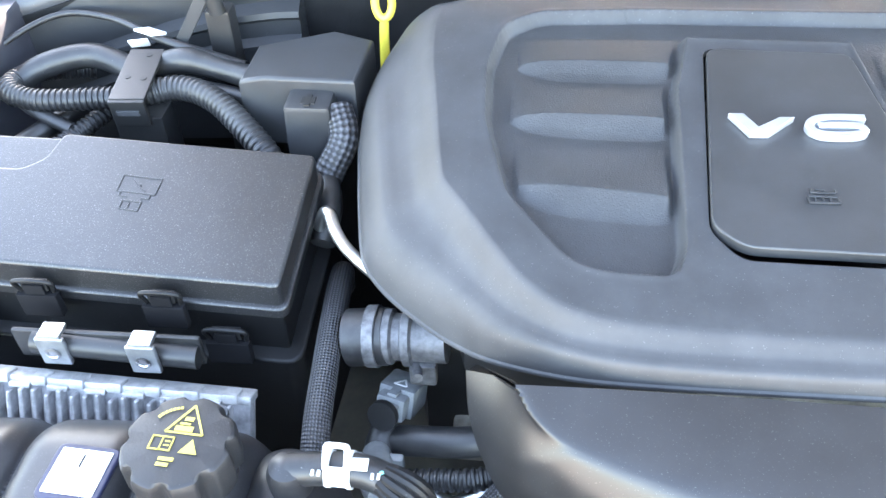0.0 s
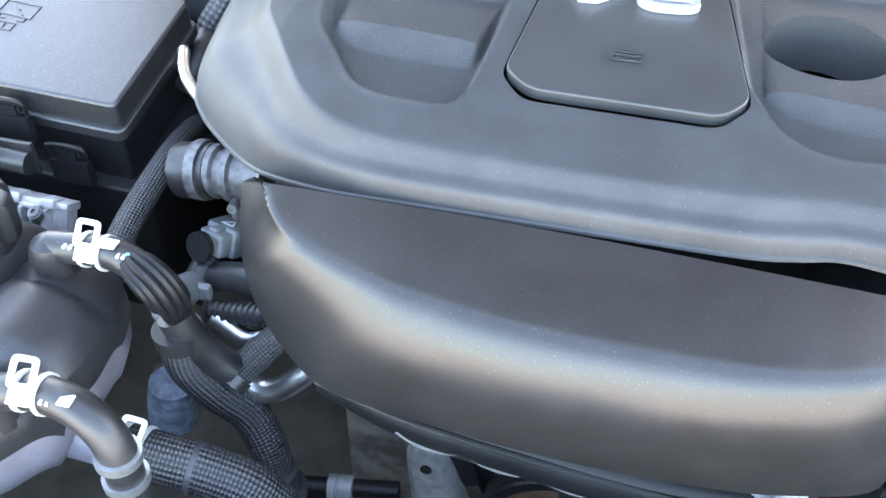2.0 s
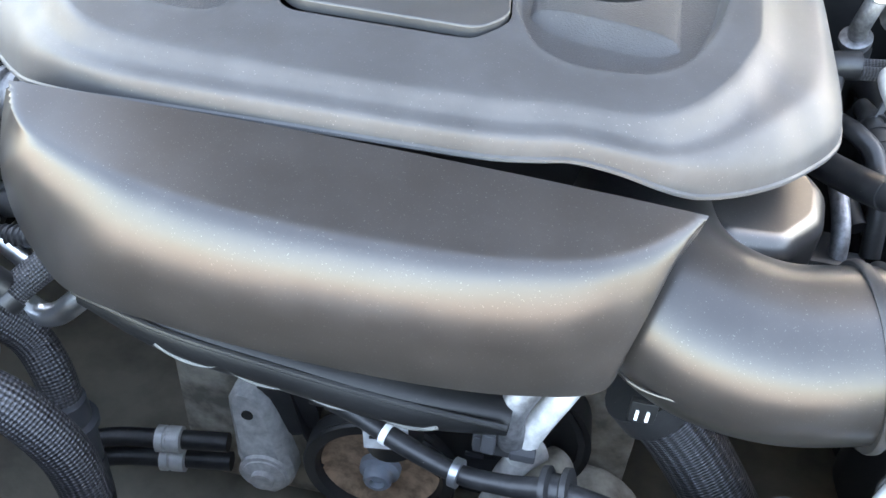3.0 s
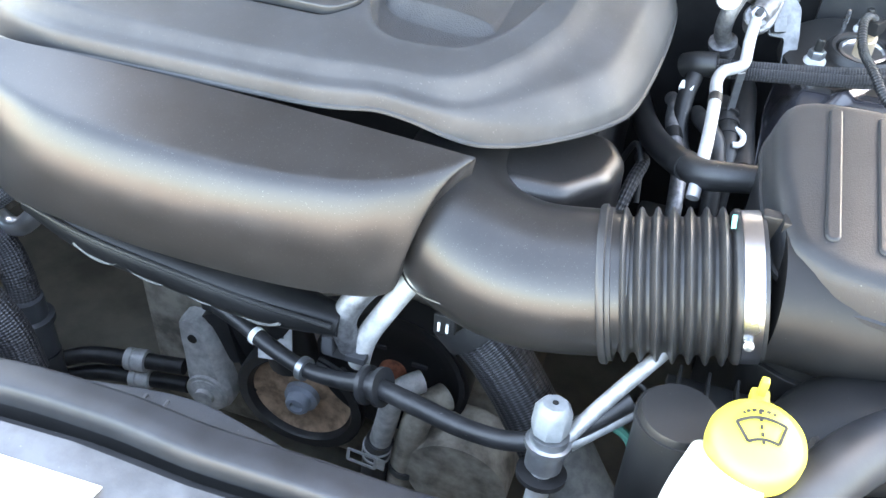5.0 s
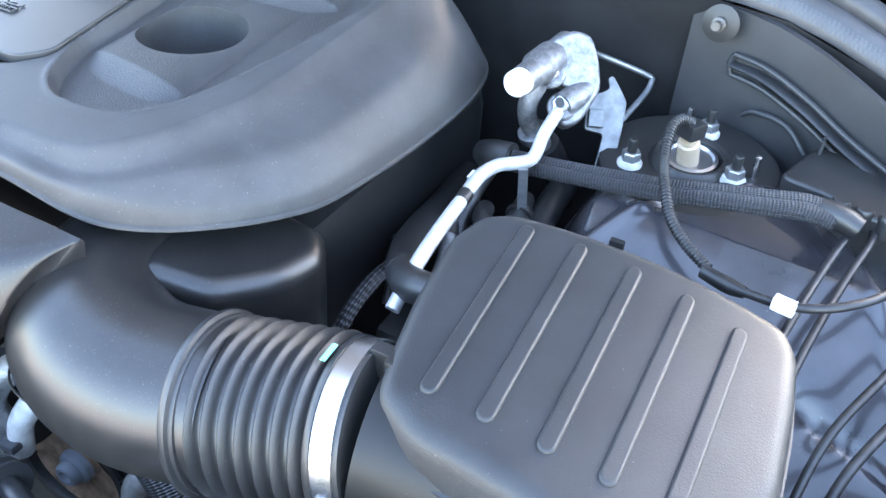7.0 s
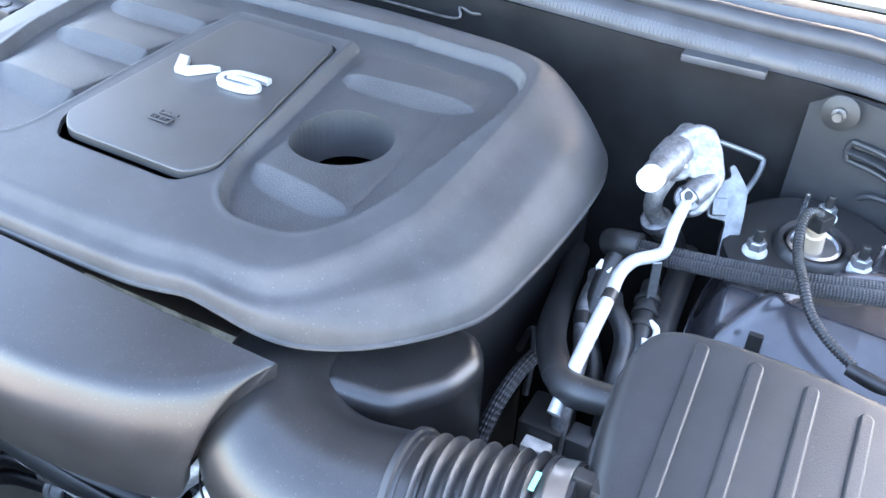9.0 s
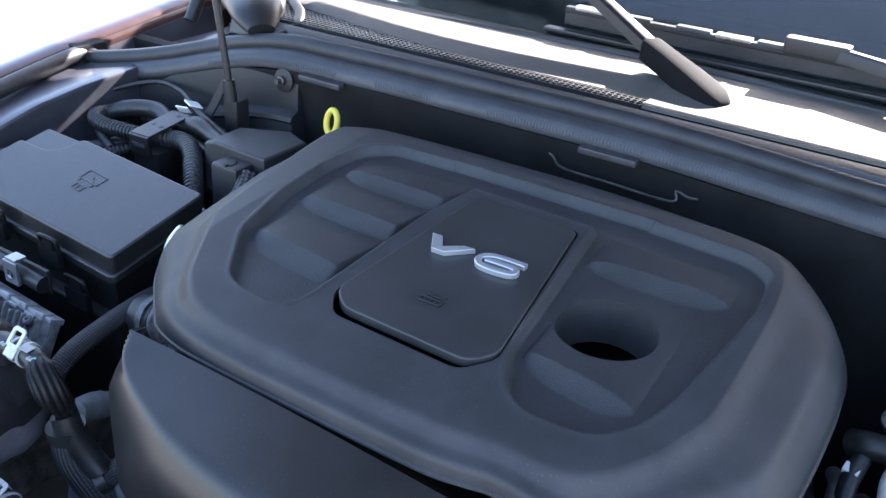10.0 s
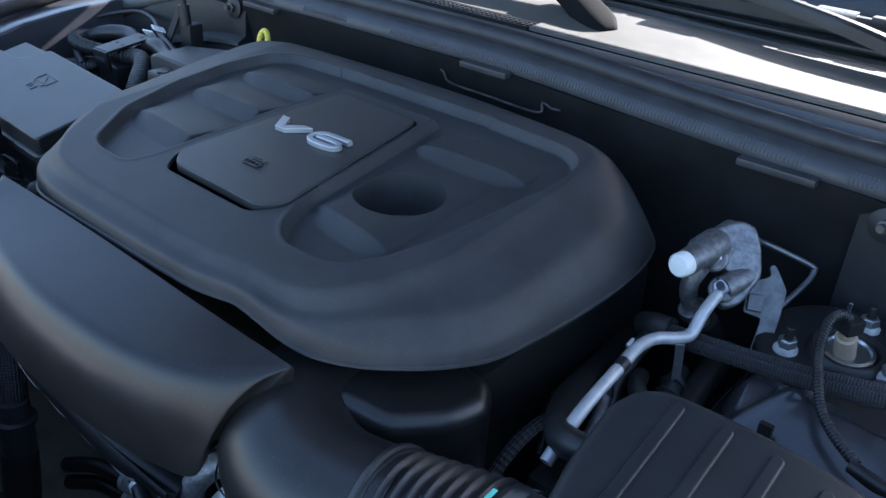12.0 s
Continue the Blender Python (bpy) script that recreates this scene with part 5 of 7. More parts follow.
def cable(points, r, label, material=None, ribs=0, depth=0.0018, name="wiring_loom", sides=14, n=None, radii=None):
    t = thing(name, points[0], label, "hose" if "hose" in name else "cable")
    part("sleeve", sweep(points, radii or r, sides=sides, ribs=ribs, rib_depth=depth, n=n), material or HOSE, t)
    if name == "braided_hose":
        a, c = Vector(points[0]), Vector(points[1])
        part("end_collar", lathe([(r * 0.9, 0), (r * 1.14, 0), (r * 1.14, r * 0.8), (r * 0.9, r * 0.8)], a, c - a, sides=24), RUBBER, t)
    return t


cable([(-0.35, 0.775, 1.00), (-0.395, 0.745, 1.012), (-0.405, 0.705, 1.018), (-0.37, 0.682, 1.018), (-0.298, 0.688, 1.018), (-0.262, 0.692, 1.020)], 0.0115, "black corrugated wiring conduit looping behind the fuse box", RUBBER, ribs=42)
cable([(-0.262, 0.694, 1.020), (-0.225, 0.700, 1.024), (-0.186, 0.680, 1.026), (-0.15, 0.648, 1.018), (-0.113, 0.612, 1.000), (-0.095, 0.594, 0.965)], 0.013, "thick split corrugated conduit dropping beside the fuse box", RUBBER, ribs=34)
cable([(-0.42, 0.71, 1.0), (-0.385, 0.735, 1.022), (-0.335, 0.752, 1.028), (-0.285, 0.735, 1.022), (-0.26, 0.725, 1.02)], 0.013, "dusty rubber covered cable loop", HOSE)
cable([(-0.365, 0.61, 0.985), (-0.33, 0.66, 0.99), (-0.30, 0.71, 0.998), (-0.285, 0.735, 1.0)], 0.0095, "corrugated conduit passing under the bracket", RUBBER, ribs=26)
cable([(-0.40, 0.625, 0.98), (-0.375, 0.665, 0.985), (-0.35, 0.70, 0.99), (-0.33, 0.74, 0.99)], 0.010, "plain black hose beside the conduit", HOSE)
cable([(-0.258, 0.735, 1.028), (-0.225, 0.733, 1.036), (-0.19, 0.722, 1.034), (-0.150, 0.708, 1.032)], 0.0115, "taped black battery cable entering the terminal cover", HOSE, radii=[0.012, 0.0135, 0.011, 0.012])
cable([(-0.255, 0.712, 1.018), (-0.21, 0.712, 1.016), (-0.150, 0.694, 1.016)], 0.009, "grey battery cable under the taped one", HOSE)
tape = cable([(-0.46, 0.68, 1.01), (-0.435, 0.745, 1.035), (-0.385, 0.795, 1.050), (-0.325, 0.792, 1.050), (-0.267, 0.765, 1.043), (-0.215, 0.747, 1.036), (-0.165, 0.73, 1.03)], 0.0055, "thin black cable with a white tape flag", HOSE, radii=[0.0032, 0.0032, 0.0034, 0.0036, 0.0045, 0.006, 0.0075])
part("tape_flag", box(-0.013, -0.010, -0.0015, 0.013, 0.010, 0.0015, 0.001, m=Matrix.Translation((-0.273, 0.768, 1.048)) @ Matrix.Rotation(radians(-25), 4, "Z") @ Matrix.Rotation(radians(-20), 4, "X")), WHITE, tape, "white tape flag")
part("tape_flag", box(-0.010, -0.008, -0.0012, 0.010, 0.008, 0.0012, 0.001, m=Matrix.Translation((-0.283, 0.758, 1.040)) @ Matrix.Rotation(radians(15), 4, "Z") @ Matrix.Rotation(radians(-50), 4, "X")), WHITE, tape)
cable([(-0.058, 0.655, 1.035), (-0.050, 0.632, 1.018), (-0.062, 0.612, 0.995), (-0.075, 0.60, 0.97)], 0.014, "silver flecked mesh sleeve beside the terminal cover", MESHSLEEVE, n=30)
cable([(-0.062, 0.60, 0.99), (-0.055, 0.57, 0.985), (-0.058, 0.54, 0.97)], 0.011, "short black rubber hose under the cover edge", HOSE)
big = cable([(-0.345, 0.620, 0.985), (-0.375, 0.585, 0.992), (-0.408, 0.548, 0.995), (-0.432, 0.508, 0.985), (-0.444, 0.470, 0.955), (-0.444, 0.44, 0.92), (-0.438, 0.42, 0.87), (-0.425, 0.40, 0.80)], 0.0140, "large braided black hose arching beside the fuse box", BRAID, name="braided_hose", n=80, sides=20)
part("cable_tie", lathe([(0.0135, 0), (0.0158, 0), (0.0158, 0.008), (0.0135, 0.008)], (-0.432, 0.510, 0.986), (-0.5, -0.8, -0.25), sides=20), BLACK, big)
cable([(-0.052, 0.56, 0.90), (-0.043, 0.537, 0.938), (-0.037, 0.48, 0.955), (-0.034, 0.42, 0.953), (-0.032, 0.365, 0.943), (-0.03, 0.33, 0.92)], 0.0108, "braided black hose running beside the fuse box", BRAID, name="braided_hose", n=60, sides=18)
foil = cable([(-0.060, 0.545, 0.985), (-0.054, 0.541, 1.002), (-0.049, 0.534, 1.012), (-0.043, 0.525, 1.015), (-0.036, 0.509, 1.013), (-0.025, 0.493, 1.010), (-0.008, 0.478, 1.005), (0.02, 0.46, 0.995)], 0.0052, "bright foil wrapped pipe at the edge of the cover", ALU, name="foil_pipe")


def coolant_neck():
    h = thing("coolant_hose", (0.0, 0.44, 0.95), "black coolant hose clamped to an aluminium neck", "hose")
    part("hose", sweep([(-0.020, 0.450, 0.951), (-0.005, 0.449, 0.954), (0.012, 0.448, 0.957)], 0.0235, sides=28), HOSE, h)
    part("neck", lathe([(0.017, 0), (0.0225, 0.0), (0.0225, 0.006), (0.019, 0.008), (0.019, 0.014), (0.0235, 0.016), (0.0235, 0.022), (0.020, 0.024), (0.020, 0.05), (0.01, 0.05)], (0.010, 0.448, 0.957), (1, -0.05, 0.08), sides=28), NECKDULL, h, "dull aluminium hose neck")
    part("worm_clamp", lathe([(0.0236, 0), (0.0252, 0), (0.0252, 0.009), (0.0236, 0.009)], (-0.004, 0.4485, 0.9555), (1, -0.05, 0.1), sides=28), NECKDULL, h)
    part("clamp_screw", lathe([(0.001, 0), (0.004, 0), (0.004, 0.016), (0.001, 0.016)], (0.036, 0.428, 0.945), (0.2, -1, 0.3), sides=12), NECKDULL, h)
    part("neck_ear", box(0.03, 0.425, 0.925, 0.052, 0.435, 0.948, 0.003), NECKDULL, h)


coolant_neck()


def grey_sensor():
    s = thing("grey_connector", (0.02, 0.43, 0.89), "pale grey sensor connector with a triangle mark", "connector")
    m = Matrix.Translation((0.020, 0.432, 0.902)) @ Matrix.Rotation(radians(-18), 4, "Z") @ Matrix.Rotation(radians(-24), 4, "X")
    body = bmesh.new()
    for y0, y1, w, h0, h1 in ((-0.034, -0.020, 0.0085, -0.009, 0.005), (-0.022, -0.008, 0.0125, -0.012, 0.0085), (-0.010, 0.022, 0.0160, -0.014, 0.012), (0.018, 0.027, 0.0130, -0.011, 0.009)):
        box(-w, y0, h0, w, y1, h1, 0.003, m=m, bm=body)
    part("body", body, LIGHTGREY, s, "pale grey connector body")
    part("latch_tab", box(-0.004, -0.020, 0.0085, 0.004, -0.006, 0.0115, 0.001, m=m), LIGHTGREY, s)
    part("seal_ring", lathe([(0.009, 0), (0.0125, 0), (0.0125, 0.006), (0.009, 0.006)], m @ Vector((0, -0.036, -0.002)), m.to_3x3() @ Vector((0, 1, 0)), sides=20), BLACK, s, "black seal ring")
    for a, b in (((-0.005, -0.004), (0.006, -0.004)), ((0.006, -0.004), (0.001, 0.006)), ((0.001, 0.006), (-0.005, -0.004))):
        d = Vector((b[0] - a[0], b[1] - a[1], 0))
        part("mark_line", box(0, -0.0008, 0.0118, d.length, 0.0008, 0.0124, 0, m=m @ Matrix.Translation((*a, 0)) @ Matrix.Rotation(math.atan2(d.y, d.x), 4, "Z")), WHITE, s)
    part("collar", sweep([(0.012, 0.412, 0.893), (0.008, 0.395, 0.882), (0.006, 0.38, 0.87)], [0.012, 0.014, 0.013], sides=16), BLACK, s)
    part("tee_body", sweep([(0.006, 0.385, 0.885), (0.012, 0.352, 0.905), (0.022, 0.325, 0.92)], [0.012, 0.0145, 0.0115], sides=16), LIGHTGREY, s, "pale quick-connect coupling")
    part("side_tab", box(-0.012, 0.37, 0.885, 0.03, 0.378, 0.90, 0.003), LIGHTGREY, s)


grey_sensor()


def flat_frame(m, w, h, bar, thick):
    """A flat rounded frame with an open window, w by h, about the origin of m."""
    bm = bmesh.new()
    out = rounded([(-w / 2, -h / 2), (w / 2, -h / 2), (w / 2, h / 2), (-w / 2, h / 2)], bar * 1.1, 4)
    inn = rounded([(-w / 2 + bar, -h / 2 + bar), (w / 2 - bar, -h / 2 + bar), (w / 2 - bar, h / 2 - bar), (-w / 2 + bar, h / 2 - bar)], bar * 0.4, 4)
    rows = []
    for (ax, ay), (bx, by) in zip(out, inn):
        rows.append([m @ Vector(p) for p in ((ax, ay, 0), (ax, ay, thick), (bx, by, thick), (bx, by, 0))])
    loft(bm, rows + rows[:1], caps=False)
    bmesh.ops.remove_doubles(bm, verts=bm.verts, dist=1e-6)
    return bm


def spring_clamp(parent, at, axis, r, tab=(0, 0.68, 0.73), loop_h=0.019, loop_w=0.0175):
    """A pale spring clamp with its flat squeeze loop standing up from the hose."""
    q = Vector(axis).normalized()
    e = Vector(tab).normalized()
    e = (e - q * e.dot(q)).normalized()
    n = q.cross(e)
    for k in (-0.0085, 0.0055):
        part("clamp_band", lathe([(r, 0), (r + 0.0012, 0), (r + 0.0012, 0.0030), (r, 0.0030)], Vector(at) + q * k, q, sides=28), CLAMPWHITE, parent, "pale spring clamp band")
    mid = Vector(at) + n * (r + 0.003) + e * 0.0105
    m = Matrix((q, e, n)).transposed().to_4x4()
    m.translation = mid
    part("clamp_loop", flat_frame(m, loop_w, loop_h, 0.0036, 0.0016), CLAMPWHITE, parent, "pale coated squeeze loop")
    part("clamp_bridge", box(-loop_w * 0.42, -loop_h / 2 - 0.009, -0.0016, loop_w * 0.42, -loop_h / 2 + 0.002, 0.0, 0.0005, m=m), CLAMPWHITE, parent)


def tank_hoses():
    a = thing("tank_hose", (-0.02, 0.298, 0.99), "black hose with white print clamped to the coolant tank", "hose")
    part("rubber", sweep([(-0.030, 0.296, 0.995), (0.0, 0.297, 0.998), (0.022, 0.295, 0.999), (0.040, 0.290, 0.994)], 0.0110, sides=20), HOSE, a)
    run = spline([(0.032, 0.292, 0.999), (0.045, 0.287, 0.993), (0.053, 0.288, 0.978), (0.052, 0.296, 0.960), (0.047, 0.302, 0.940)], 16)
    for k in range(11):
        strand = []
        for q, (x, y, z) in enumerate(run):
            g = k * 2 * math.pi / 11 + 0.05 * q
            wide = 0.0068 + 0.0040 * math.sin(math.pi * min(1, q / 11)) ** 0.7
            tx, ty, tz = run[min(q + 1, 15)] - run[max(q - 1, 0)]
            ax = Vector((tx, ty, tz)).normalized()
            e1 = ax.cross(Vector((0, 1, 0))).normalized()
            e2 = ax.cross(e1)
            strand.append(tuple(Vector((x, y, z)) + (e1 * math.cos(g) + e2 * math.sin(g)) * wide))
        part("strand", sweep(strand, 0.0034, n=28, sides=8), BODYBLACK, a, "black fluted conduit strand")
    part("print_bar", box(0.013, 0.288, 1.0105, 0.024, 0.297, 1.0118, 0.0004), PAPER, a)
    for x in (-0.012, -0.008, 0.026, 0.030):
        part("print_bar", box(x, 0.285, 1.0065, x + 0.002, 0.289, 1.0082, 0.0003), PAPER, a)
    part("paint_dot", lathe([(0.0002, 0), (0.002, 0), (0.0002, 0.0008)], (0.033, 0.289, 1.0075), (0.3, -0.3, 1), sides=10), GREENINK, a)
    spring_clamp(a, (0.0045, 0.297, 0.998), (1, -0.05, 0.02), 0.0112)
    b = thing("tank_hose", (-0.005, 0.188, 0.98), "black overflow hose bending down from the coolant tank", "hose")
    part("rubber", sweep([(-0.007, 0.188, 0.979), (0.012, 0.190, 0.984), (0.030, 0.190, 0.987), (0.052, 0.186, 0.987), (0.068, 0.182, 0.978), (0.0755, 0.179, 0.960), (0.0755, 0.178, 0.935), (0.0735, 0.178, 0.90), (0.068, 0.176, 0.872), (0.05, 0.170, 0.860), (0.01, 0.155, 0.855), (-0.05, 0.14, 0.85)], 0.0113, sides=20, n=80), HOSE, b)
    part("print_bar", box(0.048, 0.178, 0.9965, 0.056, 0.186, 0.9982, 0.0005), PAPER, b)
    for x in (0.036, 0.040):
        part("print_bar", box(x, 0.178, 0.9930, x + 0.002, 0.183, 0.9952, 0.0003), PAPER, b)
    spring_clamp(b, (0.0245, 0.190, 0.9865), (1, 0.0, 0.05), 0.0115, (0, 0.78, 0.62))
    for z, x in ((0.956, 0.0757), (0.934, 0.0752)):
        part("joint_ring", lathe([(0.0113, 0), (0.0138, 0), (0.0138, 0.006), (0.0113, 0.006)], (x, 0.1785, z), (0.02, 0.03, 1), sides=24), ZINC, b, "bright zinc joint ring")
    c = thing("radiator_hose", (0.05, 0.22, 0.88), "thick braided hose leading down towards the radiator", "hose")
    part("sleeve", sweep([(0.030, 0.224, 0.892), (0.068, 0.225, 0.886), (0.094, 0.228, 0.878), (0.123, 0.231, 0.861), (0.15, 0.232, 0.82), (0.16, 0.23, 0.77)], 0.0175, sides=20, n=50), BRAID, c)
    part("label_ring", lathe([(0.0178, 0), (0.0182, 0), (0.0182, 0.004), (0.0178, 0.004)], (0.082, 0.2265, 0.882), (0.95, 0.1, -0.25), sides=20), CARRIER, c)
    spring_clamp(c, (0.044, 0.2245, 0.890), (1, 0.03, -0.15), 0.0177, (0.0, 0.85, 0.45))


tank_hoses()
cable([(0.047, 0.298, 0.935), (0.047, 0.299, 0.897), (0.060, 0.306, 0.862), (0.078, 0.313, 0.832), (0.094, 0.306, 0.805), (0.100, 0.300, 0.771), (0.101, 0.295, 0.72)], 0.0155, "thick braided hose curving down beside the duct", BRAID, name="braided_hose", n=60, sides=20)
collar = thing("hose_collar", (0.101, 0.295, 0.72), "grey plastic hose collar low in the bay", "collar")
part("collar", lathe([(0.016, 0), (0.0195, 0.002), (0.0195, 0.050), (0.0235, 0.052), (0.0235, 0.058), (0.0185, 0.060), (0.0175, 0.082), (0.0150, 0.083)], (0.101, 0.295, 0.700), (0.0, 0.05, 1), sides=24), CARRIER, collar)
part("lower_elbow", sweep([(0.101, 0.295, 0.71), (0.104, 0.285, 0.64), (0.09, 0.275, 0.59), (0.05, 0.27, 0.57)], 0.021, sides=20), RUBBER, collar)
cable([(0.048, 0.298, 0.948), (0.052, 0.298, 0.935), (0.058, 0.301, 0.918), (0.066, 0.305, 0.900), (0.075, 0.308, 0.887)], 0.0125, "smooth black rubber hose meeting an aluminium pipe", HOSE, name="rubber_hose", n=40, sides=20)
cable([(0.060, 0.327, 0.870), (0.072, 0.326, 0.856), (0.086, 0.324, 0.849), (0.101, 0.324, 0.853), (0.120, 0.327, 0.870), (0.14, 0.335, 0.89)], 0.0095, "bright aluminium coolant pipe under the duct", ALU, name="metal_pipe", n=40, sides=16)
cable([(0.036, 0.362, 0.880), (0.050, 0.358, 0.874), (0.068, 0.352, 0.871), (0.086, 0.355, 0.878), (0.11, 0.37, 0.885)], 0.0075, "slim aluminium pipe behind the duct corner", ALU, name="metal_pipe", n=30)
cable([(0.074, 0.303, 0.877), (0.084, 0.319, 0.885), (0.100, 0.335, 0.897), (0.118, 0.352, 0.91)], 0.0120, "short braided sleeve crossing the pipes", BRAID, name="braided_hose", n=30, sides=18)
cable([(0.028, 0.366, 0.880), (0.055, 0.365, 0.885), (0.085, 0.363, 0.892), (0.12, 0.37, 0.895)], 0.0095, "ribbed black vent hose behind the connector", RUBBER, ribs=16, name="vent_hose")
cable([(0.020, 0.400, 0.885), (0.045, 0.392, 0.897), (0.080, 0.388, 0.905), (0.12, 0.395, 0.91)], 0.0125, "dull black rubber hose behind the connector", RUBBER, name="rubber_hose", n=30, sides=18)
bluish = thing("hose_stub", (-0.018, 0.351, 0.77), "worn pale blue-grey hose end low in the bay", "hose")
part("stub", sweep([(-0.013, 0.350, 0.798), (-0.018, 0.350, 0.774), (-0.023, 0.352, 0.745)], [0.019, 0.0205, 0.0215], sides=24), mat("worn_blue_rubber", (0.19, 0.24, 0.31), 0.6, grain=0.3, blotch=0.4, blotch_size=0.01), bluish)
torn = bmesh.new()
loft(torn, [[(-0.013 + 0.019 * math.cos(a), 0.350 + 0.019 * math.sin(a), z) for a in np.linspace(0.3, 3.0, 12)] for z in (0.795, 0.801)], closed=False, caps=False)
for i, v in enumerate(torn.verts):
    v.co.z += (0.004 + 0.004 * math.sin(2.1 * i)) if v.co.z > 0.799 else 0
bmesh.ops.solidify(torn, geom=torn.faces[:], thickness=0.0015)
part("torn_edge", torn, TANPLUG, bluish, "torn tan fabric edge")


# ---- behind the bellows: plenum box, refrigerant fittings, strut tower ----
def plenum():
    p = thing("plenum_box", (0.59, 0.44, 0.93), "glossy black moulded plenum box under the cover edge", "plenum")
    poly = rounded([(0.520, 0.392), (0.556, 0.355), (0.602, 0.370), (0.630, 0.412), (0.637, 0.452), (0.622, 0.475), (0.54, 0.475)], 0.010, 4)
    part("box", slab(poly, 0.905, lambda x, y: 1.006 - 0.22 * np.maximum(0, x - 0.56), 0.013, steps=7), DUCT, p, smooth=60)
    part("side_fin", box(0.516, 0.386, 0.90, 0.521, 0.399, 0.992, 0.001), BLACK, p)


plenum()


def refrigerant_fitting():
    a = thing("refrigerant_fitting", (0.71, 0.70, 1.0), "cast aluminium refrigerant fitting with service caps", "pipe fitting")
    part("upper_body", lathe([(0.001, 0), (0.010, 0), (0.0125, 0.004), (0.0125, 0.022), (0.0155, 0.026), (0.0155, 0.05), (0.012, 0.056), (0.0135, 0.060), (0.0135, 0.078), (0.010, 0.082), (0.001, 0.083)], (0.686, 0.668, 1.052), (0.13, 0.97, 0.10), sides=24), FITMET, a)
    part("service_cap", lathe([(0.001, 0), (0.0095, 0), (0.0115, 0.002), (0.0115, 0.012), (0.0095, 0.0145), (0.001, 0.015)], (0.686, 0.672, 1.052), (-0.13, -0.97, 0.05), sides=24), WHITE, a, "white plastic service cap")
    # a cast plate facing forwards and up carries both ports
    face = Matrix(((0.907, -0.245, 0.341, 0.717), (0.420, 0.529, -0.737, 0.693), (0.0, 0.812, 0.583, 1.028), (0, 0, 0, 1)))
    plate = [(-0.024, 0.021), (-0.007, 0.022), (0.009, 0.014), (-0.006, 0.004), (-0.006, -0.010), (0.004, -0.018), (0.018, -0.010), (0.0325, 0.0185), (0.0285, 0.044), (0.021, 0.064), (0.0045, 0.068), (-0.012, 0.058), (-0.029, 0.044)]
    bm = slab(rounded(plate, 0.006, 3), -0.024, -0.004, 0.004)
    bm.transform(face)
    part("clamp_block", bm, FITMET, a, "rough cast aluminium clamp block")
    for u, v in ((-0.011, 0.027), (0.0, 0.0)):
        at = face @ Vector((u, v, -0.006))
        ax = face.to_3x3() @ Vector((-0.25, 0.1, 1.0))
        part("bolt_boss", lathe([(0.002, 0), (0.0125, 0), (0.0125, 0.004), (0.011, 0.0055), (0.002, 0.0055)], at, ax, sides=24), FITMET, a)
        part("bolt", hexnut(at + ax.normalized() * 0.005, 0.0082, 0.007, ax), STEEL, a)
        part("bolt_tip", lathe([(0.0004, 0), (0.0038, 0), (0.0038, 0.008), (0.0004, 0.008)], at + ax.normalized() * 0.011, ax, sides=12), BLACKINK, a)
    part("lower_body", lathe([(0.001, 0), (0.011, 0), (0.0115, 0.004), (0.0115, 0.03), (0.008, 0.036), (0.001, 0.036)], (0.716, 0.694, 1.028), (0.35, 0.9, 0.2), sides=24), FITMET, a)
    part("thick_pipe", sweep([(0.694, 0.69, 1.045), (0.688, 0.686, 1.025), (0.688, 0.695, 1.003), (0.694, 0.708, 0.988), (0.70, 0.72, 0.96)], 0.0085, sides=18, n=40), FITMET, a, "bright U-bent pipe")
    part("pipe_collar", lathe([(0.008, 0), (0.0135, 0), (0.0145, 0.003), (0.0145, 0.009), (0.010, 0.011)], (0.692, 0.706, 0.984), (-0.2, -0.4, 1), sides=24), FITMET, a)
    part("crimp_sleeve", sweep([(0.698, 0.716, 0.975), (0.706, 0.735, 0.945), (0.712, 0.75, 0.90)], [0.014, 0.0135, 0.013], sides=18), BLACK, a)
    part("thin_pipe", sweep([(0.716, 0.698, 1.030), (0.714, 0.665, 1.014), (0.714, 0.645, 1.0), (0.707, 0.63, 1.0), (0.696, 0.611, 1.003), (0.692, 0.586, 1.004), (0.694, 0.555, 1.002), (0.695, 0.511, 0.995), (0.695, 0.481, 0.985), (0.694, 0.45, 0.965)], 0.0056, sides=14, n=70), PALEPIPE, a, "slim bent aluminium pipe")
    part("pipe_sleeve", sweep([(0.6939, 0.5603, 1.0028), (0.6941, 0.5497, 1.0012)], 0.0062, sides=14), BLACK, a)
    tin = [(0.024, -0.014), (0.041, -0.017), (0.034, -0.058), (0.050, -0.060), (0.0577, -0.012), (0.060, 0.013), (0.050, 0.030), (0.046, 0.036), (0.041, 0.033), (0.044, 0.024), (0.035, 0.019), (0.024, 0.022)]
    bm = slab(rounded(tin, 0.003, 3), -0.031, -0.028, 0.001)
    bm.transform(face)
    part("bracket_plate", bm, TIN, a, "dull zinc plated bracket plate with a hooked ear")
    part("bracket_step", box(0.026, -0.012, -0.030, 0.040, 0.004, -0.020, 0.002, m=face), TIN, a)
    part("guard_rod", sweep([(0.705, 0.775, 1.046), (0.712, 0.80, 1.035), (0.752, 0.832, 1.014), (0.758, 0.832, 1.009), (0.757, 0.815, 1.0), (0.748, 0.765, 0.985)], 0.003, n=50, sides=10), ZINC, a, "thin bent guard rod")
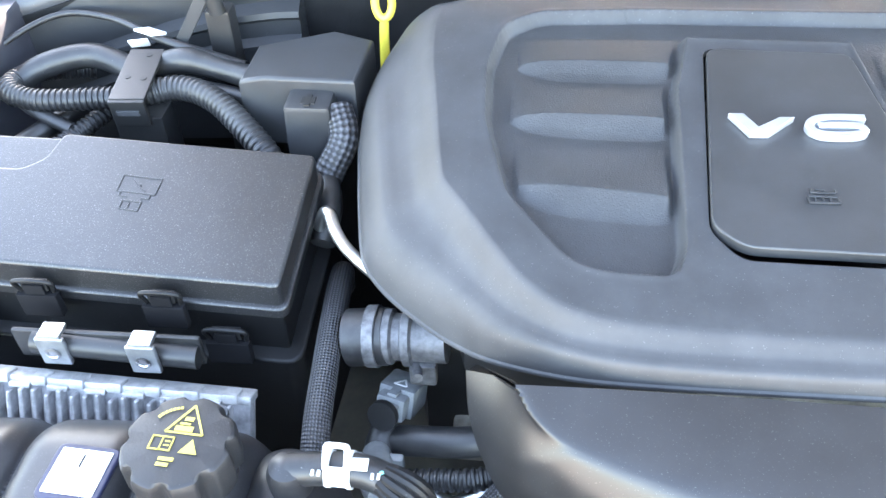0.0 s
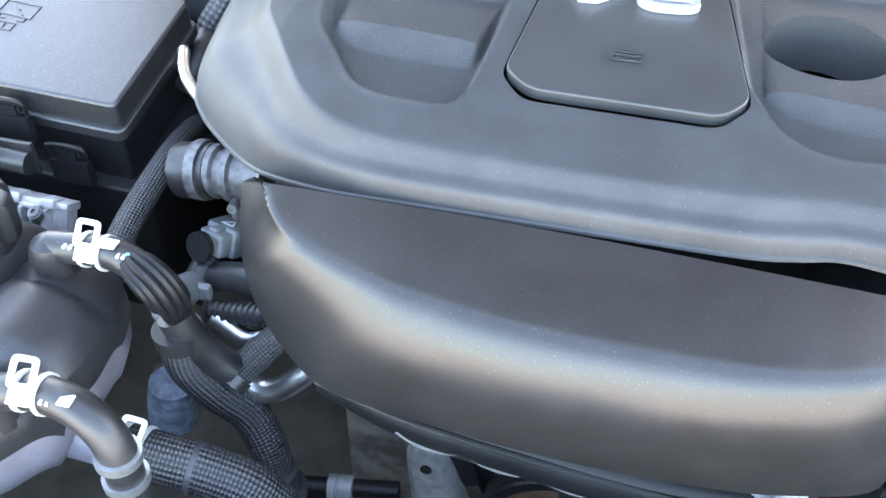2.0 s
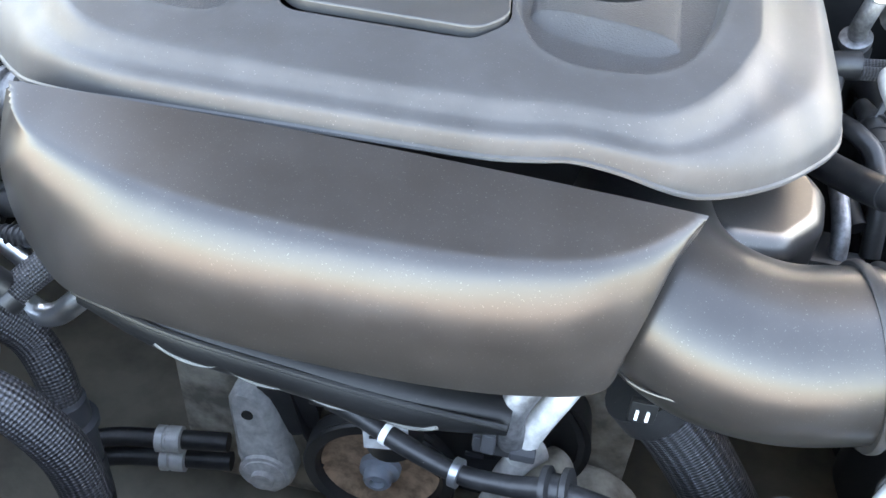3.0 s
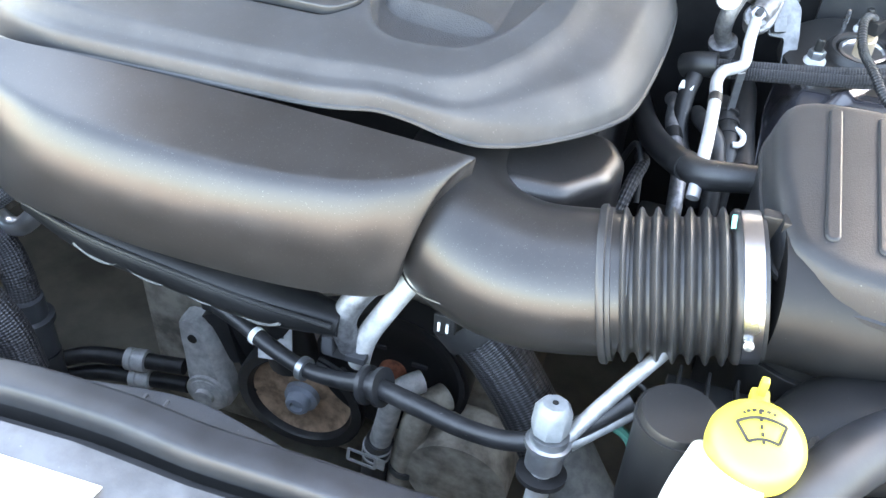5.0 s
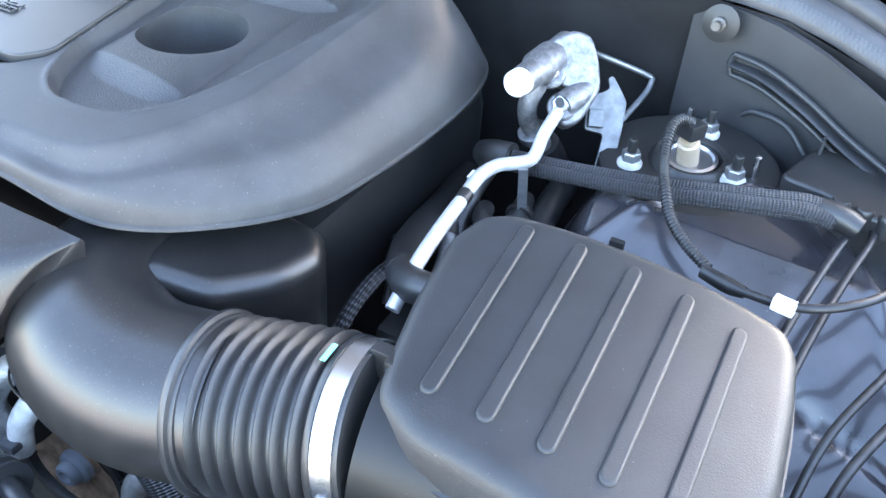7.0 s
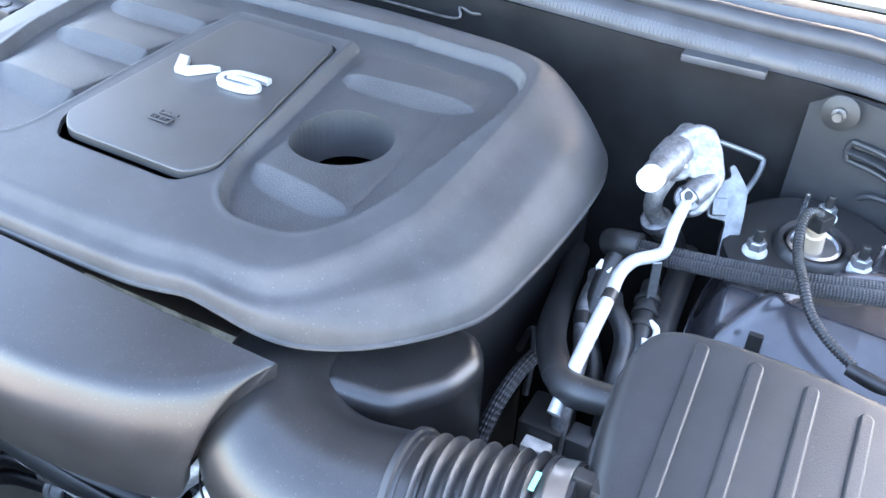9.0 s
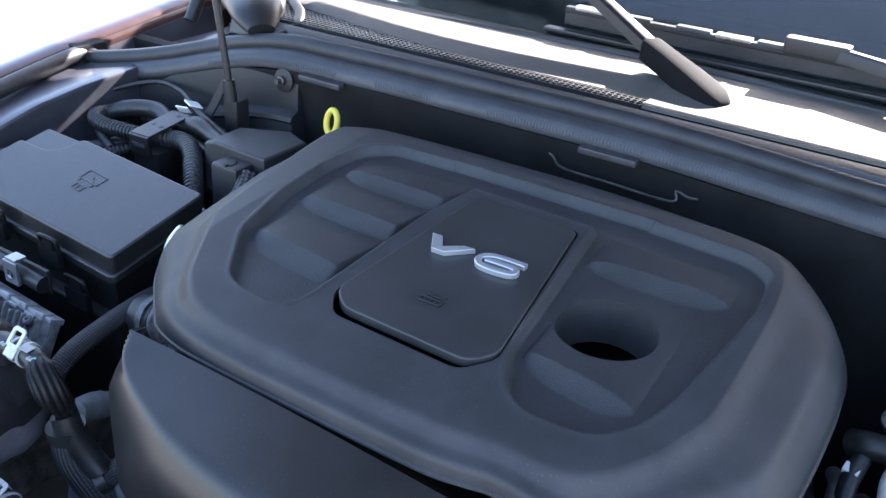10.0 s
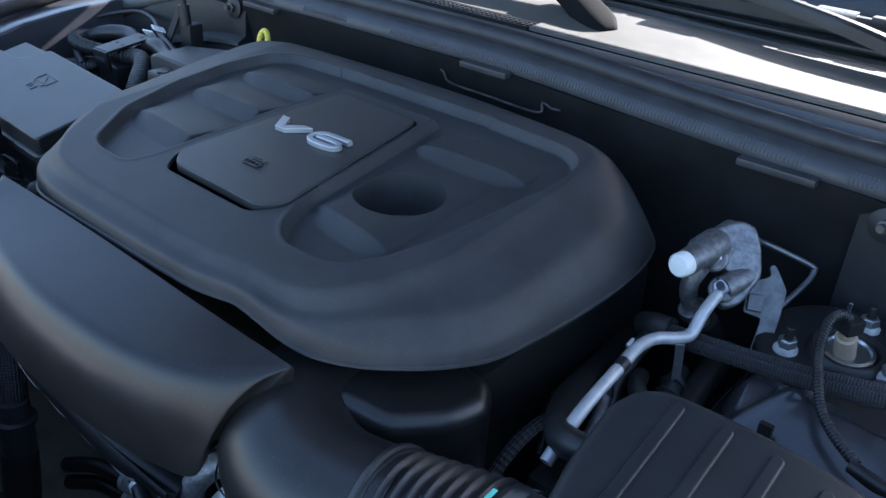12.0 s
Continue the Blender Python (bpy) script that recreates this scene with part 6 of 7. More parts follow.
    part("hanging_tag", box(-0.004, -0.001, -0.05, 0.004, 0.001, 0.002, 0.0005, m=Matrix.Translation((0.713, 0.628, 0.995)) @ Matrix.Rotation(radians(12), 4, "X") @ Matrix.Rotation(radians(30), 4, "Z")), ZINC, a, "crumpled clear plastic tag")


refrigerant_fitting()


def small_hoses():
    cable([(0.672, 0.655, 0.972), (0.668, 0.631, 0.955), (0.672, 0.60, 0.93), (0.69, 0.57, 0.91), (0.70, 0.54, 0.90)], 0.0085, "black heater hose with a white clip", HOSE, name="heater_hose")
    k = thing("hose_clip", (0.668, 0.632, 0.958), "small white plastic hose clip", "clip")
    part("clip", box(-0.007, -0.005, -0.003, 0.007, 0.005, 0.0035, 0.001, m=Matrix.Translation((0.667, 0.640, 0.966)) @ Matrix.Rotation(radians(-12), 4, "Z") @ Matrix.Rotation(radians(25), 4, "X")), WHITE, k)
    cable([(0.612, 0.743, 0.90), (0.631, 0.649, 0.92), (0.645, 0.582, 0.94), (0.658, 0.537, 0.955), (0.672, 0.504, 0.966), (0.685, 0.479, 0.975)], 0.0125, "black rubber breather hose beside the air cleaner", HOSE, name="breather_hose", n=40, sides=18)
    cable([(0.69, 0.66, 0.985), (0.672, 0.662, 0.982), (0.66, 0.668, 0.975)], 0.0125, "black rubber end of the braided loom", HOSE, name="hose_end", sides=18)
    cable([(0.682, 0.63, 0.945), (0.690, 0.607, 0.95), (0.703, 0.592, 0.945), (0.709, 0.579, 0.935), (0.712, 0.552, 0.92), (0.715, 0.53, 0.88)], 0.0085, "slim black hose under the aluminium pipe", HOSE, name="slim_hose")
    cable([(0.640, 0.60, 0.90), (0.645, 0.55, 0.925), (0.640, 0.51, 0.925), (0.634, 0.475, 0.90), (0.632, 0.44, 0.85)], 0.0065, "flecked wiring sleeve low behind the bellows", MESHSLEEVE, name="mesh_hose")
    l = thing("return_pipe", (0.67, 0.58, 0.93), "grey aluminium return pipe with black tape", "pipe")
    part("pipe", sweep([(0.655, 0.66, 0.94), (0.660, 0.641, 0.945), (0.662, 0.612, 0.94), (0.670, 0.586, 0.93), (0.678, 0.564, 0.925), (0.683, 0.519, 0.90), (0.684, 0.50, 0.84)], 0.0075, sides=16, n=50), FITMET, l)
    part("tape_band", sweep([(0.6645, 0.603, 0.9365), (0.668, 0.592, 0.9325)], 0.0085, sides=16), BLACK, l, "black tape band")
    k = thing("line_coupler", (0.714, 0.62, 0.94), "black ribbed line coupler with a white hook clip", "coupler")
    part("barrel", sweep([(0.706, 0.665, 0.945), (0.710, 0.644, 0.945), (0.717, 0.601, 0.935), (0.720, 0.575, 0.915), (0.722, 0.56, 0.88)], [0.008, 0.009, 0.0105, 0.010, 0.009], sides=16), BLACK, k)
    for y, z in ((0.642, 0.9445), (0.628, 0.9415), (0.612, 0.9375)):
        part("collar", lathe([(0.008, 0), (0.0122, 0), (0.0122, 0.005), (0.008, 0.005)], (0.7102 + (0.644 - y) * 0.16, y, z), (0.15, -0.95, -0.22), sides=20), RUBBER, k)
    part("hook_clip", sweep([(0.721, 0.612, 0.946), (0.728, 0.607, 0.945), (0.730, 0.599, 0.943), (0.727, 0.591, 0.942), (0.721, 0.589, 0.942)], 0.003, sides=10, n=30), WHITE, k, "white plastic hook")
    q = thing("wiring_lead", (0.65, 0.48, 0.93), "thin black wiring lead behind the bellows", "cable")
    part("lead", sweep([(0.620, 0.57, 0.90), (0.633, 0.56, 0.938), (0.642, 0.545, 0.935), (0.648, 0.52, 0.90)], 0.003, sides=8, n=30), HOSE, q)
    cable([(0.72, 0.75, 0.93), (0.725, 0.70, 0.94), (0.728, 0.64, 0.935), (0.735, 0.58, 0.92)], 0.013, "dark hose dropping behind the fitting", HOSE, name="heater_hose")
    j = thing("junction_block", (0.69, 0.55, 0.90), "dark plastic junction block among the hoses", "connector")
    part("block", box(0.650, 0.50, 0.83, 0.69, 0.545, 0.89, 0.006), BLACK, j)
    part("plug", box(0.69, 0.51, 0.85, 0.712, 0.535, 0.88, 0.004), DARKGREY, j)
    part("clip_tab", box(0.66, 0.485, 0.86, 0.685, 0.50, 0.88, 0.003), CAST, j)


small_hoses()


def braided_loom():
    l = thing("braided_loom", (0.80, 0.67, 0.99), "wide braided black loom lying across the strut tower", "cable")
    run = [(0.690, 0.658, 0.984), (0.715, 0.657, 0.987), (0.773, 0.657, 0.994), (0.819, 0.658, 1.000), (0.860, 0.661, 1.007), (0.902, 0.669, 1.011), (0.926, 0.676, 1.012), (0.950, 0.680, 1.009)]
    for name, dy, dz, r in (("upper_sleeve", 0.002, 0.0022, 0.0058), ("lower_sleeve", -0.003, -0.0036, 0.0058), ("front_sleeve", -0.006, 0.0002, 0.0046)):
        part(name, sweep([(x, y + dy, z + dz) for x, y, z in run], [r, r, r, r * 1.05, r * 1.1, r * 1.2, r * 1.25, r * 1.1], sides=18, n=90), BRAID, l)
    part("end_wrap", sweep([(0.936, 0.680, 1.011), (0.952, 0.680, 1.009), (0.968, 0.678, 1.005)], [0.0095, 0.0105, 0.009], sides=18), BLACK, l, "black taped loom end")
    part("end_plug", sweep([(0.690, 0.659, 0.984), (0.676, 0.660, 0.983)], [0.0110, 0.0105], sides=18), RUBBER, l)


braided_loom()

TOWER = rounded([(0.752, 0.56), (0.79, 0.50), (0.98, 0.42), (1.07, 0.45), (1.09, 0.62), (1.05, 0.76), (0.90, 0.80), (0.76, 0.79), (0.745, 0.68)], 0.04, 5)


def strut_tower():
    t = thing("strut_tower", (0.85, 0.65, 0.85), "glossy dark grey painted strut tower with a black top mount", "strut tower")

    def h(x, y, d):
        top = 0.984 + 0.06 * (y - 0.70) - 0.05 * np.maximum(0, x - 0.88)
        fall = 0.80 * np.maximum(0, 0.650 - y) ** 1.10 + 0.10 * np.maximum(0, x - 0.93)
        dents = 0.006 * np.exp(-(((x - 0.98) / 0.02) ** 2 + ((y - 0.56) / 0.015) ** 2)) + 0.007 * np.exp(-(((x - 0.97) / 0.03) ** 2 + ((y - 0.50) / 0.012) ** 2)) + 0.0022 * np.sin(31 * x + 17 * y) * np.sin(47 * y - 11 * x)
        dents = dents - 0.006 * np.exp(-((y - 0.625 - 0.10 * np.sin(14 * (x - 0.79))) / 0.010) ** 2) + 0.004 * np.exp(-((y - 0.585 + 0.25 * (x - 0.90)) / 0.005) ** 2) * smooth(0.87, 0.90, x)
        return top - fall - 0.05 * (1 - smooth(0, 0.035, d)) ** 2 - dents
    part("tower_skin", dome(TOWER, h, rings=90, points=260, centre=(0.88, 0.63), skirt=((0.004, 0.05), (0.01, 0.20))), TOWERPAINT, t, smooth=60)
    c = Vector((0.826, 0.735, 0.984))
    ax = (0, -0.10, 1)
    part("top_mount", lathe([(0.024, 0.004), (0.027, 0.012), (0.031, 0.0135), (0.034, 0.011), (0.036, 0.006), (0.072, 0.006), (0.078, 0.003), (0.080, -0.006), (0.02, -0.004)], c, ax, sides=56), BLACK, t, "black strut top mount")
    part("mount_ring", lathe([(0.019, 0.006), (0.0225, 0.006), (0.0235, 0.0105), (0.0205, 0.0115), (0.019, 0.009)], c, ax, sides=40), STEEL, t)
    part("mount_cup", lathe([(0.001, 0.001), (0.018, 0.001), (0.019, 0.008), (0.018, 0.008), (0.016, 0.003), (0.001, 0.003)], c, ax, sides=32), DARKSTEEL, t)
    for p in ((0.781, 0.705, 0.986), (0.866, 0.722, 0.989), (0.828, 0.784, 0.994)):
        n = part("nut_base", lathe([(0.001, 0), (0.0110, 0), (0.0110, 0.003), (0.0085, 0.006), (0.001, 0.006)], p, ax, sides=24), PAPER, t, "white capped nut base")
        part("nut", hexnut(Vector(p) + Vector((0, 0, 0.005)), 0.0085, 0.009, ax), ZINC, n)
        part("stud", lathe([(0.0005, 0), (0.0042, 0), (0.0042, 0.012), (0.003, 0.0135), (0.0005, 0.0135)], Vector(p) + Vector((0, -0.001, 0.013)), ax, sides=14), BLACKINK, n)
    for p in ((0.880, 0.738, 0.989), (0.808, 0.785, 0.993)):
        part("locating_stud", lathe([(0.0005, 0), (0.0028, 0), (0.0028, 0.022), (0.0005, 0.023)], p, ax, sides=12), STEEL, t)
    for x, y in ((0.87, 0.60), (0.905, 0.585), (0.955, 0.53), (1.0, 0.52), (0.93, 0.55)):
        z = float(h(np.array([[x]]), np.array([[y]]), np.array([[0.1]]))[0, 0])
        part("spot_stud", lathe([(0.0005, 0), (0.0042, 0), (0.0036, 0.0015), (0.0005, 0.0015)], (x, y, z), (0, -0.3, 1), sides=14), TOWERPAINT, t)
    part("loom_clip", box(0.80, 0.603, 0.945, 0.812, 0.609, 0.975, 0.0015), BLACK, t)
    part("loom_clip", box(0.794, 0.598, 0.945, 0.822, 0.612, 0.952, 0.0015), BLACK, t)


strut_tower()


def damper_sensor():
    s = thing("damper_sensor", (0.815, 0.70, 0.98), "cream plastic damper plug with a corrugated lead", "sensor")
    part("plug", lathe([(0.001, 0), (0.0095, 0), (0.0095, 0.026), (0.0075, 0.0275), (0.0075, 0.033), (0.001, 0.033)], (0.825, 0.730, 0.990), (-0.08, -0.40, 1), sides=20), TANPLUG, s, "cream plug body")
    part("plug_head", box(-0.008, -0.008, 0, 0.010, 0.010, 0.014, 0.002, m=Matrix.Translation((0.822, 0.715, 1.022)) @ Matrix.Rotation(radians(-30), 4, "Z")), BLACK, s)
    part("corrugated_lead", sweep([(0.822, 0.714, 1.036), (0.815, 0.706, 1.040), (0.811, 0.692, 1.036), (0.815, 0.668, 1.022), (0.825, 0.640, 1.016), (0.838, 0.618, 1.003), (0.856, 0.604, 0.993), (0.878, 0.592, 0.986)], 0.0046, ribs=56, rib_depth=0.0010, sides=12), RUBBER, s)
    part("taped_joint", sweep([(0.875, 0.590, 0.984), (0.895, 0.583, 0.984), (0.908, 0.578, 0.986)], [0.0055, 0.0062, 0.0045], sides=12), HOSE, s)
    part("thin_lead", sweep([(0.900, 0.580, 0.985), (0.937, 0.568, 0.994), (0.965, 0.572, 1.002), (0.99, 0.595, 1.006), (1.005, 0.63, 1.008), (1.01, 0.665, 1.0)], 0.0034, n=50, sides=10), HOSE, s)
    part("tape_flag", box(-0.008, -0.0045, -0.0045, 0.008, 0.0045, 0.0048, 0.001, m=Matrix.Translation((0.935, 0.567, 0.994)) @ Matrix.Rotation(radians(-10), 4, "Z")), WHITE, s, "white tape flag")


damper_sensor()


def brake_lines():
    for i, dx in enumerate((0.0, 0.017)):
        cable([(0.962 + dx, 0.69, 1.0), (0.962 + dx, 0.675, 0.998), (0.952 + dx, 0.63, 0.985), (0.94 + dx, 0.56, 0.965), (0.934 + dx, 0.50, 0.945), (0.93 + dx, 0.46, 0.90)], 0.0032, "slim black coated brake line in a pair", HOSE, name="brake_line", n=50)
    t = thing("line_tray", (0.98, 0.72, 0.98), "black plastic tray edge holding the brake lines", "tray")
    part("tray", slab(rounded([(0.90, 0.715), (0.945, 0.705), (0.96, 0.692), (1.08, 0.67), (1.10, 0.76), (0.92, 0.785)], 0.01, 4), 0.96, lambda x, y: 1.012 + 0 * x, 0.004), BLACK, t)
    for x in (0.95, 0.968, 0.986, 1.004, 1.022):
        part("tray_tooth", lathe([(0.001, 0), (0.008, 0), (0.008, 0.014), (0.006, 0.017), (0.001, 0.017)], (x, 0.698 - 0.18 * (x - 0.95), 0.998), sides=16), BLACK, t)
    for pts, r in (([(1.06, 0.66, 1.0), (1.035, 0.62, 0.995), (1.01, 0.56, 0.975), (0.985, 0.50, 0.95), (0.975, 0.44, 0.90)], 0.0032), ([(1.07, 0.64, 1.0), (1.05, 0.60, 0.99), (1.025, 0.54, 0.965), (1.0, 0.48, 0.94), (0.99, 0.42, 0.89)], 0.0036)):
        cable(pts, r, "black washer line curving along the wing", HOSE, name="washer_line", n=40)
    cable([(1.02, 0.68, 1.0), (1.028, 0.665, 0.98), (1.03, 0.64, 0.94)], 0.013, "taped braided loom entering the tray", BRAID, name="braided_hose", n=30)
    b = thing("headlamp_mount", (0.99, 0.40, 0.90), "black mount with a white ring and steel bolt", "mount")
    part("cup", lathe([(0.001, 0), (0.026, 0), (0.028, 0.012), (0.024, 0.018), (0.001, 0.018)], (0.985, 0.405, 0.90), sides=32), BLACK, b)
    part("ring", lathe([(0.010, 0), (0.017, 0), (0.017, 0.004), (0.010, 0.004)], (0.985, 0.405, 0.918), sides=32), WHITE, b, "white plastic ring")
    part("bolt", lathe([(0.001, 0), (0.008, 0), (0.008, 0.014), (0.006, 0.016), (0.006, 0.026), (0.001, 0.026)], (0.985, 0.405, 0.92), (0.05, 0, 1), sides=16), DARKSTEEL, b)
    g = thing("relay_box", (1.05, 0.45, 0.9), "blue-grey plastic relay box on the wing", "relay box")
    part("box", box(1.03, 0.40, 0.88, 1.09, 0.49, 0.965, 0.008), DARKGREY, g)


brake_lines()


def brake_reservoir():
    r = thing("brake_reservoir", (0.97, 0.93, 1.08), "white fluid reservoir with a yellow cap beyond the seal", "reservoir")
    part("tank", box(0.975, 0.90, 1.03, 1.04, 0.96, 1.10, 0.008), WHITE, r)
    part("cap", lathe([(0.001, 0), (0.025, 0), (0.026, 0.004), (0.024, 0.014), (0.001, 0.016)], (0.968, 0.925, 1.098), sides=32), YELLOW, r, "yellow ribbed cap")


brake_reservoir()


# ---- front of the engine ----
def front_drive():
    p = thing("crank_pulley", (0.335, 0.42, 0.595), "dark ribbed drive pulley with a rusty face and grey hub", "pulley")
    ax = Vector((0.05, -1, 0.0))
    c = Vector((0.327, 0.440, 0.596))
    part("rim", lathe([(0.060, 0.0), (0.077, 0.0), (0.0780, 0.003), (0.075, 0.005), (0.0780, 0.008), (0.075, 0.011), (0.0780, 0.014), (0.075, 0.017), (0.0780, 0.022), (0.076, 0.025), (0.065, 0.025), (0.062, 0.020), (0.060, 0.006)], c, ax, sides=56), RUBBER, p)
    part("face", lathe([(0.001, 0.0055), (0.0595, 0.0055), (0.0605, 0.017), (0.052, 0.011), (0.030, 0.0095), (0.020, 0.013), (0.001, 0.013)], c, ax, sides=48), RUST, p, "rusty steel pulley face")
    part("hub", lathe([(0.001, 0.010), (0.0215, 0.010), (0.0205, 0.020), (0.0150, 0.023), (0.0145, 0.031), (0.012, 0.034), (0.008, 0.034), (0.0075, 0.028), (0.001, 0.028)], c, ax, sides=32), mat("grey_hub", (0.24, 0.265, 0.30), 0.55, 0.1, grain=0.3, blotch=0.2), p, "grey painted hub bolt")
    q = thing("pump_pulley", (0.43, 0.44, 0.665), "large black pump pulley with a rusty centre bolt", "pulley")
    c2 = Vector((0.437, 0.440, 0.672))
    part("disc", lathe([(0.001, 0.004), (0.03, 0.004), (0.034, 0.001), (0.060, 0.001), (0.066, 0.006), (0.082, 0.008), (0.088, 0.012), (0.088, 0.0), (0.088, -0.02), (0.001, -0.02)], c2, ax, sides=48), BLACK, q)
    part("bolt", lathe([(0.001, 0.0), (0.0155, 0.0), (0.0155, 0.006), (0.013, 0.010), (0.001, 0.011)], c2 + ax * 0.004, ax, sides=20), mat("red_rust", (0.30, 0.10, 0.055), 0.8, grain=0.5, blotch=0.4, blotch_size=0.006), q, "red rusty centre bolt")
    for a in (0.6, 2.0, 4.2):
        part("face_notch", box(-0.009, -0.0025, 0, 0.009, 0.0025, 0.003, 0.001, m=Matrix.Translation(c2 + ax * 0.006 + Vector((0.038 * math.cos(a), 0, 0.038 * math.sin(a)))) @ Matrix.Rotation(radians(90), 4, "X")), DARKGREY, q)
    t = thing("belt_tensioner", (0.183, 0.42, 0.59), "corroded cast aluminium belt tensioner arm", "tensioner")
    rings = []
    for s, w in ((0.0, 0.006), (0.03, 0.014), (0.10, 0.020), (0.22, 0.0225), (0.50, 0.0255), (0.72, 0.0295), (0.85, 0.028), (0.94, 0.021), (1.0, 0.007)):
        z = 0.671 - 0.122 * s
        x = 0.190 + 0.027 * s
        y = 0.432 - 0.018 * s
        rings.append([(x - w, y + 0.014, z), (x - w, y - 0.004, z), (x - w * 0.7, y - 0.012, z), (x + w * 0.7, y - 0.012, z), (x + w, y - 0.004, z), (x + w, y + 0.014, z)])
    bm = bmesh.new()
    loft(bm, rings)
    part("arm", bm, CAST, t)
    part("pivot", lathe([(0.001, 0), (0.022, 0), (0.022, 0.006), (0.012, 0.008), (0.012, 0.014), (0.001, 0.014)], (0.2125, 0.4055, 0.577), ax, sides=28), CAST, t)
    part("pivot_ring", lathe([(0.0235, 0), (0.027, 0), (0.0265, 0.004), (0.0235, 0.004)], (0.2125, 0.4055, 0.577), ax, sides=30), CAST, t)
    part("arm_hole", lathe([(0.0005, 0), (0.006, 0), (0.006, 0.002), (0.0005, 0.002)], (0.195, 0.4175, 0.648), ax, sides=16), BLACKINK, t)
    part("idler", lathe([(0.001, 0), (0.038, 0), (0.038, 0.022), (0.03, 0.024), (0.001, 0.024)], (0.222, 0.458, 0.640), ax, sides=36), RUBBER, t)
    k = thing("drive_belt", (0.3, 0.45, 0.62), "black ribbed drive belt round the pulleys", "belt")
    loop = [(0.327 + 0.079 * math.cos(a), 0.428, 0.596 + 0.079 * math.sin(a)) for a in np.linspace(radians(200), radians(380), 14)] + [(0.43 + 0.09 * math.cos(a), 0.445, 0.668 + 0.09 * math.sin(a)) for a in np.linspace(radians(-20), radians(110), 10)] + [(0.30, 0.445, 0.715), (0.23, 0.444, 0.68), (0.245, 0.436, 0.63), (0.268, 0.43, 0.585)]
    bm = bmesh.new()
    pl = np.array(loop)
    loft(bm, [[(x, y - 0.011, z), (x, y + 0.011, z), (x + (0.33 - x) * 0.03, y + 0.011, z + (0.62 - z) * 0.03), (x + (0.33 - x) * 0.03, y - 0.011, z + (0.62 - z) * 0.03)] for x, y, z in np.vstack([pl, pl[:1]])], caps=False)
    part("belt", bm, RUBBER, k)
    a = thing("timing_cover", (0.33, 0.46, 0.7), "dusty cast front cover of the engine", "engine part")
    part("cover", box(0.09, 0.47, 0.45, 0.57, 0.50, 0.88, 0.012), DUSTHAZE, a)
    for i in range(7):
        part("cover_bolt", hexnut((0.12 + 0.07 * i, 0.471, 0.80 + 0.02 * (i % 2)), 0.008, 0.008, (0, -1, 0)), STEEL, a)
    part("bracket_web", box(0.06, 0.44, 0.80, 0.30, 0.475, 0.83, 0.006), DUSTHAZE, a)
    part("alternator_body", lathe([(0.001, 0), (0.05, 0), (0.058, 0.01), (0.058, 0.07), (0.001, 0.07)], (0.53, 0.455, 0.58), (0, -1, 0), sides=36), DUSTHAZE, a)


front_drive()


def coil_rail():
    r = thing("coil_rail", (0.32, 0.30, 0.88), "black scalloped plastic rail under the intake duct", "rail")
    pts = [(0.155, 0.300, 0.918), (0.22, 0.292, 0.906), (0.30, 0.290, 0.895), (0.38, 0.290, 0.885), (0.448, 0.293, 0.878)]
    part("rail", sweep(pts, [0.016, 0.022, 0.023, 0.023, 0.014], sides=20, n=60, flat=0.9), BODYBLACK, r)
    line = spline(pts, 61)
    for k in range(4):
        a = line[k * 10 + 12:k * 10 + 22]
        part("scallop", sweep([(x, y - 0.0195 - 0.0015 * (2 * q / 9 - 1) ** 2, z - 0.002 - 0.009 * (1 - (2 * q / 9 - 1) ** 2)) for q, (x, y, z) in enumerate(a)], 0.0016, n=24, sides=8), DUSTHOSE, r, "dusty scalloped mould seam")
    part("rail_edge", sweep([(x, y - 0.019, z + 0.011) for x, y, z in pts], 0.0024, n=50, sides=8), BLACK, r)


coil_rail()


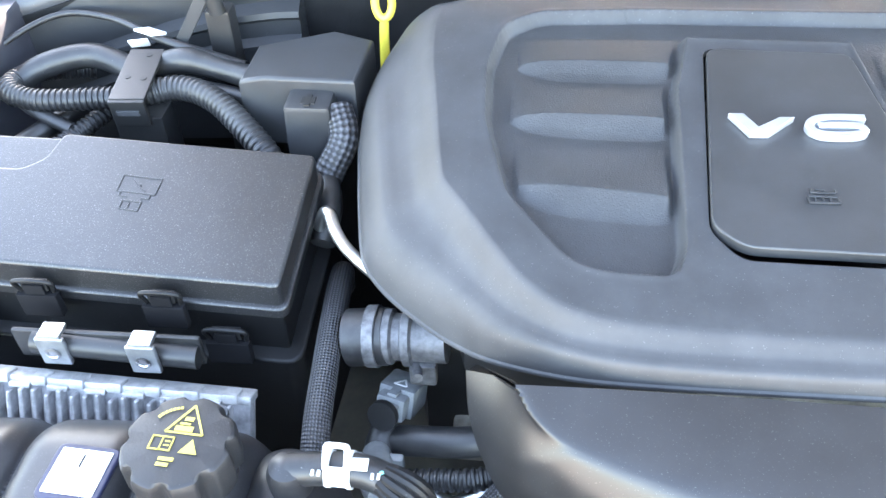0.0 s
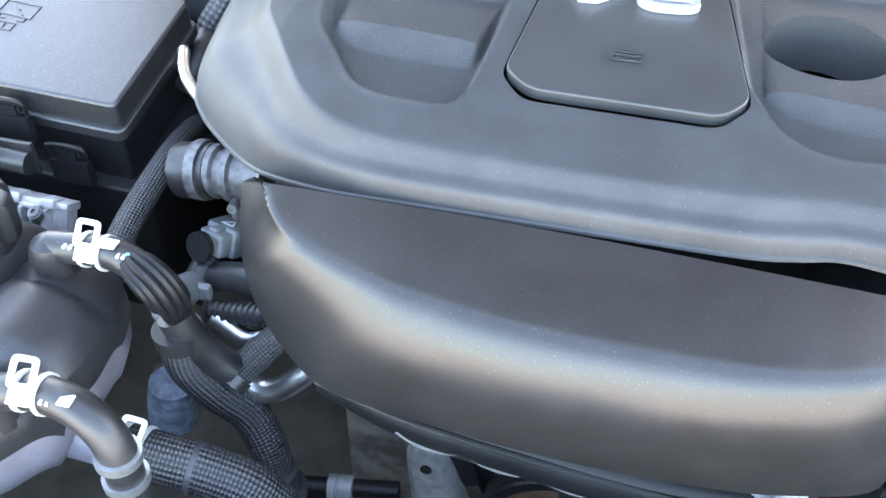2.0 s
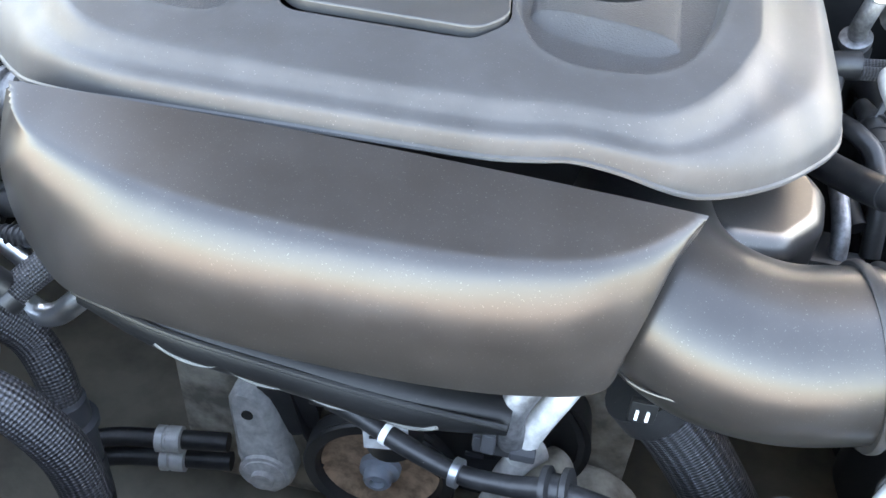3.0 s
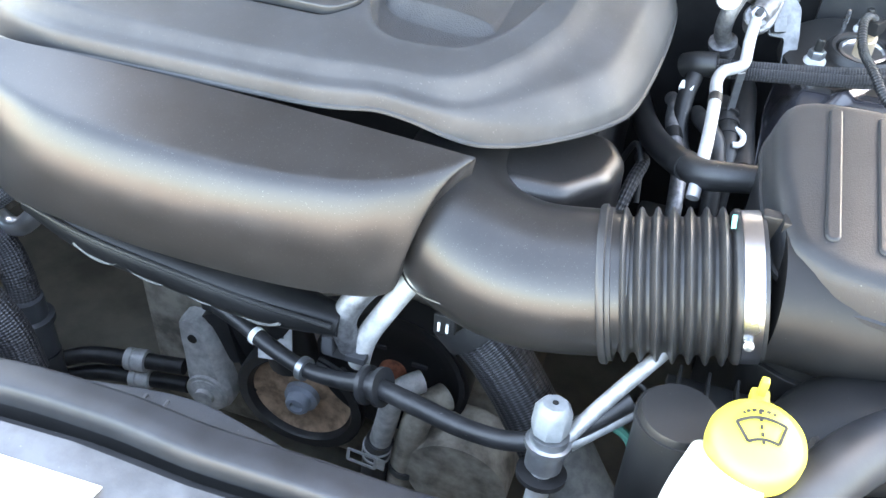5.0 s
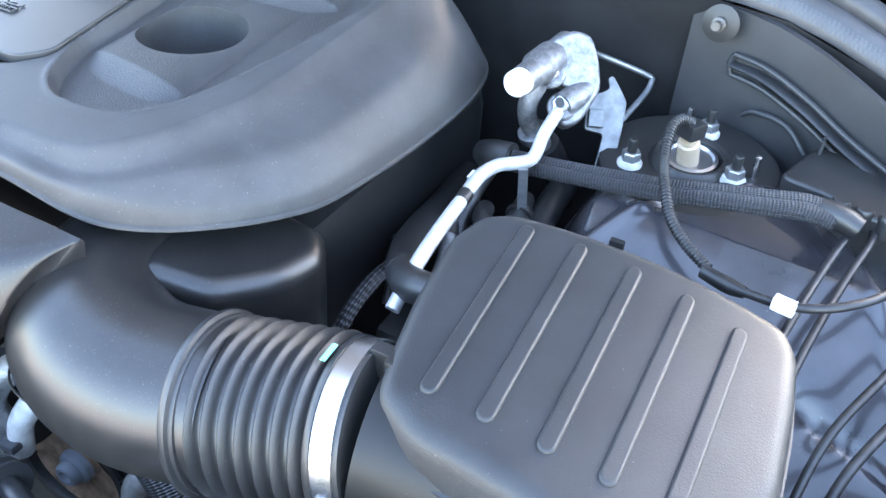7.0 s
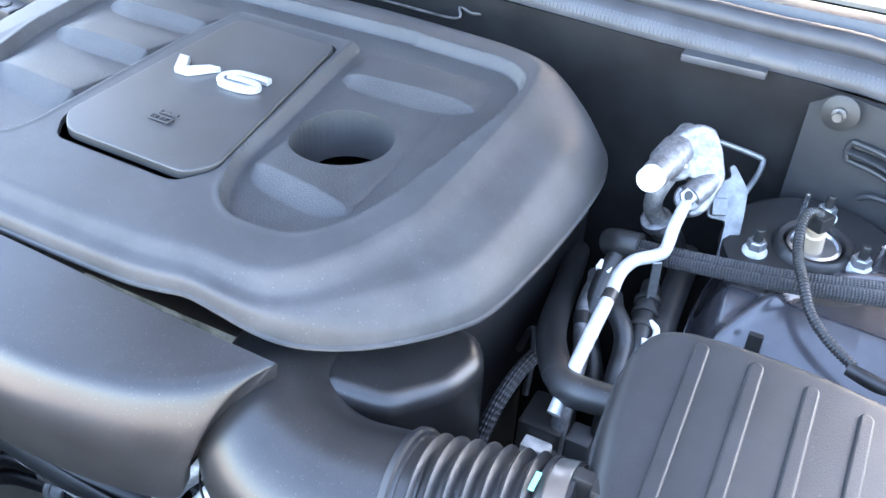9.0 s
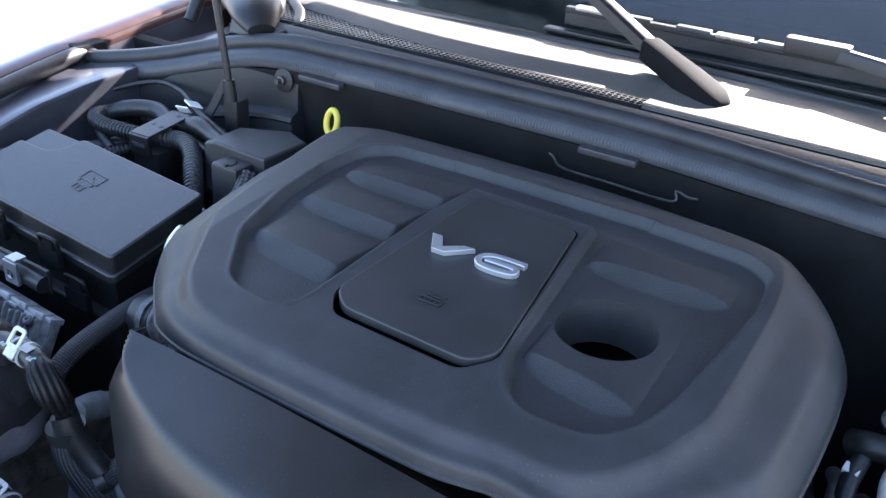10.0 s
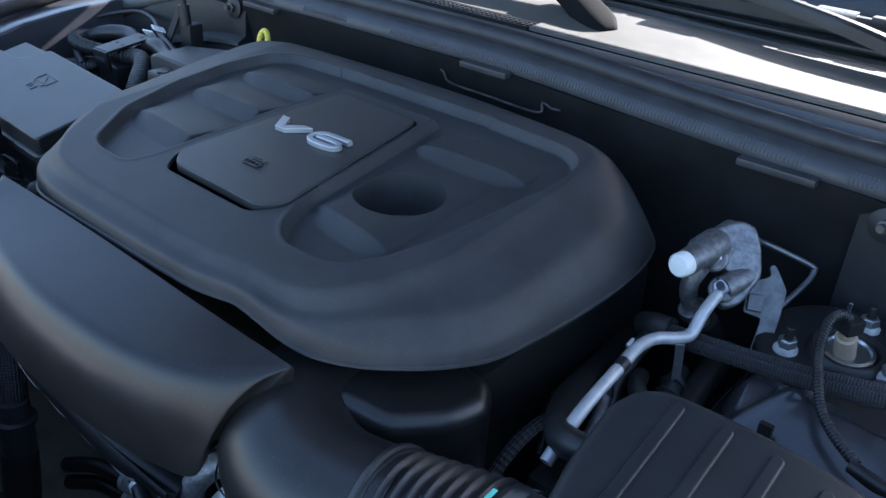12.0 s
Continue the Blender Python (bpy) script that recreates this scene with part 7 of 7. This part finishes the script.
def front_cable():
    c = thing("sensor_cable", (0.42, 0.28, 0.83), "black taped sensor cable slung across the engine front", "cable")
    part("sleeve", sweep([(0.318, 0.312, 0.835), (0.345, 0.302, 0.832), (0.382, 0.288, 0.828), (0.420, 0.276, 0.827), (0.455, 0.270, 0.834), (0.487, 0.266, 0.844), (0.53, 0.254, 0.850), (0.575, 0.240, 0.858), (0.615, 0.232, 0.872), (0.65, 0.245, 0.885), (0.685, 0.27, 0.905)], [0.0095, 0.0075, 0.0075, 0.007, 0.0075, 0.008, 0.0085, 0.008, 0.0075, 0.0075, 0.0075], sides=14, n=90), HOSE, c)
    part("grommet", lathe([(0.008, 0), (0.0165, 0), (0.0165, 0.004), (0.012, 0.006), (0.012, 0.012), (0.0165, 0.014), (0.0165, 0.018), (0.008, 0.018)], (0.479, 0.2675, 0.841), (0.93, -0.12, 0.3), sides=24), RUBBER, c, "black rubber grommet")
    part("clip_ring", lathe([(0.0072, 0), (0.0105, 0), (0.0105, 0.006), (0.0072, 0.006)], (0.416, 0.277, 0.827), (1, -0.25, 0.05), sides=20), ZINC, c)
    part("tape_band", lathe([(0.0077, 0), (0.0082, 0), (0.0082, 0.005), (0.0077, 0.005)], (0.362, 0.295, 0.830), (1, -0.35, -0.1), sides=18), WHITE, c)
    part("plug", box(0.302, 0.306, 0.828, 0.325, 0.322, 0.845, 0.003), BLACK, c)
    s = thing("pressure_valve", (0.635, 0.225, 0.87), "grey plastic pressure valve on a bent aluminium pipe", "valve")
    ax = (0.02, 0.18, 1)
    part("hex_cap", lathe([(0.004, 0.024), (0.0130, 0.024), (0.0140, 0.030), (0.0135, 0.044), (0.0095, 0.049), (0.004, 0.049)], (0.635, 0.224, 0.874), ax, sides=8), LIGHTGREY, s, "grey faceted cap")
    part("hex_cap_top", lathe([(0.0005, 0), (0.0022, 0), (0.0022, 0.0006), (0.0005, 0.0006)], (0.636, 0.2325, 0.9227), ax, sides=12), BLACKINK, s)
    part("body", lathe([(0.004, 0), (0.0135, 0), (0.0135, 0.016), (0.0165, 0.018), (0.0165, 0.022), (0.014, 0.023), (0.014, 0.029), (0.004, 0.029)], (0.636, 0.222, 0.868), ax, sides=24), ZINC, s, "pale valve body")
    part("ring", lathe([(0.012, 0), (0.0185, 0), (0.0185, 0.004), (0.012, 0.004)], (0.636, 0.220, 0.858), ax, sides=24), RUBBER, s)
    part("pipe", sweep([(0.636, 0.222, 0.868), (0.636, 0.214, 0.84), (0.632, 0.19, 0.80), (0.62, 0.16, 0.74), (0.615, 0.14, 0.66)], 0.0085, sides=16, n=40), PALEPIPE, s, "bright aluminium pipe")
    for pts in ([(0.645, 0.232, 0.885), (0.67, 0.262, 0.91), (0.70, 0.298, 0.935)], [(0.65, 0.24, 0.875), (0.685, 0.268, 0.892), (0.72, 0.30, 0.90)]):
        cable(pts, 0.0055, "grey coated pipe rising under the bellows", NECKMET, name="metal_pipe", n=20)
    tie = thing("cable_tie", (0.683, 0.275, 0.905), "black cable tie with trimmed tail", "cable tie")
    part("tie_loop", sweep([(0.683 + 0.013 * math.cos(a), 0.272 + 0.006 * math.sin(a), 0.904 + 0.012 * math.sin(a)) for a in np.linspace(0, 6.28, 16)], 0.002, n=32, sides=6), BLACK, tie)
    part("tie_tail", box(0.690, 0.258, 0.895, 0.704, 0.262, 0.899, 0.001), BLACK, tie)
    cable([(0.475, 0.325, 0.915), (0.458, 0.305, 0.90), (0.448, 0.296, 0.875), (0.452, 0.300, 0.845)], 0.011, "bright bent aluminium pipe under the duct", FITMET, name="metal_pipe", n=30, sides=18)
    cable([(0.497, 0.335, 0.91), (0.482, 0.315, 0.888), (0.466, 0.303, 0.858), (0.458, 0.302, 0.825)], 0.0095, "dull aluminium pipe beside the bent one", CAST, name="metal_pipe", n=24, sides=16)
    cable([(0.535, 0.345, 0.875), (0.57, 0.345, 0.835), (0.605, 0.335, 0.79), (0.65, 0.31, 0.73), (0.67, 0.30, 0.66)], 0.027, "wide braided hose running down under the elbow", BRAID, name="braided_hose", n=50, sides=28)
    cable([(0.63, 0.305, 0.81), (0.655, 0.285, 0.785), (0.685, 0.262, 0.755), (0.71, 0.24, 0.70)], 0.0265, "thick dusty grey rubber radiator hose", DUSTHOSE, name="radiator_hose", n=40, sides=28)
    for z, r in ((0.566, 0.0105), (0.533, 0.0105)):
        h = cable([(-0.03, 0.40, z - 0.03), (0.03, 0.415, z - 0.005), (0.09, 0.425, z), (0.16, 0.435, z + 0.003)], r, "black power steering hose with crimped steel end", HOSE, name="steering_hose", n=30)
        part("crimp", lathe([(0.011, 0), (0.0145, 0), (0.0145, 0.008), (0.013, 0.009), (0.013, 0.011), (0.0145, 0.012), (0.0145, 0.026), (0.007, 0.028), (0.007, 0.05), (0.003, 0.05)], (0.085, 0.424, z), (1, 0.15, 0.03), sides=20), CLAMPWHITE, h, "crimped pale steel hose end")
    lb = thing("white_sticker", (0.351, 0.333, 0.771), "white paper sticker with illegible print", "sticker")
    m = Matrix.Translation((0.351, 0.345, 0.775)) @ Matrix.Rotation(radians(-12), 4, "Y") @ Matrix.Rotation(radians(62), 4, "X")
    pg = part("paper", box(-0.019, -0.022, 0, 0.019, 0.022, 0.001, 0, m=m), PAPER, lb)
    for i in range(5):
        part("print_bar", box(-0.014, 0.014 - i * 0.007, 0.001, -0.014 + (0.026, 0.02, 0.024, 0.016, 0.022)[i], 0.0165 - i * 0.007, 0.0014, 0, m=m), BLACKINK, pg)
    part("backing_can", sweep([(0.345, 0.365, 0.80), (0.352, 0.375, 0.72)], 0.026, sides=24), BLACK, lb)
    wh = cable([(0.478, 0.415, 0.692), (0.463, 0.400, 0.690), (0.453, 0.395, 0.672), (0.446, 0.395, 0.637), (0.4355, 0.395, 0.587)], 0.0125, "bent steel heater pipe with a clamped rubber hose", CAST, name="heater_pipe", n=40, sides=20)
    part("rubber_end", sweep([(0.4385, 0.395, 0.602), (0.434, 0.395, 0.580), (0.427, 0.395, 0.498), (0.42, 0.395, 0.43)], 0.0155, sides=22, n=24), DARKGREY, wh, "grey rubber hose end")
    spring_clamp(wh, (0.4345, 0.395, 0.583), (0.1, 0.0, 1), 0.0157, (-1, 0, 0.1), 0.036, 0.022)
    oh = cable([(0.50, 0.43, 0.66), (0.482, 0.405, 0.655), (0.472, 0.400, 0.605), (0.462, 0.40, 0.54), (0.455, 0.40, 0.46)], 0.0165, "oily dark hose beside the heater pipe", DUSTHAZE, name="heater_hose", n=24, sides=20)
    part("clamp_band", lathe([(0.0165, 0), (0.019, 0), (0.019, 0.009), (0.0165, 0.009)], (0.4655, 0.400, 0.560), (0.15, 0, 1), sides=24), TIN, oh, "dull worm clamp")
    hd = thing("connector_head", (0.44, 0.31, 0.835), "frayed grey connector clip on the sensor cable", "connector")
    part("clip_body", box(0.425, 0.295, 0.828, 0.458, 0.318, 0.845, 0.004), DARKGREY, hd)
    part("clip_ear", box(0.432, 0.285, 0.842, 0.442, 0.30, 0.862, 0.002), DARKGREY, hd)
    part("clip_ear", box(0.452, 0.287, 0.838, 0.470, 0.297, 0.846, 0.002), DARKGREY, hd)
    mk = thing("paint_mark_plate", (0.53, 0.30, 0.885), "small plate with white paint marks", "plate")
    part("plate", box(0.523, 0.303, 0.884, 0.541, 0.309, 0.904, 0.002), BLACK, mk)
    for x in (0.527, 0.534):
        part("paint_mark", box(x, 0.3012, 0.888, x + 0.0022, 0.3032, 0.897, 0.0005), WHITE, mk)


front_cable()


def washer_filler():
    w = thing("washer_filler", (0.757, 0.20, 0.95), "yellow washer fluid cap on a white filler neck", "washer cap")
    c = Vector((0.757, 0.200, 0.962))
    ax = (0, -0.12, 1)
    part("neck", sweep([(0.745, 0.185, 0.965), (0.738, 0.172, 0.93), (0.735, 0.165, 0.85), (0.74, 0.17, 0.70)], [0.024, 0.026, 0.028, 0.03], sides=28), WHITE, w, "white plastic filler neck")
    cap = part("cap", lathe([(0.024, 0), (0.0275, 0.001), (0.0285, 0.006), (0.0285, 0.014), (0.0265, 0.020), (0.020, 0.0245), (0.010, 0.0262), (0.0005, 0.0265)], c, ax, sides=48), YELLOW, w, "bright yellow domed cap")
    part("tab", box(0.751, 0.224, 0.968, 0.763, 0.242, 0.978, 0.003), YELLOW, cap)
    part("tab_pin", box(0.7545, 0.234, 0.975, 0.7595, 0.240, 0.990, 0.0015), YELLOW, cap)
    m = Matrix.Translation((0.757, 0.197, 0.9885)) @ Matrix.Rotation(radians(8), 4, "X") @ Matrix.Rotation(radians(10), 4, "Z")
    fan = [(-0.014 + 0.028 * u, 0.004 + 0.0045 * (1 - (2 * u - 1) ** 2)) for u in np.linspace(0, 1, 12)]
    low = [(-0.0085 + 0.017 * u, -0.0085 + 0.0025 * (1 - (2 * u - 1) ** 2)) for u in np.linspace(0, 1, 8)]
    part("symbol_line", stroke(fan, 0.0018, 0.0006, m), BLACKINK, cap, "black printed windscreen symbol")
    part("symbol_line", stroke(low, 0.0018, 0.0006, m), BLACKINK, cap)
    part("symbol_line", stroke([fan[0], low[0]], 0.0018, 0.0006, m), BLACKINK, cap)
    part("symbol_line", stroke([fan[-1], low[-1]], 0.0018, 0.0006, m), BLACKINK, cap)
    for i in range(5):
        part("symbol_dash", stroke([(0, -0.009 + i * 0.005), (0, -0.0065 + i * 0.005)], 0.0018, 0.0006, m), BLACKINK, cap)
    for i, a in enumerate(np.linspace(radians(30), radians(150), 6)):
        part("symbol_dash", stroke([(0.010 * math.cos(a), 0.009 + 0.0045 * math.sin(a)), (0.010 * math.cos(a + 0.25), 0.009 + 0.0045 * math.sin(a + 0.25))], 0.0018, 0.0006, m), BLACKINK, cap)
    d = thing("black_canister", (0.715, 0.235, 0.9), "round black canister beside the washer filler", "canister")
    part("can", lathe([(0.001, 0), (0.026, 0), (0.0275, 0.01), (0.0275, 0.10), (0.025, 0.106), (0.001, 0.107)], (0.716, 0.238, 0.835), (0, 0, 1), sides=32), BLACK, d)
    part("can_rim", lathe([(0.0272, 0), (0.0288, 0), (0.0288, 0.006), (0.0272, 0.006)], (0.716, 0.238, 0.930), (0, 0, 1), sides=32), BLACK, d)
    t = thing("air_box_foot", (0.75, 0.29, 0.90), "black ribbed foot tray under the air cleaner", "tray")
    part("tray", box(0.705, 0.255, 0.905, 0.80, 0.30, 0.912, 0.002, m=None), BLACK, t)
    for i in range(5):
        part("rib", box(0.712 + 0.02 * i, 0.256, 0.911, 0.714 + 0.02 * i, 0.299, 0.924, 0.0005), BLACK, t)
    g = thing("green_tag", (0.68, 0.255, 0.85), "dark green plastic clip by the radiator hose", "clip")
    part("clip", sweep([(0.668, 0.285, 0.86), (0.69, 0.275, 0.858), (0.70, 0.25, 0.85)], 0.004, sides=8), mat("green_plastic", (0.03, 0.16, 0.12), 0.5), g)


washer_filler()


def front_panel():
    f = thing("front_panel", (MID, 0.05, 0.90), "front closing panel with black seal and painted strip", "front panel", kind="structure")
    line = [(-0.42, 0.10, 0.935), (-0.25, 0.062, 0.935), (-0.05, 0.060, 0.93), (0.12, 0.085, 0.925), (0.26, 0.115, 0.925), (0.36, 0.120, 0.925), (0.43, 0.116, 0.925), (0.50, 0.118, 0.923), (0.57, 0.121, 0.918), (0.66, 0.128, 0.915)]
    section = ((0.016, -0.012), (0.016, -0.002), (0.012, 0.0015), (0.004, 0.0025), (0.001, 0.0045), (-0.009, 0.0055), (-0.0125, 0.003), (-0.0135, -0.004), (-0.0135, -0.012))
    bm = bmesh.new()
    loft(bm, [[(x, y + dy, z + dz) for dy, dz in section] for x, y, z in spline(line, 90)])
    part("seal_bulb", bm, SEAL, f, "grey flat rubber front seal", smooth=50)
    rs = [(0.66, 0.128, 0.915), (0.72, 0.142, 0.925), (0.768, 0.168, 0.938), (0.800, 0.206, 0.945), (0.832, 0.247, 0.945), (0.872, 0.278, 0.945), (0.93, 0.305, 0.945), (1.0, 0.325, 0.945), (1.10, 0.34, 0.945)]
    part("seal_bulb", sweep(rs, [0.013, 0.014, 0.017, 0.019, 0.020, 0.020, 0.019, 0.017, 0.015], n=70, sides=16), SEAL, f, "grey rubber seal beside the washer cap")
    xs = np.linspace(-0.5, 1.16, 40)
    yl = np.interp(xs, [p[0] for p in line], [p[1] for p in line])
    part("ledge", flat_sheet([[(x, y - 0.008, 0.918), (x, y - 0.013, 0.900), (x, y - 0.020, 0.899), (x, y - 0.026, 0.914)] for x, y in zip(xs, yl)]), BLACK, f)
    part("painted_strip", flat_sheet([[(x, y - 0.026, 0.916), (x, y - 0.050, 0.917), (x, y - 0.08, 0.910)] for x, y in zip(xs, yl)]), STRIP, f, "light metallic painted strip")
    part("grille_top", flat_sheet([[(x, y - 0.08, 0.911), (x, y - 0.16, 0.885), (x, y - 0.25, 0.85), (x, y - 0.30, 0.78), (x, y - 0.30, 0.40)] for x, y in zip(xs, yl)]), PAINT, f)
    m = Matrix.Translation((0.337, 0.052, 0.9225)) @ Matrix.Rotation(radians(-14), 4, "X") @ Matrix.Rotation(radians(2), 4, "Z")
    lb = part("paper_label", box(-0.075, -0.045, 0, 0.055, 0.016, 0.0012, 0, m=m), WHITE, f, "white paper label with illegible print")
    for i in range(4):
        part("print_bar", box(-0.06, 0.002 - i * 0.011, 0.0012, -0.06 + (0.03, 0.045, 0.04, 0.05)[i], 0.006 - i * 0.011, 0.0016, 0, m=m), DARKGREY, lb)
    s = thing("fan_shroud", (0.35, 0.15, 0.85), "black plastic fan shroud behind the front seal", "fan shroud")
    arc = [(0.06, 0.105, 0.893), (0.195, 0.131, 0.897), (0.304, 0.149, 0.900), (0.388, 0.159, 0.903), (0.439, 0.155, 0.898), (0.478, 0.151, 0.888), (0.511, 0.149, 0.878), (0.60, 0.138, 0.866)]
    bm = bmesh.new()
    loft(bm, [[(x, y - 0.04, z + 0.008), (x, y, z), (x, y + 0.004, z - 0.004), (x, y + 0.004, z - 0.35), (x, y - 0.02, z - 0.35), (x, y - 0.04, z - 0.01)] for x, y, z in spline(arc, 30)])
    part("shroud", bm, SHROUD, s)
    part("steel_clip", box(0.396, 0.128, 0.902, 0.418, 0.142, 0.909, 0.002), ZINC, s, "bright steel clip")
    for x in (0.364, 0.381):
        part("shroud_slit", box(x, 0.132, 0.903, x + 0.002, 0.152, 0.9065, 0.0005), DARKGREY, s)
    dct = thing("fresh_air_duct", (0.85, 0.26, 0.9), "dusty black fresh-air duct in front of the air cleaner", "air duct")
    part("duct", sweep([(0.790, 0.225, 0.90), (0.812, 0.268, 0.920), (0.86, 0.290, 0.922), (0.94, 0.305, 0.912), (1.02, 0.31, 0.895)], [0.022, 0.040, 0.044, 0.045, 0.045], sides=28, n=40, flat=0.8), BODYBLACK, dct)
    part("mould_seam", sweep([(0.80, 0.222, 0.905), (0.835, 0.2445, 0.916), (0.88, 0.2505, 0.914), (0.94, 0.2525, 0.902), (1.02, 0.248, 0.884)], 0.0016, n=40, sides=6), DUCT, dct, "fine raised mould seam")
    part("duct_lip", sweep([(0.786, 0.205, 0.905), (0.792, 0.222, 0.925), (0.80, 0.245, 0.938), (0.81, 0.275, 0.945)], 0.004, n=30, sides=8), DUCT, dct)


front_panel()


def wing_details():
    # bolts and slots on the wing ledges
    for x, y, z in ((-0.525, 0.62, 1.028), (-0.515, 0.45, 0.992), (-0.53, 0.80, 1.062)):
        b = thing("wing_bolt", (x, y, z), "painted bolt on the wing ledge", "bolt", group="wing bolts")
        part("head", hexnut((x, y, z - 0.002), 0.008, 0.007), PAINT, b)
    k = thing("wing_loom", (-0.43, 0.66, 1.03), "black loom clipped along the inner wing", "cable")
    part("sleeve", sweep([(-0.33, 0.665, 0.995), (-0.37, 0.680, 1.005), (-0.41, 0.702, 1.016), (-0.44, 0.722, 1.012)], 0.007, sides=14), HOSE, k)
    part("clip", lathe([(0.0072, 0), (0.0105, 0), (0.0105, 0.014), (0.0072, 0.014)], (-0.395, 0.693, 1.012), (-0.8, 0.45, 0.25), sides=18), BLACK, k)


wing_details()


# ---- closing the bay at the front and low at the sides ----
def radiator():
    r = thing("radiator", (MID, 0.02, 0.6), "black radiator closing the front of the bay", "radiator")
    part("core", box(-0.42, 0.005, 0.30, 1.08, 0.035, 0.84, 0.004), DUSTHAZE, r)
    for x0, x1 in ((-0.48, -0.42), (1.08, 1.14)):
        part("end_tank", box(x0, -0.005, 0.30, x1, 0.050, 0.86, 0.012), BLACK, r)
    part("upper_tie_bar", box(-0.52, -0.02, 0.84, 1.18, 0.05, 0.88, 0.008), BLACK, r)


radiator()


def splash_shields():
    for x, label in ((-0.45, "black splash shield low beside the coolant tank"), (1.10, "black splash shield low beside the air cleaner")):
        s = thing("splash_shield", (x, 0.4, 0.6), label, "splash shield", kind="structure")
        part("shield", box(x - 0.012, -0.08, 0.28, x, 0.88, 0.80, 0.004), DUSTHAZE, s)


splash_shields()


# unseen rear body, added to stop sun reaching the bay under the firewall
def car_body():
    b = thing("car_body", (MID, 2.2, 0.7), "dark closed body of the car behind the bulkhead", "car body", kind="structure")
    part("floor_pan", box(-0.56, 0.90, 0.22, 1.22, 4.2, 0.34, 0.03), LINER, b)
    part("bulkhead", box(-0.56, 0.895, 0.30, 1.22, 0.925, 1.07, 0.01), LINER, b)
    for x0, x1 in ((-0.62, -0.56), (1.22, 1.28)):
        part("body_side", box(x0, 0.92, 0.25, x1, 4.2, 1.08, 0.02), PAINT, b)
    cabin = bmesh.new()
    loft(cabin, [[(MID - w, y0, z), (MID + w, y0, z), (MID + w, y1, z), (MID - w, y1, z)] for z, w, y0, y1 in ((1.07, 0.93, 1.67, 4.24), (1.20, 0.90, 1.67, 4.20), (1.44, 0.80, 1.67, 3.90), (1.484, 0.76, 1.67, 3.80))])
    part("cabin_shell", cabin, PAINT, b, "dark painted cabin of the car")
    for s in (-1, 1):
        for y0, y1 in ((1.80, 2.70), (2.80, 3.70)):
            win = bmesh.new()
            loft(win, [[(MID + s * (w - 0.02), y0, z), (MID + s * (w + 0.004), y0, z), (MID + s * (w + 0.004), y1, z), (MID + s * (w - 0.02), y1, z)] for z, w in ((1.215, 0.895), (1.41, 0.814))])
            part("side_window", win, GLASSY, b, "dark side window")
    part("tail", box(-0.62, 4.15, 0.25, 1.28, 4.25, 1.08, 0.03), PAINT, b)


car_body()
